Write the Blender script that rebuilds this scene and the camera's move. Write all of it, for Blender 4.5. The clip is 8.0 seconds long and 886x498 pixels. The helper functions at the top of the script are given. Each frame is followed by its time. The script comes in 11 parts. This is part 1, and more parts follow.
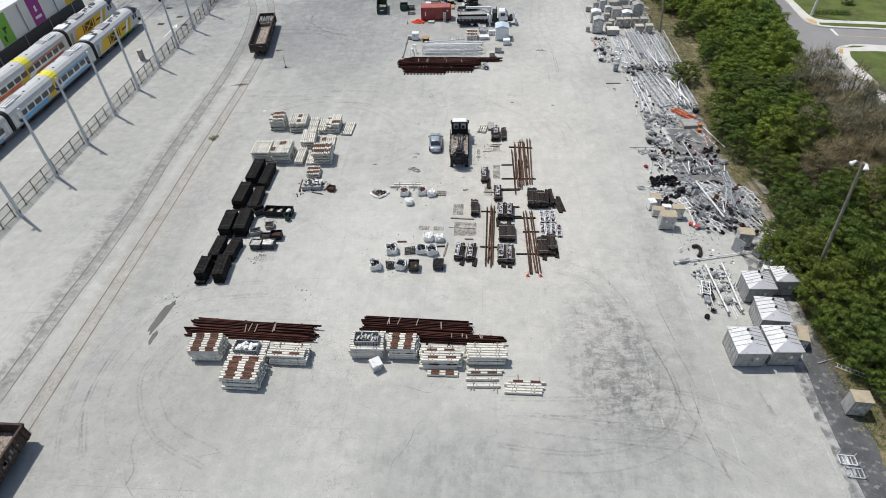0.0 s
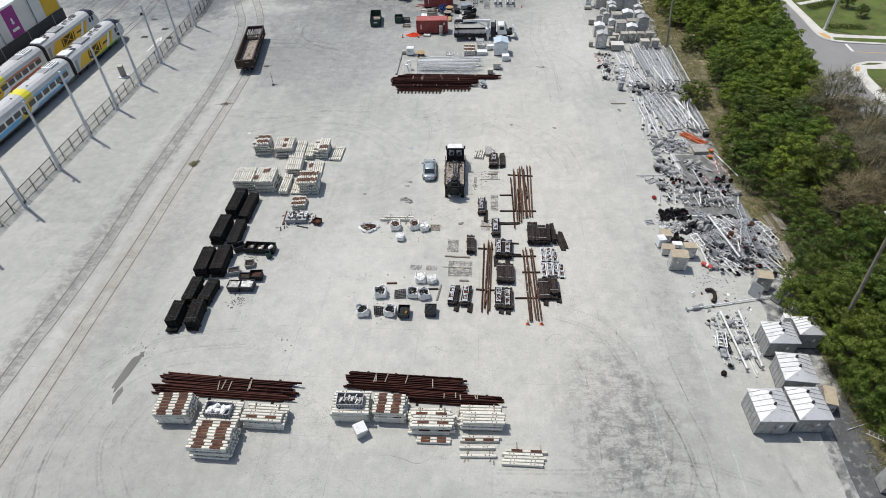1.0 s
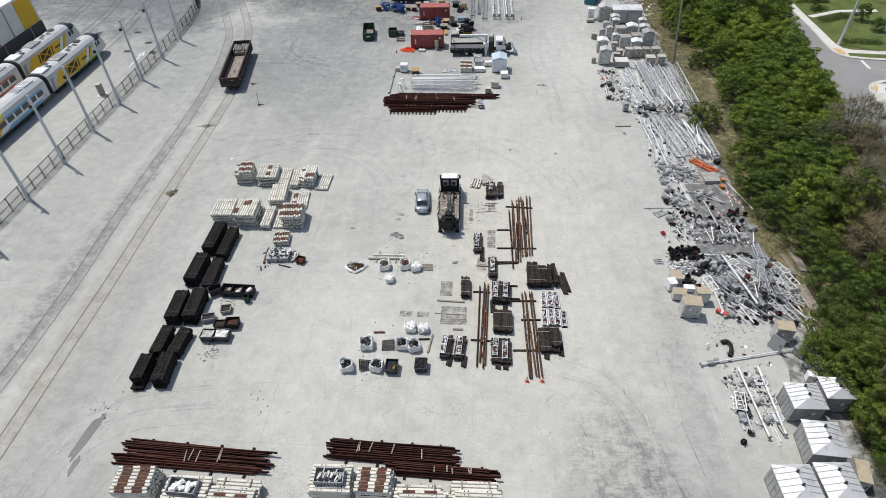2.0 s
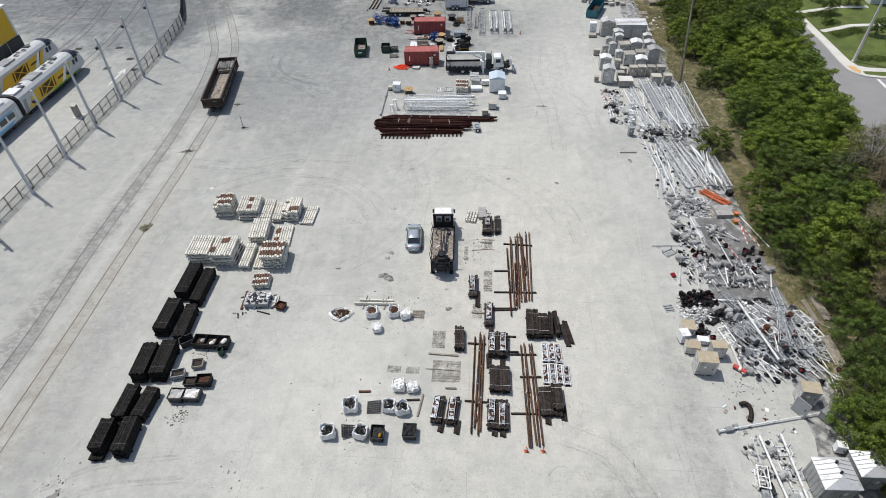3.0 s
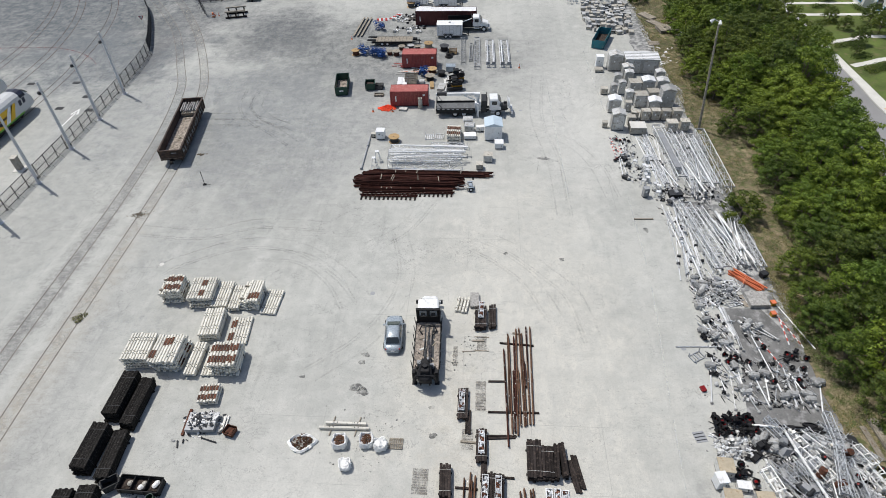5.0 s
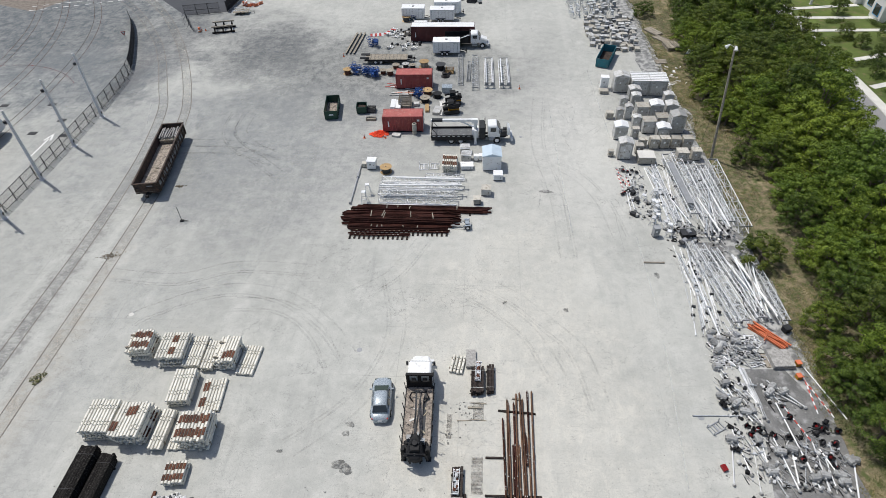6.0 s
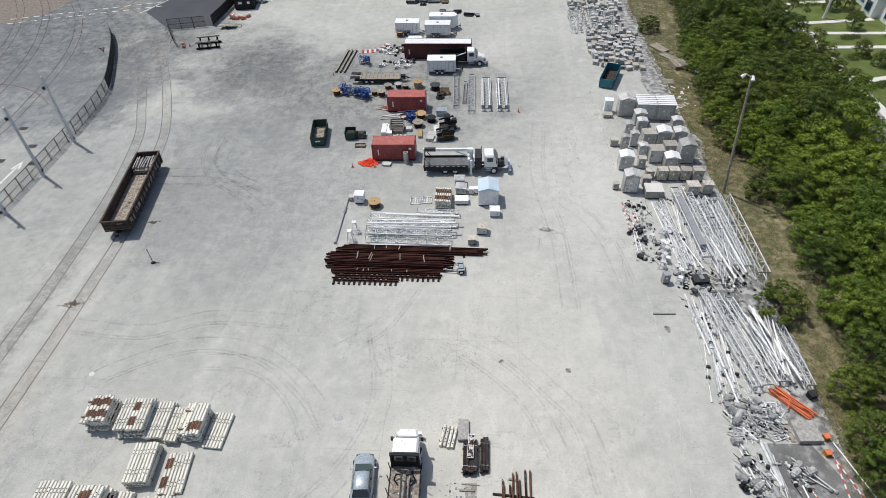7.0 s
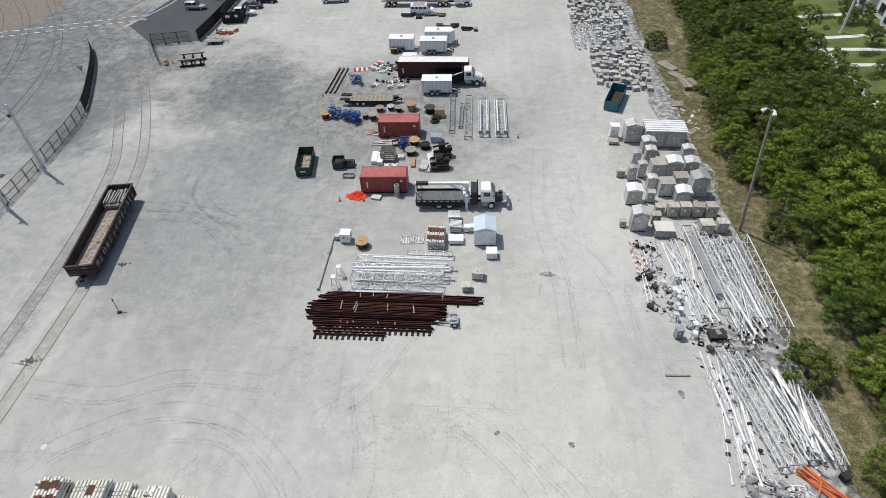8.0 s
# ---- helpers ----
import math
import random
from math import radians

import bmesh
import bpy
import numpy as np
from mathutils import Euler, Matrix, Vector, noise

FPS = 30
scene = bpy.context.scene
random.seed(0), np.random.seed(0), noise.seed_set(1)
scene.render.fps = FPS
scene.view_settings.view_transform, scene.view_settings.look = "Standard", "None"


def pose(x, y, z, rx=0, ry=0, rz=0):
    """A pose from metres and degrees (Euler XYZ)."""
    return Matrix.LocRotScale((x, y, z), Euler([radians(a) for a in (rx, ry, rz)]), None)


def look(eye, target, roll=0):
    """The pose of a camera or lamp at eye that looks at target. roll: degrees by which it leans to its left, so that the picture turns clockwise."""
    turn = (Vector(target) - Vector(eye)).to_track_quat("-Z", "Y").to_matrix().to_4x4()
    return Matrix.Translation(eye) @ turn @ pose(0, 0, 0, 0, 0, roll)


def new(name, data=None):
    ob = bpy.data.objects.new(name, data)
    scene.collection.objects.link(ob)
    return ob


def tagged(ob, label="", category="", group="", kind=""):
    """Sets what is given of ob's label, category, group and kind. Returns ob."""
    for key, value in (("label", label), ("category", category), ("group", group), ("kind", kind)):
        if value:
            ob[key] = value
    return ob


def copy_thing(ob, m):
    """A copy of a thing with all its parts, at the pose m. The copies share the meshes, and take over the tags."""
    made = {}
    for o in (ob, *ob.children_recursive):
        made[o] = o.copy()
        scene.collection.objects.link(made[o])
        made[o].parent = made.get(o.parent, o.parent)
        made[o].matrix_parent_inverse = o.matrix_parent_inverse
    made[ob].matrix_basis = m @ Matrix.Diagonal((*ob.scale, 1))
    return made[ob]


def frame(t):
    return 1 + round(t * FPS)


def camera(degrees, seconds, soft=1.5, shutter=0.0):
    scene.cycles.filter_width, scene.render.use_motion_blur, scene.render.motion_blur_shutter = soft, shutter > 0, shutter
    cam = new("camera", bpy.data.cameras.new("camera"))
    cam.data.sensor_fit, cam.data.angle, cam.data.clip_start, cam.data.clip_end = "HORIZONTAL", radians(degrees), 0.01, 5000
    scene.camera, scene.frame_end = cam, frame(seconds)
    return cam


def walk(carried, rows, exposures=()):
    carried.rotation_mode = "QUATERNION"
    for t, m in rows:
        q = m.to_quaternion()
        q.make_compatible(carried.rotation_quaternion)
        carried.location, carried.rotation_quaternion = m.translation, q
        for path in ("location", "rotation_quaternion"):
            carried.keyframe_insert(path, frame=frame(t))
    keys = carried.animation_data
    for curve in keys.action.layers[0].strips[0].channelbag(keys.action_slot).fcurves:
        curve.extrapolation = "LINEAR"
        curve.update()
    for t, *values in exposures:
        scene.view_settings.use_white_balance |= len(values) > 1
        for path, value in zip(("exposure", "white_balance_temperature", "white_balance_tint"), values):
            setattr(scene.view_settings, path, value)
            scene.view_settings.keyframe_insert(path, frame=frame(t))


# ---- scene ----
# ---------------------------------------------------------------- camera
cam = camera(74.5, 8.0, soft=0.45)
PATH = [
    (0, (0.681, -0.222, 45.869), (0.559, 1.25, 44.52), -2.0),
    (0.5, (0.791, 3.265, 45.856), (0.67, 4.737, 44.507), -1.9),
    (1, (0.987, 6.729, 45.841), (0.866, 8.2, 44.492), -1.9),
    (1.5, (1.195, 10.229, 45.828), (1.073, 11.7, 44.478), -1.9),
    (3, (1.737, 20.624, 45.762), (1.617, 22.097, 44.415), -1.9),
    (3.5, (1.853, 24.161, 45.76), (1.735, 25.635, 44.414), -1.7),
    (4, (1.985, 27.797, 45.785), (1.868, 29.272, 44.438), -1.7),
    (4.5, (2.13, 31.494, 45.8), (2.014, 32.967, 44.453), -1.7),
    (5, (2.251, 35.224, 45.852), (2.135, 36.697, 44.505), -1.8),
    (6.5, (2.692, 46.521, 46.18), (2.576, 47.993, 44.831), -1.8),
    (7, (3.009, 50.342, 46.244), (2.892, 51.813, 44.894), -1.8),
    (7.5, (3.366, 54.221, 46.279), (3.245, 55.691, 44.928), -1.8),
    (8, (3.651, 58.068, 46.315), (3.527, 59.537, 44.963), -2.0),
]
walk(cam, [(t, look(eye, target, roll)) for t, eye, target, roll in PATH])

# ---------------------------------------------------------------- daylight
SUN_WAY = Vector((-4.2, 2.85, 10.5)).normalized()
world = bpy.data.worlds.new("sky")
scene.world = world
world.use_nodes = True
wn = world.node_tree.nodes
sky = wn.new("ShaderNodeTexSky")
sky.sky_type, sky.sun_disc = "NISHITA", False
sky.sun_elevation = math.asin(SUN_WAY.z)
sky.sun_rotation = math.atan2(SUN_WAY.x, SUN_WAY.y)
sky.air_density, sky.dust_density = 1.0, 2.0
wn["Background"].inputs["Strength"].default_value = 0.10
world.node_tree.links.new(sky.outputs["Color"], wn["Background"].inputs["Color"])
sun_data = bpy.data.lights.new("sun", "SUN")
sun_data.energy, sun_data.angle, sun_data.color = 3.3, radians(0.6), (1.0, 0.965, 0.91)
sun = new("sun", sun_data)
sun.matrix_world = look(SUN_WAY * 100, (0, 0, 0))
scene.view_settings.exposure = 0.0

# ---------------------------------------------------------------- materials
rng = random.Random(5)


class Nodes:
    """A short way to write node materials."""

    def __init__(self, name):
        self.m = bpy.data.materials.new(name)
        self.m.use_nodes = True
        self.t = self.m.node_tree
        self.b = self.t.nodes["Principled BSDF"]

    def link(self, a, b):
        self.t.links.new(a, b)

    def put(self, sock, v):
        if hasattr(v, "is_output"):
            self.link(v, sock)
        elif isinstance(v, (tuple, list)) and len(v) == 3 and sock.type == "RGBA":
            sock.default_value = (*v, 1)
        else:
            sock.default_value = v

    def pos(self, sx=1, sy=1, sz=1):
        g = self.t.nodes.new("ShaderNodeNewGeometry")
        if (sx, sy, sz) == (1, 1, 1):
            return g.outputs["Position"]
        n = self.t.nodes.new("ShaderNodeVectorMath")
        n.operation = "MULTIPLY"
        self.link(g.outputs["Position"], n.inputs[0])
        n.inputs[1].default_value = (sx, sy, sz)
        return n.outputs[0]

    def noise(self, scale, detail=3, vec=None, rough=0.55):
        n = self.t.nodes.new("ShaderNodeTexNoise")
        n.inputs["Scale"].default_value, n.inputs["Detail"].default_value = scale, detail
        n.inputs["Roughness"].default_value = rough
        self.link(vec or self.pos(), n.inputs["Vector"])
        return n.outputs[0]

    def math(self, op, a, b=0.0, c=None):
        n = self.t.nodes.new("ShaderNodeMath")
        n.operation = op
        self.put(n.inputs[0], a)
        self.put(n.inputs[1], b)
        if c is not None:
            self.put(n.inputs[2], c)
        return n.outputs[0]

    def ramp(self, v, a, b, lo=0.0, hi=1.0):
        n = self.t.nodes.new("ShaderNodeMapRange")
        n.interpolation_type = "SMOOTHSTEP"
        self.put(n.inputs[0], v)
        for i, x in zip((1, 2, 3, 4), (a, b, lo, hi)):
            n.inputs[i].default_value = x
        return n.outputs[0]

    def mix(self, f, a, b, blend="MIX"):
        n = self.t.nodes.new("ShaderNodeMix")
        n.data_type, n.blend_type = "RGBA", blend
        self.put(n.inputs["Factor"], f)
        self.put([i for i in n.inputs if i.name == "A" and i.type == "RGBA"][0], a)
        self.put([i for i in n.inputs if i.name == "B" and i.type == "RGBA"][0], b)
        return [o for o in n.outputs if o.type == "RGBA"][0]

    def random(self):
        return self.t.nodes.new("ShaderNodeObjectInfo").outputs["Random"]

    def island(self):
        return self.t.nodes.new("ShaderNodeNewGeometry").outputs["Random Per Island"]

    def bump(self, h, strength, dist=0.02):
        n = self.t.nodes.new("ShaderNodeBump")
        n.inputs["Strength"].default_value, n.inputs["Distance"].default_value = strength, dist
        self.link(h, n.inputs["Height"])
        self.link(n.outputs[0], self.b.inputs["Normal"])

    def done(self, colour, rough=0.7, metal=0.0, spec=None):
        self.put(self.b.inputs["Base Color"], colour)
        self.put(self.b.inputs["Roughness"], rough)
        self.b.inputs["Metallic"].default_value = metal
        if spec is not None:
            self.b.inputs["Specular IOR Level"].default_value = spec
        return self.m


def shade(c, k):
    return tuple(min(1, v * k) for v in c)


def mat(name, c, rough=0.7, metal=0.0, var=0.18, big=0.6, fine=9.0, dirt=None, amount=0.5, vary=0.0, bump=0.15, per="object", spec=0.4):
    """A surface with variation at two scales, patches of dirt, and a difference from piece to piece."""
    n = Nodes(name)
    v = n.math("ADD", n.math("MULTIPLY", n.noise(big), 0.6), n.math("MULTIPLY", n.noise(fine), 0.4))
    col = n.mix(n.ramp(v, 0.3, 0.7), shade(c, 1 - var), shade(c, 1 + var))
    if vary:
        r = n.random() if per == "object" else n.island()
        col = n.mix(n.math("MULTIPLY", r, 1.0), n.mix(1.0, col, (1 - vary,) * 3, "MULTIPLY"), n.mix(1.0, col, (1 + vary,) * 3, "MULTIPLY"))
    if dirt:
        col = n.mix(n.ramp(n.noise(big * 2.7, 5), 0.62 - 0.3 * amount, 0.80 - 0.2 * amount), col, dirt)
    if bump:
        n.bump(n.noise(fine * 2), bump, 0.02)
    return n.done(col, n.ramp(n.noise(fine), 0.3, 0.7, max(0.05, rough - 0.08), min(1, rough + 0.08)), metal, spec)


def concrete_yard_material():
    n = Nodes("yard_concrete")
    v = n.math("ADD", n.math("MULTIPLY", n.noise(0.05, 11, rough=0.62), 0.55), n.math("MULTIPLY", n.noise(0.7, 10, rough=0.68), 0.45))
    col = n.mix(n.ramp(v, 0.36, 0.64), (0.372, 0.376, 0.350), (0.508, 0.510, 0.474))
    # wheel lanes that run along the yard
    lane = n.noise(1.0, 9, n.pos(0.45, 0.02, 1), 0.62)
    col = n.mix(n.math("MULTIPLY", n.ramp(lane, 0.5, 0.70), 0.22), col, (0.59, 0.59, 0.55))
    lane2 = n.noise(1.0, 10, n.pos(0.9, 0.05, 1), 0.66)
    col = n.mix(n.math("MULTIPLY", n.ramp(lane2, 0.56, 0.74), 0.32), col, (0.26, 0.265, 0.255))
    # white dust
    col = n.mix(n.math("MULTIPLY", n.ramp(n.noise(0.16, 11, rough=0.68), 0.54, 0.70), 0.40), col, (0.62, 0.62, 0.58))
    # worn and oily ground where vehicles work, and cloud shade painted into the colour
    scuff = n.ramp(n.noise(0.55, 14, rough=0.82), 0.42, 0.58, 0.05, 1.0)
    streak = n.ramp(n.noise(1.0, 13, n.pos(1.3, 0.35, 1), 0.78), 0.42, 0.60, 0.25, 1.0)
    streak = n.math("MAXIMUM", streak, n.ramp(n.noise(1.0, 13, n.pos(0.4, 1.6, 1), 0.8), 0.44, 0.62, 0.2, 0.9))
    crisp = n.math("MAXIMUM", n.ramp(n.noise(0.8, 15, rough=0.85), 0.46, 0.56), n.math("MULTIPLY", n.ramp(n.noise(1.0, 14, n.pos(0.5, 2.2, 1), 0.84), 0.50, 0.58), 0.9))
    crisp = n.math("ADD", n.math("MULTIPLY", crisp, 0.85), 0.15)
    for cx, cy, rx, ry, k, dark in STAINS_AND_SHADE:
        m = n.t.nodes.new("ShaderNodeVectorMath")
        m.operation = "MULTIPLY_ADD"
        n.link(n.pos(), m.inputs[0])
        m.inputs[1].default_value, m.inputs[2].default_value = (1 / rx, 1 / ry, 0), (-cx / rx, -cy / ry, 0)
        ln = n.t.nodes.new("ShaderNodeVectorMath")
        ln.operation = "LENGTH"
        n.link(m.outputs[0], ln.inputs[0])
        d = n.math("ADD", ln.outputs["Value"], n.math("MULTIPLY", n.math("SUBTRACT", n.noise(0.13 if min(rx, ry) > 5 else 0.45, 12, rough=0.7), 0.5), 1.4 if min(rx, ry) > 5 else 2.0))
        breakup = n.math("ADD", n.math("MULTIPLY", n.math("MULTIPLY", scuff, streak), 0.70), 0.44) if rx > 8 else crisp
        f = n.math("MULTIPLY", n.ramp(d, 0.35, 1.1, 1.0, 0.0), breakup)
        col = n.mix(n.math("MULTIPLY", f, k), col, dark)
    # thin scratches, grit and dark specks
    w = n.noise(0.33, 8, rough=0.6)
    vein = n.math("ABSOLUTE", n.math("SUBTRACT", w, 0.5))
    col = n.mix(n.math("MULTIPLY", n.ramp(vein, 0.001, 0.007, 1.0, 0.0), n.ramp(n.noise(0.11, 4), 0.46, 0.62, 0.0, 0.55)), col, (0.19, 0.19, 0.185))
    vein2 = n.math("ABSOLUTE", n.math("SUBTRACT", n.noise(1.0, 9, n.pos(0.8, 1.5, 1), 0.62), 0.52))
    col = n.mix(n.math("MULTIPLY", n.ramp(vein2, 0.002, 0.012, 1.0, 0.0), n.ramp(n.noise(0.2, 5), 0.5, 0.62, 0.0, 0.45)), col, (0.22, 0.22, 0.212))
    col = n.mix(n.math("MULTIPLY", n.ramp(n.noise(1.7, 10, rough=0.78), 0.58, 0.72), 0.42), col, (0.235, 0.24, 0.23))
    col = n.mix(n.math("MULTIPLY", n.ramp(n.noise(8, 5, rough=0.75), 0.46, 0.70), 0.34), col, (0.27, 0.275, 0.26))
    col = n.mix(n.math("MULTIPLY", n.ramp(n.noise(2.6, 9, rough=0.8), 0.54, 0.68), 0.35), col, (0.66, 0.66, 0.62))
    smear = n.math("MULTIPLY", n.ramp(n.noise(1.1, 15, rough=0.84), 0.555, 0.60), n.ramp(n.noise(0.09, 4), 0.40, 0.62, 0.1, 1.0))
    col = n.mix(n.math("MULTIPLY", smear, 0.5), col, (0.26, 0.262, 0.25))
    col = n.mix(n.math("MULTIPLY", n.ramp(n.noise(5.5, 7, rough=0.85), 0.54, 0.60), 0.24), col, (0.2, 0.2, 0.19))
    # long fine scrapes
    for sx, sy in ((3.2, 0.22), (0.25, 3.4)):
        col = n.mix(n.math("MULTIPLY", n.math("MULTIPLY", n.ramp(n.noise(1.0, 8, n.pos(sx, sy, 1), 0.75), 0.58, 0.68), n.ramp(n.noise(0.07, 4), 0.50, 0.64)), 0.26), col, (0.24, 0.243, 0.235))
    col = n.mix(n.math("MULTIPLY", n.ramp(n.noise(4.5, 3), 0.67, 0.73), 0.55), col, (0.15, 0.15, 0.145))
    # saw-cut joints, mostly worn away
    for axis, pitch, off in ((0, 6.1, 1.3), (1, 6.1, 2.2)):
        s = n.t.nodes.new("ShaderNodeSeparateXYZ")
        n.link(n.pos(), s.inputs[0])
        w = n.math("ADD", n.math("DIVIDE", s.outputs[axis], pitch), off)
        e = n.math("ABSOLUTE", n.math("SUBTRACT", n.math("FRACT", w), 0.5))
        line = n.math("MULTIPLY", n.ramp(e, 0.002, 0.006, 1.0, 0.0), n.ramp(n.noise(0.09, 5), 0.46, 0.60))
        col = n.mix(n.math("MULTIPLY", line, 0.35), col, (0.20, 0.205, 0.195))
    n.bump(n.noise(11, 6), 0.35, 0.02)
    return n.done(col, n.ramp(n.noise(0.4, 4), 0.3, 0.7, 0.82, 0.95), 0, 0.2)


# centre, half-widths, strength and colour of the worn patches and painted cloud shade on the concrete
NEAR_WEAR = [
    (13.8, 35, 6.5, 12, 1.0, (0.17, 0.172, 0.168)),
    (-34, 26, 15, 13, 0.6, (0.30, 0.30, 0.285)),
    (6, 23, 18, 7, 0.65, (0.24, 0.246, 0.242)),
    (20.8, 45, 1.8, 26, 0.5, (0.24, 0.242, 0.235)),
    (-44.6, 62, 2.3, 66, 0.9, (0.235, 0.232, 0.222)),
    (-40.4, 70, 1.3, 60, 0.5, (0.27, 0.262, 0.245)),
]
WORK_WEAR = [
    (-39.2, 56, 2.6, 44, 0.5, (0.43, 0.385, 0.31)),
    (-36.5, 52, 3.4, 30, 0.5, (0.27, 0.272, 0.262)),
    (-53, 100, 5, 60, 0.15, (0.26, 0.26, 0.255)),
    (0.8, 60, 3.6, 17, 0.62, (0.36, 0.335, 0.28)),
    (7, 66, 16, 44, 0.75, (0.63, 0.61, 0.545)),
    (16, 116, 8.5, 26, 0.6, (0.64, 0.632, 0.59)),
    (-12, 48, 10, 22, 0.6, (0.635, 0.62, 0.57)),
    (-34, 74, 11, 28, 0.22, (0.32, 0.322, 0.31)),
]
# oily ground round the containers; cloud shade west of them is painted colour
NORTH_WEAR_SHADE = [
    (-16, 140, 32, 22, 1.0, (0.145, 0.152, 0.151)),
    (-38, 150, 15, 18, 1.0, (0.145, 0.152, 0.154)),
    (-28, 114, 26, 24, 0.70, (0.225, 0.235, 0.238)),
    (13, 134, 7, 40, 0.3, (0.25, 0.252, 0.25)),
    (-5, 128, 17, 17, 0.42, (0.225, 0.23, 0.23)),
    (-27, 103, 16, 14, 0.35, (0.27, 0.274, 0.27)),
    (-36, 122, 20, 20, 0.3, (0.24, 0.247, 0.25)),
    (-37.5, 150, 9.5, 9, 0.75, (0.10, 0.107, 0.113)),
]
# depot side: darker ground, with bluish cloud shade painted into the concrete colour
DEPOT_WEAR_SHADE = [
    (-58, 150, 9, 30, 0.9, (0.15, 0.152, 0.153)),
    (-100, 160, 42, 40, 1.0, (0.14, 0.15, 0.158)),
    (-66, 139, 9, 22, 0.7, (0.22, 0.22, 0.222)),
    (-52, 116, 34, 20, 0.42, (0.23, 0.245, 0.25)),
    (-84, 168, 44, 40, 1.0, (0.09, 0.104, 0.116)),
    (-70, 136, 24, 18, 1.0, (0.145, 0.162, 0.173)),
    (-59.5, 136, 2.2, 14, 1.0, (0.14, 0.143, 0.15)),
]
STAINS_AND_SHADE = NEAR_WEAR + WORK_WEAR + NORTH_WEAR_SHADE + DEPOT_WEAR_SHADE

M_YARD = concrete_yard_material()
M_ASPHALT = mat("worn_asphalt", (0.165, 0.168, 0.168), 0.9, var=0.35, big=0.45, fine=6, dirt=(0.42, 0.42, 0.40), amount=0.75, bump=0.3)
M_ASPHALT_DARK = mat("dark_patched_asphalt", (0.10, 0.104, 0.108), 0.9, var=0.3, big=0.6, fine=6, dirt=(0.26, 0.26, 0.25), amount=0.35, bump=0.3)
M_ROAD = mat("road_asphalt", (0.268, 0.266, 0.264), 0.9, var=0.12, big=0.15, fine=8)
M_KERB = mat("pale_kerb_concrete", (0.62, 0.61, 0.57), 0.85, var=0.1, big=0.5)
M_PAVE = mat("darker_new_asphalt", (0.062, 0.066, 0.074), 0.9, var=0.15, big=0.2)
M_LAWN = mat("mown_grass", (0.092, 0.128, 0.028), 0.95, var=0.4, big=0.25, fine=5, dirt=(0.15, 0.135, 0.06), amount=0.4, bump=0.6)
M_VERGE = mat("dry_grass_and_soil", (0.205, 0.168, 0.105), 0.95, var=0.75, big=0.5, fine=7, dirt=(0.085, 0.105, 0.034), amount=0.75, bump=1.0)
M_FAR = mat("far_ground", (0.22, 0.22, 0.18), 0.95, var=0.2, big=0.02, fine=0.5)
M_TIE = mat("pale_tie_concrete", (0.68, 0.66, 0.59), 0.85, var=0.12, big=1.5, fine=14, dirt=(0.45, 0.42, 0.36), amount=0.3, vary=0.12)
M_RUST = mat("rusty_steel", (0.105, 0.040, 0.022), 0.85, var=0.4, big=2, fine=14, dirt=(0.045, 0.025, 0.02), amount=0.5, vary=0.3)
M_RAIL = mat("dark_rusted_rail", (0.054, 0.019, 0.014), 0.8, var=0.35, big=1.2, fine=10, dirt=(0.085, 0.03, 0.018), amount=0.3, vary=0.5, spec=0.2)
M_RAIL2 = mat("orange_rusted_rail", (0.108, 0.059, 0.037), 0.85, var=0.35, big=1.2, fine=10, dirt=(0.055, 0.03, 0.022), amount=0.45, vary=0.4, spec=0.2)
M_RAILFLUSH = mat("worn_flush_rail", (0.19, 0.165, 0.14), 0.6, var=0.3, big=0.5, fine=5)
M_POLE = mat("pale_mast_steel", (0.60, 0.61, 0.62), 0.6, 0.0, var=0.08, big=1.0, vary=0.08)
M_TIMBER = mat("creosoted_black_timber", (0.0135, 0.0125, 0.0115), 0.85, var=0.4, big=3, fine=20, dirt=(0.060, 0.055, 0.051), amount=0.4, vary=0.45, spec=0.12)
M_TIMBER2 = mat("weathered_brown_timber", (0.030, 0.0245, 0.0225), 0.85, var=0.4, big=2, fine=16, dirt=(0.085, 0.064, 0.054), amount=0.4, vary=0.45, spec=0.15)
M_IRON = mat("black_iron", (0.016, 0.016, 0.0175), 0.65, var=0.3, big=3, vary=0.25, spec=0.25)
M_GALV = mat("galvanised_steel", (0.70, 0.71, 0.72), 0.45, 0.15, var=0.15, big=1.2, fine=10, dirt=(0.44, 0.44, 0.43), amount=0.3, vary=0.22, bump=0.05)
M_GREY = mat("grey_steel_paint", (0.30, 0.31, 0.32), 0.55, 0.1, var=0.12, big=1.5, vary=0.15)
M_DARK = mat("dark_grey_steel", (0.042, 0.044, 0.047), 0.6, 0.05, var=0.25, big=2, vary=0.35, spec=0.3)
M_WHITE = mat("white_paint", (0.78, 0.79, 0.79), 0.45, var=0.06, big=1.0, fine=6, dirt=(0.55, 0.54, 0.51), amount=0.25, vary=0.05, bump=0.03)
M_ALU = mat("dull_aluminium", (0.50, 0.50, 0.485), 0.5, 0.2, var=0.15, big=0.9, dirt=(0.33, 0.31, 0.27), amount=0.45, vary=0.28, bump=0.05)
M_BEIGE = mat("beige_cabinet_paint", (0.42, 0.40, 0.35), 0.6, var=0.15, big=1.0, dirt=(0.25, 0.21, 0.16), amount=0.4, vary=0.28)
M_TAN = mat("rusty_tan_roof", (0.43, 0.37, 0.27), 0.75, var=0.15, big=1.5, dirt=(0.30, 0.22, 0.13), amount=0.25)
M_REDTOP = mat("faded_container_roof", (0.40, 0.12, 0.105), 0.75, var=0.15, big=0.8, dirt=(0.45, 0.2, 0.17), amount=0.4)
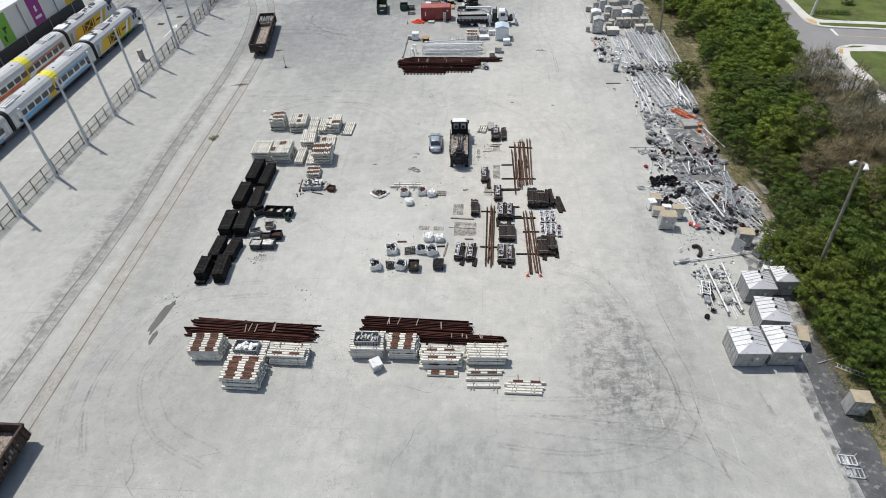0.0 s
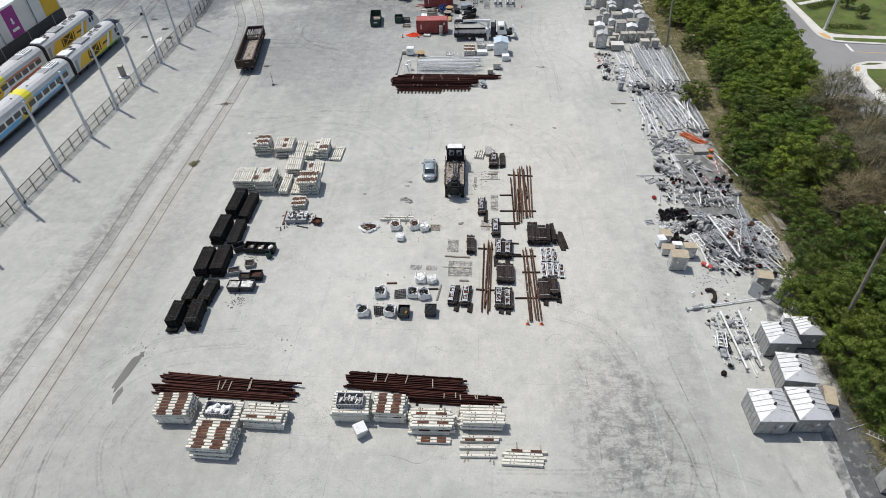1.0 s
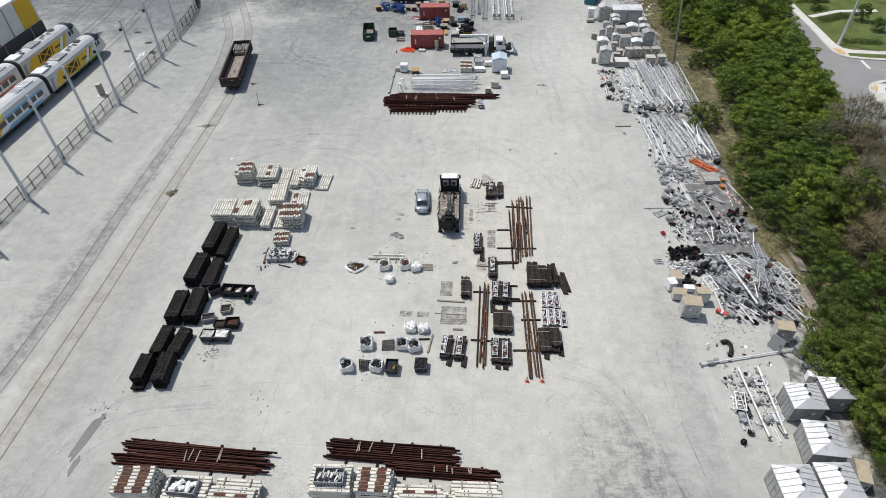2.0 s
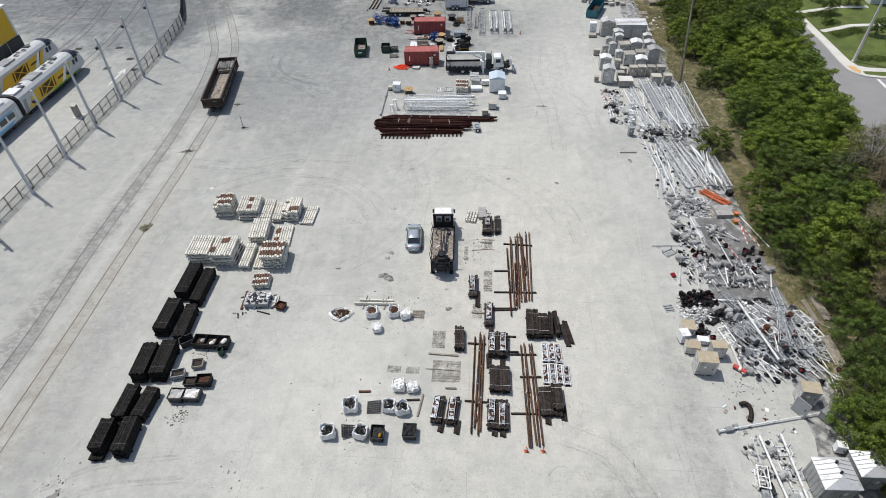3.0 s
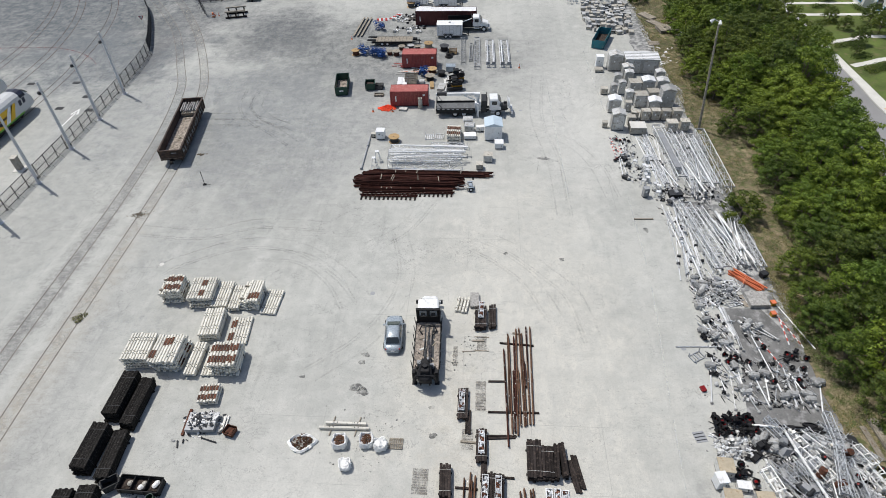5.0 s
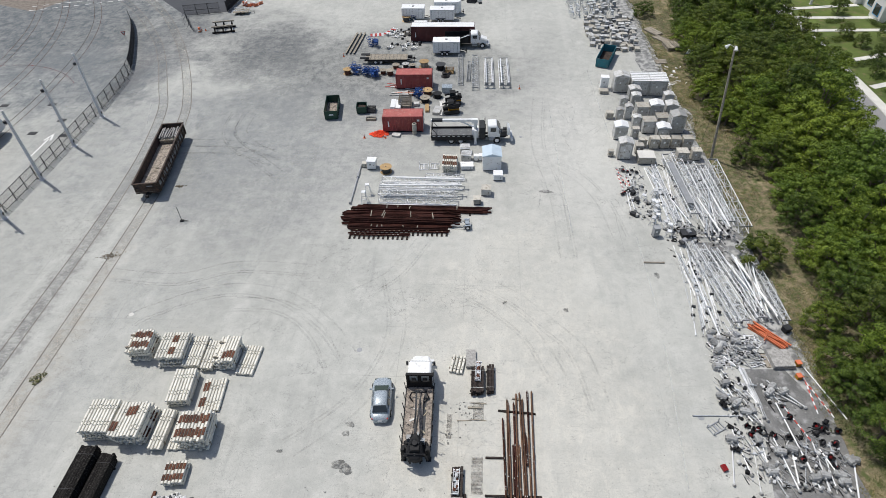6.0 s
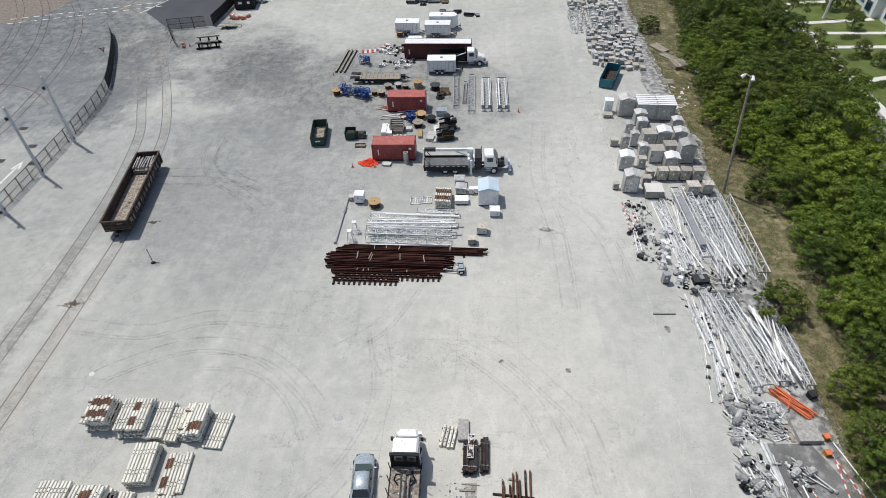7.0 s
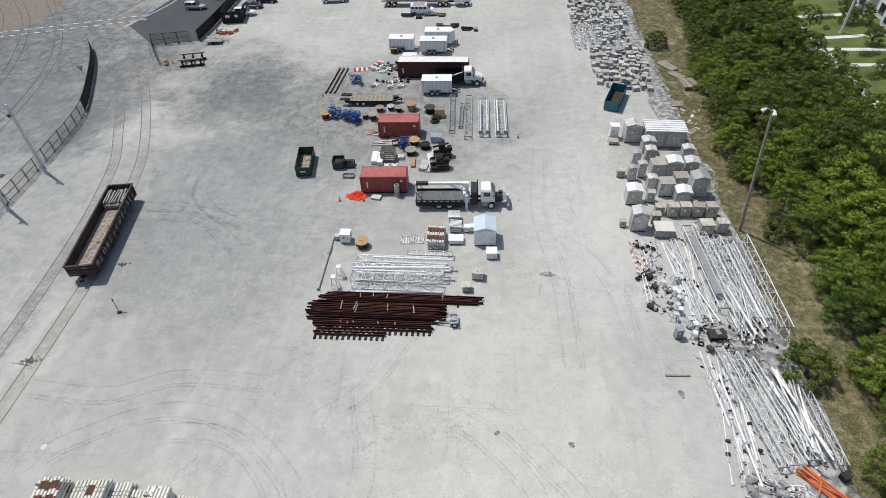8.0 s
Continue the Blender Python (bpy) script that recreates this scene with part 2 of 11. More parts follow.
M_RED = mat("container_red", (0.29, 0.065, 0.060), 0.6, var=0.15, big=0.8, dirt=(0.36, 0.11, 0.09), amount=0.4)
M_MAROON = mat("dark_red_container", (0.085, 0.022, 0.022), 0.6, var=0.2, big=0.8)
M_ORANGE = mat("orange_plastic", (0.62, 0.17, 0.075), 0.6, var=0.2, dirt=(0.4, 0.2, 0.12), amount=0.25, vary=0.15)
M_BLUE = mat("blue_plastic", (0.02, 0.075, 0.26), 0.5, var=0.2, vary=0.2)
M_GREEN = mat("dark_green_steel", (0.012, 0.05, 0.033), 0.5, var=0.3)
M_TEAL = mat("teal_skip_paint", (0.02, 0.16, 0.20), 0.55, var=0.2, dirt=(0.10, 0.16, 0.17), amount=0.3)
M_WOOD = mat("raw_wood", (0.40, 0.27, 0.13), 0.8, var=0.2, big=2, vary=0.2)
M_OLDWOOD = mat("grey_weathered_wood", (0.30, 0.27, 0.22), 0.9, var=0.25, big=2, dirt=(0.16, 0.12, 0.08), amount=0.4, vary=0.2)
M_BAG = mat("white_woven_sack", (0.80, 0.80, 0.78), 0.8, var=0.08, big=3, dirt=(0.58, 0.56, 0.52), amount=0.2, bump=0.4)
M_SOIL = mat("dark_scrap_fill", (0.05, 0.037, 0.03), 0.9, var=0.6, big=5, fine=20, bump=1.0)
M_RUBBER = mat("black_rubber", (0.022, 0.022, 0.023), 0.75, var=0.2, vary=0.2)
M_BARK = mat("grey_bark", (0.14, 0.115, 0.09), 0.9, var=0.3, big=3)
M_YELLOW = mat("yellow_livery", (0.72, 0.44, 0.02), 0.35, var=0.03, bump=0)
M_LEMON = mat("lemon_livery", (0.80, 0.72, 0.06), 0.35, var=0.03, bump=0)
M_SKYBLUE = mat("blue_livery", (0.13, 0.42, 0.70), 0.35, var=0.03, bump=0)
M_LIMEGREEN = mat("green_livery", (0.16, 0.42, 0.05), 0.4, var=0.03, bump=0)
M_PURPLE = mat("purple_panel", (0.30, 0.035, 0.24), 0.5, var=0.03, bump=0)
M_TRAINGREY = mat("train_grey_paint", (0.60, 0.605, 0.585), 0.45, 0.0, var=0.06, dirt=(0.3, 0.3, 0.3), amount=0.3, bump=0)
M_CARBLUE = mat("pale_blue_car_paint", (0.36, 0.41, 0.45), 0.28, 0.25, var=0.02, bump=0)
M_MASTWHITE = mat("chalky_white_mast_paint", (0.78, 0.78, 0.765), 0.6, var=0.1, big=1.0, dirt=(0.36, 0.33, 0.28), amount=0.3, vary=0.25)
M_GALVDULL = mat("dull_blue_grey_galvanised_steel", (0.47, 0.49, 0.51), 0.5, 0.15, var=0.2, big=1.5, dirt=(0.2, 0.19, 0.17), amount=0.35, vary=0.35)
M_TRUSSWHITE = mat("bright_galvanised_steel", (0.80, 0.805, 0.80), 0.55, 0.0, var=0.08, big=1.5, dirt=(0.5, 0.5, 0.48), amount=0.2, vary=0.1)
M_BLUEROOF = mat("pale_blue_roof_steel", (0.50, 0.60, 0.68), 0.5, var=0.08, big=1.0)
M_STRIPE = mat("faded_red_paint", (0.52, 0.07, 0.055), 0.6, var=0.15)
M_LENS = mat("dark_red_lens", (0.20, 0.012, 0.012), 0.25, var=0.05, bump=0)
M_LINE = mat("road_paint_white", (0.7, 0.7, 0.68), 0.8, var=0.15, big=2, fine=8)
M_LINEY = mat("road_paint_yellow", (0.62, 0.42, 0.12), 0.8, var=0.15)
M_BRICKPAVE = mat("tactile_orange_paving", (0.62, 0.40, 0.17), 0.85, var=0.1)
M_DUSTDECK = mat("dusty_wood_deck", (0.33, 0.285, 0.24), 0.9, var=0.45, big=1.8, dirt=(0.10, 0.085, 0.075), amount=0.55)
M_STUCCO = mat("white_stucco", (0.72, 0.72, 0.70), 0.85, var=0.05)
M_GRAVEL = mat("grey_gravel", (0.36, 0.35, 0.33), 0.95, var=0.4, big=5, fine=30, bump=0.8)


def glass_material(name, tint):
    n = Nodes(name)
    return n.done(n.mix(n.noise(1.5), shade(tint, 0.7), tint), 0.06, 0.0, 0.7)


M_GLASS = glass_material("dark_window_glass", (0.03, 0.037, 0.042))
M_GLASS2 = glass_material("greenish_car_glass", (0.05, 0.075, 0.07))


def leaf_material(name, a, b):
    n = Nodes(name)
    col = n.mix(n.island(), a, b)
    col = n.mix(n.ramp(n.noise(0.12, 3), 0.35, 0.65), n.mix(1.0, col, (0.72, 0.80, 0.8), "MULTIPLY"), n.mix(1.0, col, (1.25, 1.15, 1.0), "MULTIPLY"))
    col = n.mix(n.math("MULTIPLY", n.random(), 0.5), col, n.mix(1.0, col, (0.75, 0.85, 0.8), "MULTIPLY"))
    n.done(col, 0.6, 0, 0.3)
    t = n.t.nodes.new("ShaderNodeBsdfTranslucent")
    n.link(col, t.inputs[0])
    m = n.t.nodes.new("ShaderNodeMixShader")
    m.inputs[0].default_value = 0.16
    n.link(n.b.outputs[0], m.inputs[1])
    n.link(t.outputs[0], m.inputs[2])
    n.link(m.outputs[0], n.t.nodes["Material Output"].inputs[0])
    return n.m


M_LEAF = leaf_material("bright_green_leaves", (0.050, 0.085, 0.009), (0.238, 0.325, 0.040))
M_LEAF2 = leaf_material("olive_green_leaves", (0.026, 0.047, 0.009), (0.165, 0.215, 0.036))
M_LEAF3 = leaf_material("mid_green_leaves", (0.030, 0.058, 0.009), (0.172, 0.235, 0.032))
M_TWIG = leaf_material("dry_grey_twigs", (0.11, 0.10, 0.055), (0.31, 0.275, 0.19))
M_GRASS = leaf_material("grass_blades", (0.11, 0.125, 0.04), (0.36, 0.31, 0.18))


def mark_material(name, c, a, b, top, scale):
    """A thin film of rubber, dirt or other colour that lets the ground show through."""
    n = Nodes(name)
    n.done(c, 0.9, 0, 0.2)
    t = n.t.nodes.new("ShaderNodeBsdfTransparent")
    m = n.t.nodes.new("ShaderNodeMixShader")
    f = n.math("MULTIPLY", n.ramp(n.noise(scale * 0.2, 5), a, b), n.ramp(n.noise(scale, 10, rough=0.75), 0.35, 0.65))
    n.link(n.math("MULTIPLY", f, top), m.inputs[0])
    n.link(t.outputs[0], m.inputs[1])
    n.link(n.b.outputs[0], m.inputs[2])
    n.link(m.outputs[0], n.t.nodes["Material Output"].inputs[0])
    return n.m


def mesh_fence_material():
    n = Nodes("wire_mesh")
    n.done((0.06, 0.062, 0.065), 0.6)
    t = n.t.nodes.new("ShaderNodeBsdfTransparent")
    m = n.t.nodes.new("ShaderNodeMixShader")
    m.inputs[0].default_value = 0.13
    n.link(t.outputs[0], m.inputs[1])
    n.link(n.b.outputs[0], m.inputs[2])
    n.link(m.outputs[0], n.t.nodes["Material Output"].inputs[0])
    return n.m


M_MARK = mark_material("tyre_rubber_marks", (0.15, 0.15, 0.148), 0.28, 0.62, 0.23, 3.0)
M_SEAM = mark_material("dirty_seam", (0.15, 0.15, 0.15), 0.36, 0.68, 0.42, 1.6)
M_SOOT = mark_material("earthy_residue", (0.25, 0.235, 0.21), 0.3, 0.6, 0.34, 2.2)
M_OLDLINE = mark_material("worn_white_paint", (0.72, 0.73, 0.70), 0.35, 0.6, 0.6, 1.5)
M_MESH = mesh_fence_material()
M_SCREEN = mat("black_fence_screen", (0.012, 0.013, 0.015), 0.8, var=0.3)


# ---------------------------------------------------------------- mesh tools
class Geo:
    """Collects vertices and faces of one mesh."""

    def __init__(self):
        self.v, self.f, self.mi = [], [], []

    def add(self, verts, faces, mi=0, m=None):
        k = len(self.v)
        self.v += [tuple(m @ Vector(p)) if m else tuple(p) for p in verts]
        self.f += [tuple(k + i for i in q) for q in faces]
        self.mi += [mi] * len(faces)
        return self

    def box(self, cx, cy, z0, sx, sy, sz, mi=0, top=(1, 1), m=None):
        a, b = sx / 2, sy / 2
        c, d = a * top[0], b * top[1]
        vs = [(cx - a, cy - b, z0), (cx + a, cy - b, z0), (cx + a, cy + b, z0), (cx - a, cy + b, z0),
              (cx - c, cy - d, z0 + sz), (cx + c, cy - d, z0 + sz), (cx + c, cy + d, z0 + sz), (cx - c, cy + d, z0 + sz)]
        return self.add(vs, [(3, 2, 1, 0), (4, 5, 6, 7), (0, 1, 5, 4), (1, 2, 6, 5), (2, 3, 7, 6), (3, 0, 4, 7)], mi, m)

    def tube(self, p, q, r, n=8, r2=None, mi=0):
        p, q = Vector(p), Vector(q)
        r2 = r if r2 is None else r2
        w = (q - p).normalized()
        u = w.orthogonal().normalized()
        s = w.cross(u)
        ring = [u * math.cos(2 * math.pi * i / n) + s * math.sin(2 * math.pi * i / n) for i in range(n)]
        vs = [p + e * r for e in ring] + [q + e * r2 for e in ring]
        fs = [(i, (i + 1) % n, n + (i + 1) % n, n + i) for i in range(n)]
        return self.add(vs, fs + [tuple(reversed(range(n))), tuple(range(n, 2 * n))], mi)

    def lathe(self, c, prof, n=14, mi=0):
        """Rings (radius, z) round an upright axis at c."""
        vs = [(c[0] + r * math.cos(2 * math.pi * i / n), c[1] + r * math.sin(2 * math.pi * i / n), c[2] + z) for r, z in prof for i in range(n)]
        fs = [(k * n + i, k * n + (i + 1) % n, (k + 1) * n + (i + 1) % n, (k + 1) * n + i) for k in range(len(prof) - 1) for i in range(n)]
        return self.add(vs, fs, mi)

    def prism(self, prof, y0, y1, mi=0, m=None):
        """A closed outline (x, z) drawn out along y."""
        n = len(prof)
        vs = [(x, y0, z) for x, z in prof] + [(x, y1, z) for x, z in prof]
        fs = [(i, (i + 1) % n, n + (i + 1) % n, n + i) for i in range(n)]
        return self.add(vs, fs + [tuple(reversed(range(n))), tuple(range(n, 2 * n))], mi, m)

    def loft(self, rings, mi=0, m=None, caps=True):
        """Skins closed outlines of equal count, one after the other."""
        n = len(rings[0])
        vs = [p for r in rings for p in r]
        fs = [(k * n + i, k * n + (i + 1) % n, (k + 1) * n + (i + 1) % n, (k + 1) * n + i) for k in range(len(rings) - 1) for i in range(n)]
        if caps:
            fs += [tuple(reversed(range(n))), tuple(range(len(vs) - n, len(vs)))]
        return self.add(vs, fs, mi, m)

    def quad(self, a, b, c, d, mi=0):
        return self.add([a, b, c, d], [(0, 1, 2, 3)], mi)

    def mesh(self, name, mats, smooth=False):
        me = bpy.data.meshes.new(name)
        me.from_pydata(self.v, [], self.f)
        for x in mats if isinstance(mats, (list, tuple)) else [mats]:
            me.materials.append(x)
        me.polygons.foreach_set("material_index", self.mi)
        if smooth:
            me.polygons.foreach_set("use_smooth", [True] * len(self.f))
        me.update()
        return me


def part(name, geo, mats, parent, label="", m=None, smooth=False):
    me = geo if isinstance(geo, bpy.types.Mesh) else geo.mesh(name, mats, smooth)
    ob = new(name, me)
    ob.parent = parent
    if m is not None:
        ob.matrix_basis = m
    return tagged(ob, label)


def thing(name, label, category, m=None, group="", kind=""):
    ob = tagged(new(name), label, category, group, kind)
    ob.empty_display_size = 0.3
    ob.matrix_basis = m or Matrix()
    return ob


def solid(name, geo, mats, label, category, m=None, group="", kind="", smooth=False):
    ob = tagged(new(name, geo.mesh(name, mats, smooth)), label, category, group, kind)
    if m is not None:
        ob.matrix_basis = m
    return ob


def at(x, y, z=0.0, rz=0.0, rx=0.0, ry=0.0):
    return pose(x, y, z, rx, ry, rz)


def sheet(name, pts, z, material, label, thick=0.0, category=""):
    """A flat piece of ground with its outline pts."""
    g = Geo()
    n = len(pts)
    if thick:
        vs = [(x, y, z - thick) for x, y in pts] + [(x, y, z) for x, y in pts]
        g.add(vs, [tuple(range(n, 2 * n))] + [(i, (i + 1) % n, n + (i + 1) % n, n + i) for i in range(n)])
    else:
        g.add([(x, y, z) for x, y in pts], [tuple(range(n))])
    return solid(name, g, material, label, category or "ground", kind="structure")


def strip(name, pts, width, z, material, label, parent=None, height=0.004):
    """A band of some width along a line of points."""
    g = Geo()
    ps = [Vector((x, y, 0)) for x, y in pts]
    L, R = [], []
    for i, p in enumerate(ps):
        d = (ps[min(i + 1, len(ps) - 1)] - ps[max(i - 1, 0)]).normalized()
        s = Vector((-d.y, d.x, 0)) * width / 2
        L.append(p + s)
        R.append(p - s)
    for i in range(len(ps) - 1):
        a, b, c, d = R[i], R[i + 1], L[i + 1], L[i]
        g.add([(q.x, q.y, z) for q in (a, b, c, d)] + [(q.x, q.y, z + height) for q in (a, b, c, d)],
              [(4, 5, 6, 7), (0, 1, 5, 4), (2, 3, 7, 6)])
    if parent:
        return part(name, g, material, parent, label)
    return solid(name, g, material, label, "ground marking", kind="structure")


def curve_pts(pts, n=8):
    """A smooth line through points."""
    out = []
    for i in range(len(pts) - 1):
        p0, p1, p2, p3 = pts[max(i - 1, 0)], pts[i], pts[i + 1], pts[min(i + 2, len(pts) - 1)]
        for k in range(n):
            t = k / n
            out.append(tuple(0.5 * ((2 * b) + (c - a) * t + (2 * a - 5 * b + 4 * c - d) * t * t + (3 * b - a - 3 * c + d) * t ** 3)
                             for a, b, c, d in zip(p0, p1, p2, p3)))
    return out + [pts[-1]]


# ---------------------------------------------------------------- ground
sheet("ground", [(-2500, -2500), (2500, -2500), (2500, 2500), (-2500, 2500)], -0.14, M_FAR, "flat open land round the storage yard")
sheet("yard_floor", [(-160, -60), (33.0, -60), (33.0, 260), (-160, 260)], 0.0, M_YARD, "pale grey worn concrete yard with tyre marks", 0.14)
def uneven(x, step, swing, seed):
    """An uneven line along y near x."""
    return [(x + swing * (noise.noise(Vector((seed, y * 0.11, 0))) + 0.6 * noise.noise(Vector((seed, y * 0.45, 4)))), y) for y in range(-60, 261, step)]


sheet("pavement_asphalt_strip", uneven(30.3, 1, 0.7, 2.5)[::-1] + [(33.0, -60), (33.0, 260)], 0.003, M_ASPHALT, "dark patchy asphalt strip beside the concrete")
sheet("pavement_asphalt_edge", [(33.0, -60), (37.0, -60), (37.0, 260), (33.0, 260)], 0.0, M_ASPHALT, "dark patchy asphalt below the verge", 0.14)
sheet("pavement_asphalt_south", [(32.6, 38.0), (31.5, 35.2), (31.2, 31.0), (31.1, 25.5), (31.6, 14.0), (31.8, -40), (36.8, -40), (36.8, 38.0)], 0.006, M_ASPHALT_DARK, "dark asphalt apron beside the houses", 0.003)
sheet("verge", uneven(34.2, 1, 0.9, 7.5)[::-1] + [(55.5, -60), (55.5, 260)], 0.03, M_VERGE, "dry grass verge with bare soil below the trees", 0.17)
sheet("verge_street_side", [(55.5, 128), (57.6, 136), (58.6, 146), (58.8, 260), (55.5, 260)], 0.026, M_VERGE, "rough grass below the trees beside the street", 0.16)
sheet("road", [(55.5, -60), (62.7, -60), (62.7, 260), (55.5, 260)], -0.02, M_ROAD, "smooth grey asphalt street", 0.12)
sheet("road_side_street", [(62.7, -60), (63.2, -60), (63.2, 99), (63.4, 103), (64.5, 105.2), (66.3, 106.3), (68.6, 106.8), (160, 95.6), (160, 104.0), (68, 115.0), (65.3, 115.8), (64.1, 117.2), (63.8, 119.6), (64.2, 126), (64.2, 260), (62.7, 260)], -0.02, M_ROAD, "smooth grey asphalt side street", 0.12)
sheet("lawn_north", [(65.35, 260), (65.35, 121.2), (65.9, 119.3), (67.3, 118.5), (160, 107.4), (160, 260)], 0.10, M_LAWN, "mown green lawn before the apartments", 0.24)
sheet("lawn_south", [(64.9, -60), (160, -60), (160, 93.3), (70.5, 104.0), (65.8, 104.0), (65.0, 101.8), (64.9, 99.6)], 0.10, M_LAWN, "mown green lawn at the street corner", 0.24)
M_PATCH = mat("grey_asphalt_patch", (0.165, 0.165, 0.16), 0.9, var=0.3, big=0.4, fine=6, dirt=(0.33, 0.33, 0.325), amount=0.4, bump=0.3)
sheet("pavement_asphalt_patch", [(27.3, 77.2), (31.6, 77.3), (33.9, 72.2), (34.1, 58), (33.5, 54.4), (29.2, 54.6), (27.4, 58.5), (26.2, 62.4), (26.4, 65.2), (27.2, 69.0), (27.9, 72.3)], 0.006, M_PATCH, "dark grey asphalt patch below the scrapped signals")
sheet("pavement_asphalt_corner", [(27.6, 95.2), (31.0, 95.2), (30.6, 92.8), (29.4, 90.2), (28.3, 90.4)], 0.006, M_PATCH, "dark grey asphalt patch between the gantries")
# kerbs and walks along the street
def band(name, pts, width, top, material, label):
    g = Geo()
    ps = [Vector((x, y, 0)) for x, y in curve_pts(pts, 6)]
    rings = []
    for i, p in enumerate(ps):
        d = (ps[min(i + 1, len(ps) - 1)] - ps[max(i - 1, 0)]).normalized()
        s = Vector((-d.y, d.x, 0)) * width / 2
        rings.append([(p.x + s.x, p.y + s.y, -0.1), (p.x - s.x, p.y - s.y, -0.1), (p.x - s.x, p.y - s.y, top), (p.x + s.x, p.y + s.y, top)])
    g.loft(rings)
    return solid(name, g, material, label, "pavement", kind="structure")


band("kerb_north", [(63.95, 260), (63.95, 205), (63.95, 170), (63.95, 150), (63.95, 138), (63.95, 131), (63.9, 126), (63.6, 120.5), (63.9, 117.2), (65.2, 115.6), (67.7, 114.9), (75, 113.9), (84, 112.8), (110, 109.7)], 0.3, 0.12, M_KERB, "pale concrete kerb at the street corner")
band("kerb_south", [(62.9, -60), (62.9, 10), (62.9, 50), (62.9, 74), (62.9, 87), (62.9, 94), (62.9, 99), (63.1, 102.8), (64.2, 105.2), (66.1, 106.4), (68.6, 106.9), (73, 106.3), (82, 105.2), (110, 101.8)], 0.3, 0.12, M_KERB, "pale concrete kerb at the street corner")
sheet("pavement_corner_north", [(64.0, 260), (64.0, 126), (63.7, 120.5), (64.0, 117.3), (65.3, 115.7), (67.7, 115.0), (160, 103.9), (160, 107.4), (67.3, 118.5), (65.9, 119.3), (65.35, 121.2), (65.35, 260)], 0.115, M_KERB, "pale concrete footway along the street", 0.2)
sheet("pavement_corner_south", [(63.0, -60), (64.9, -60), (64.9, 99.6), (65.0, 101.8), (65.8, 104.0), (70.5, 104.0), (160, 93.3), (160, 95.7), (73, 106.2), (68.6, 106.8), (66.1, 106.3), (64.3, 105.1), (63.2, 102.8), (63.0, 99)], 0.115, M_KERB, "pale concrete footway at the corner", 0.2)
sheet("lawn_kerb_strip_north", [(65.6, 116.0), (67.9, 115.35), (110, 110.3), (110, 112.0), (69.4, 116.8), (65.7, 117.1)], 0.13, M_LAWN, "narrow grass strip between kerb and footway")
sheet("lawn_kerb_strip_south", [(65.5, 105.5), (68.0, 105.6), (69.6, 106.2), (67.4, 106.4)], 0.13, M_LAWN, "small grass patch between kerb and footway")
sheet("pavement_tactile_ramp", [(64.0, 119.4), (64.2, 117.4), (65.0, 116.4), (65.5, 117.2), (65.1, 118.8)], 0.125, M_BRICKPAVE, "orange tactile ramp at the corner")
sheet("pavement_tactile_ramp_south", [(63.6, 103.3), (64.3, 103.0), (65.1, 105.0), (64.5, 105.0)], 0.125, M_BRICKPAVE, "orange tactile ramp at the corner")
strip("road_stop_bar", [(66.85, 111.2), (66.95, 114.4)], 0.5, -0.016, M_LINE, "white stop bar on the side street")
strip("road_centre_line", [(67.2, 111.1), (120, 104.8)], 0.15, -0.016, M_LINEY, "faded yellow centre line")
for wp in ([(65.4, 163.6), (73, 163.6), (80.6, 163.6)], [(65.4, 157.2), (72, 157.3), (80, 157.4)], [(72.8, 146.4), (76, 146.45), (80, 146.5)], [(66.0, 143.7), (68.6, 144.6), (71.2, 145.4), (72.9, 146.2)], [(65.9, 134.0), (69.5, 135.4), (73.0, 136.8), (80, 137.0)], [(65.4, 168.4), (70, 169.0), (80, 170.4)], [(65.4, 178.6), (72, 179.6), (80, 180.8)]):
    band("pavement_garden_walk", wp, 1.2, 0.15, M_KERB, "pale concrete garden path across the lawn")

# ---------------------------------------------------------------- embedded tracks
TRACK_A = [(-39.5, -40), (-39.55, 27), (-39.6, 46), (-39.65, 57), (-39.85, 66), (-40.0, 80), (-40.15, 91), (-40.6, 102), (-41.6, 110), (-43.7, 118.6), (-45.7, 127), (-50.7, 139.4), (-57.8, 153.4), (-69.6, 171), (-90, 192), (-120, 222)]
TRACK_B = [(-44.2, -40), (-43.9, 33), (-43.65, 45), (-43.7, 57), (-44.3, 68), (-44.55, 82), (-44.8, 93), (-45.5, 104), (-46.7, 114), (-49.0, 125), (-52.0, 132.4), (-57.4, 144.5), (-63.1, 154.5), (-75.5, 171), (-95, 190), (-125, 219)]
TRACK_T = [(-71.6, -40), (-71.6, 60), (-71.6, 116), (-72.6, 135), (-76.5, 155), (-84, 172), (-98, 192), (-125, 225)]
TRACK_U = [(-79.4, -40), (-79.4, 60), (-79.4, 122), (-81.5, 145), (-88, 165), (-100, 185), (-130, 218)]


def offset(pts, d):
    out = []
    for i, p in enumerate(pts):
        a, b = pts[max(i - 1, 0)], pts[min(i + 1, len(pts) - 1)]
        w = Vector((b[0] - a[0], b[1] - a[1])).normalized()
        out.append((p[0] - w.y * d, p[1] + w.x * d))
    return out


M_FLANGEWAY = mat("dusty_flangeway", (0.16, 0.155, 0.145), 0.9, var=0.3, big=0.5, fine=4)


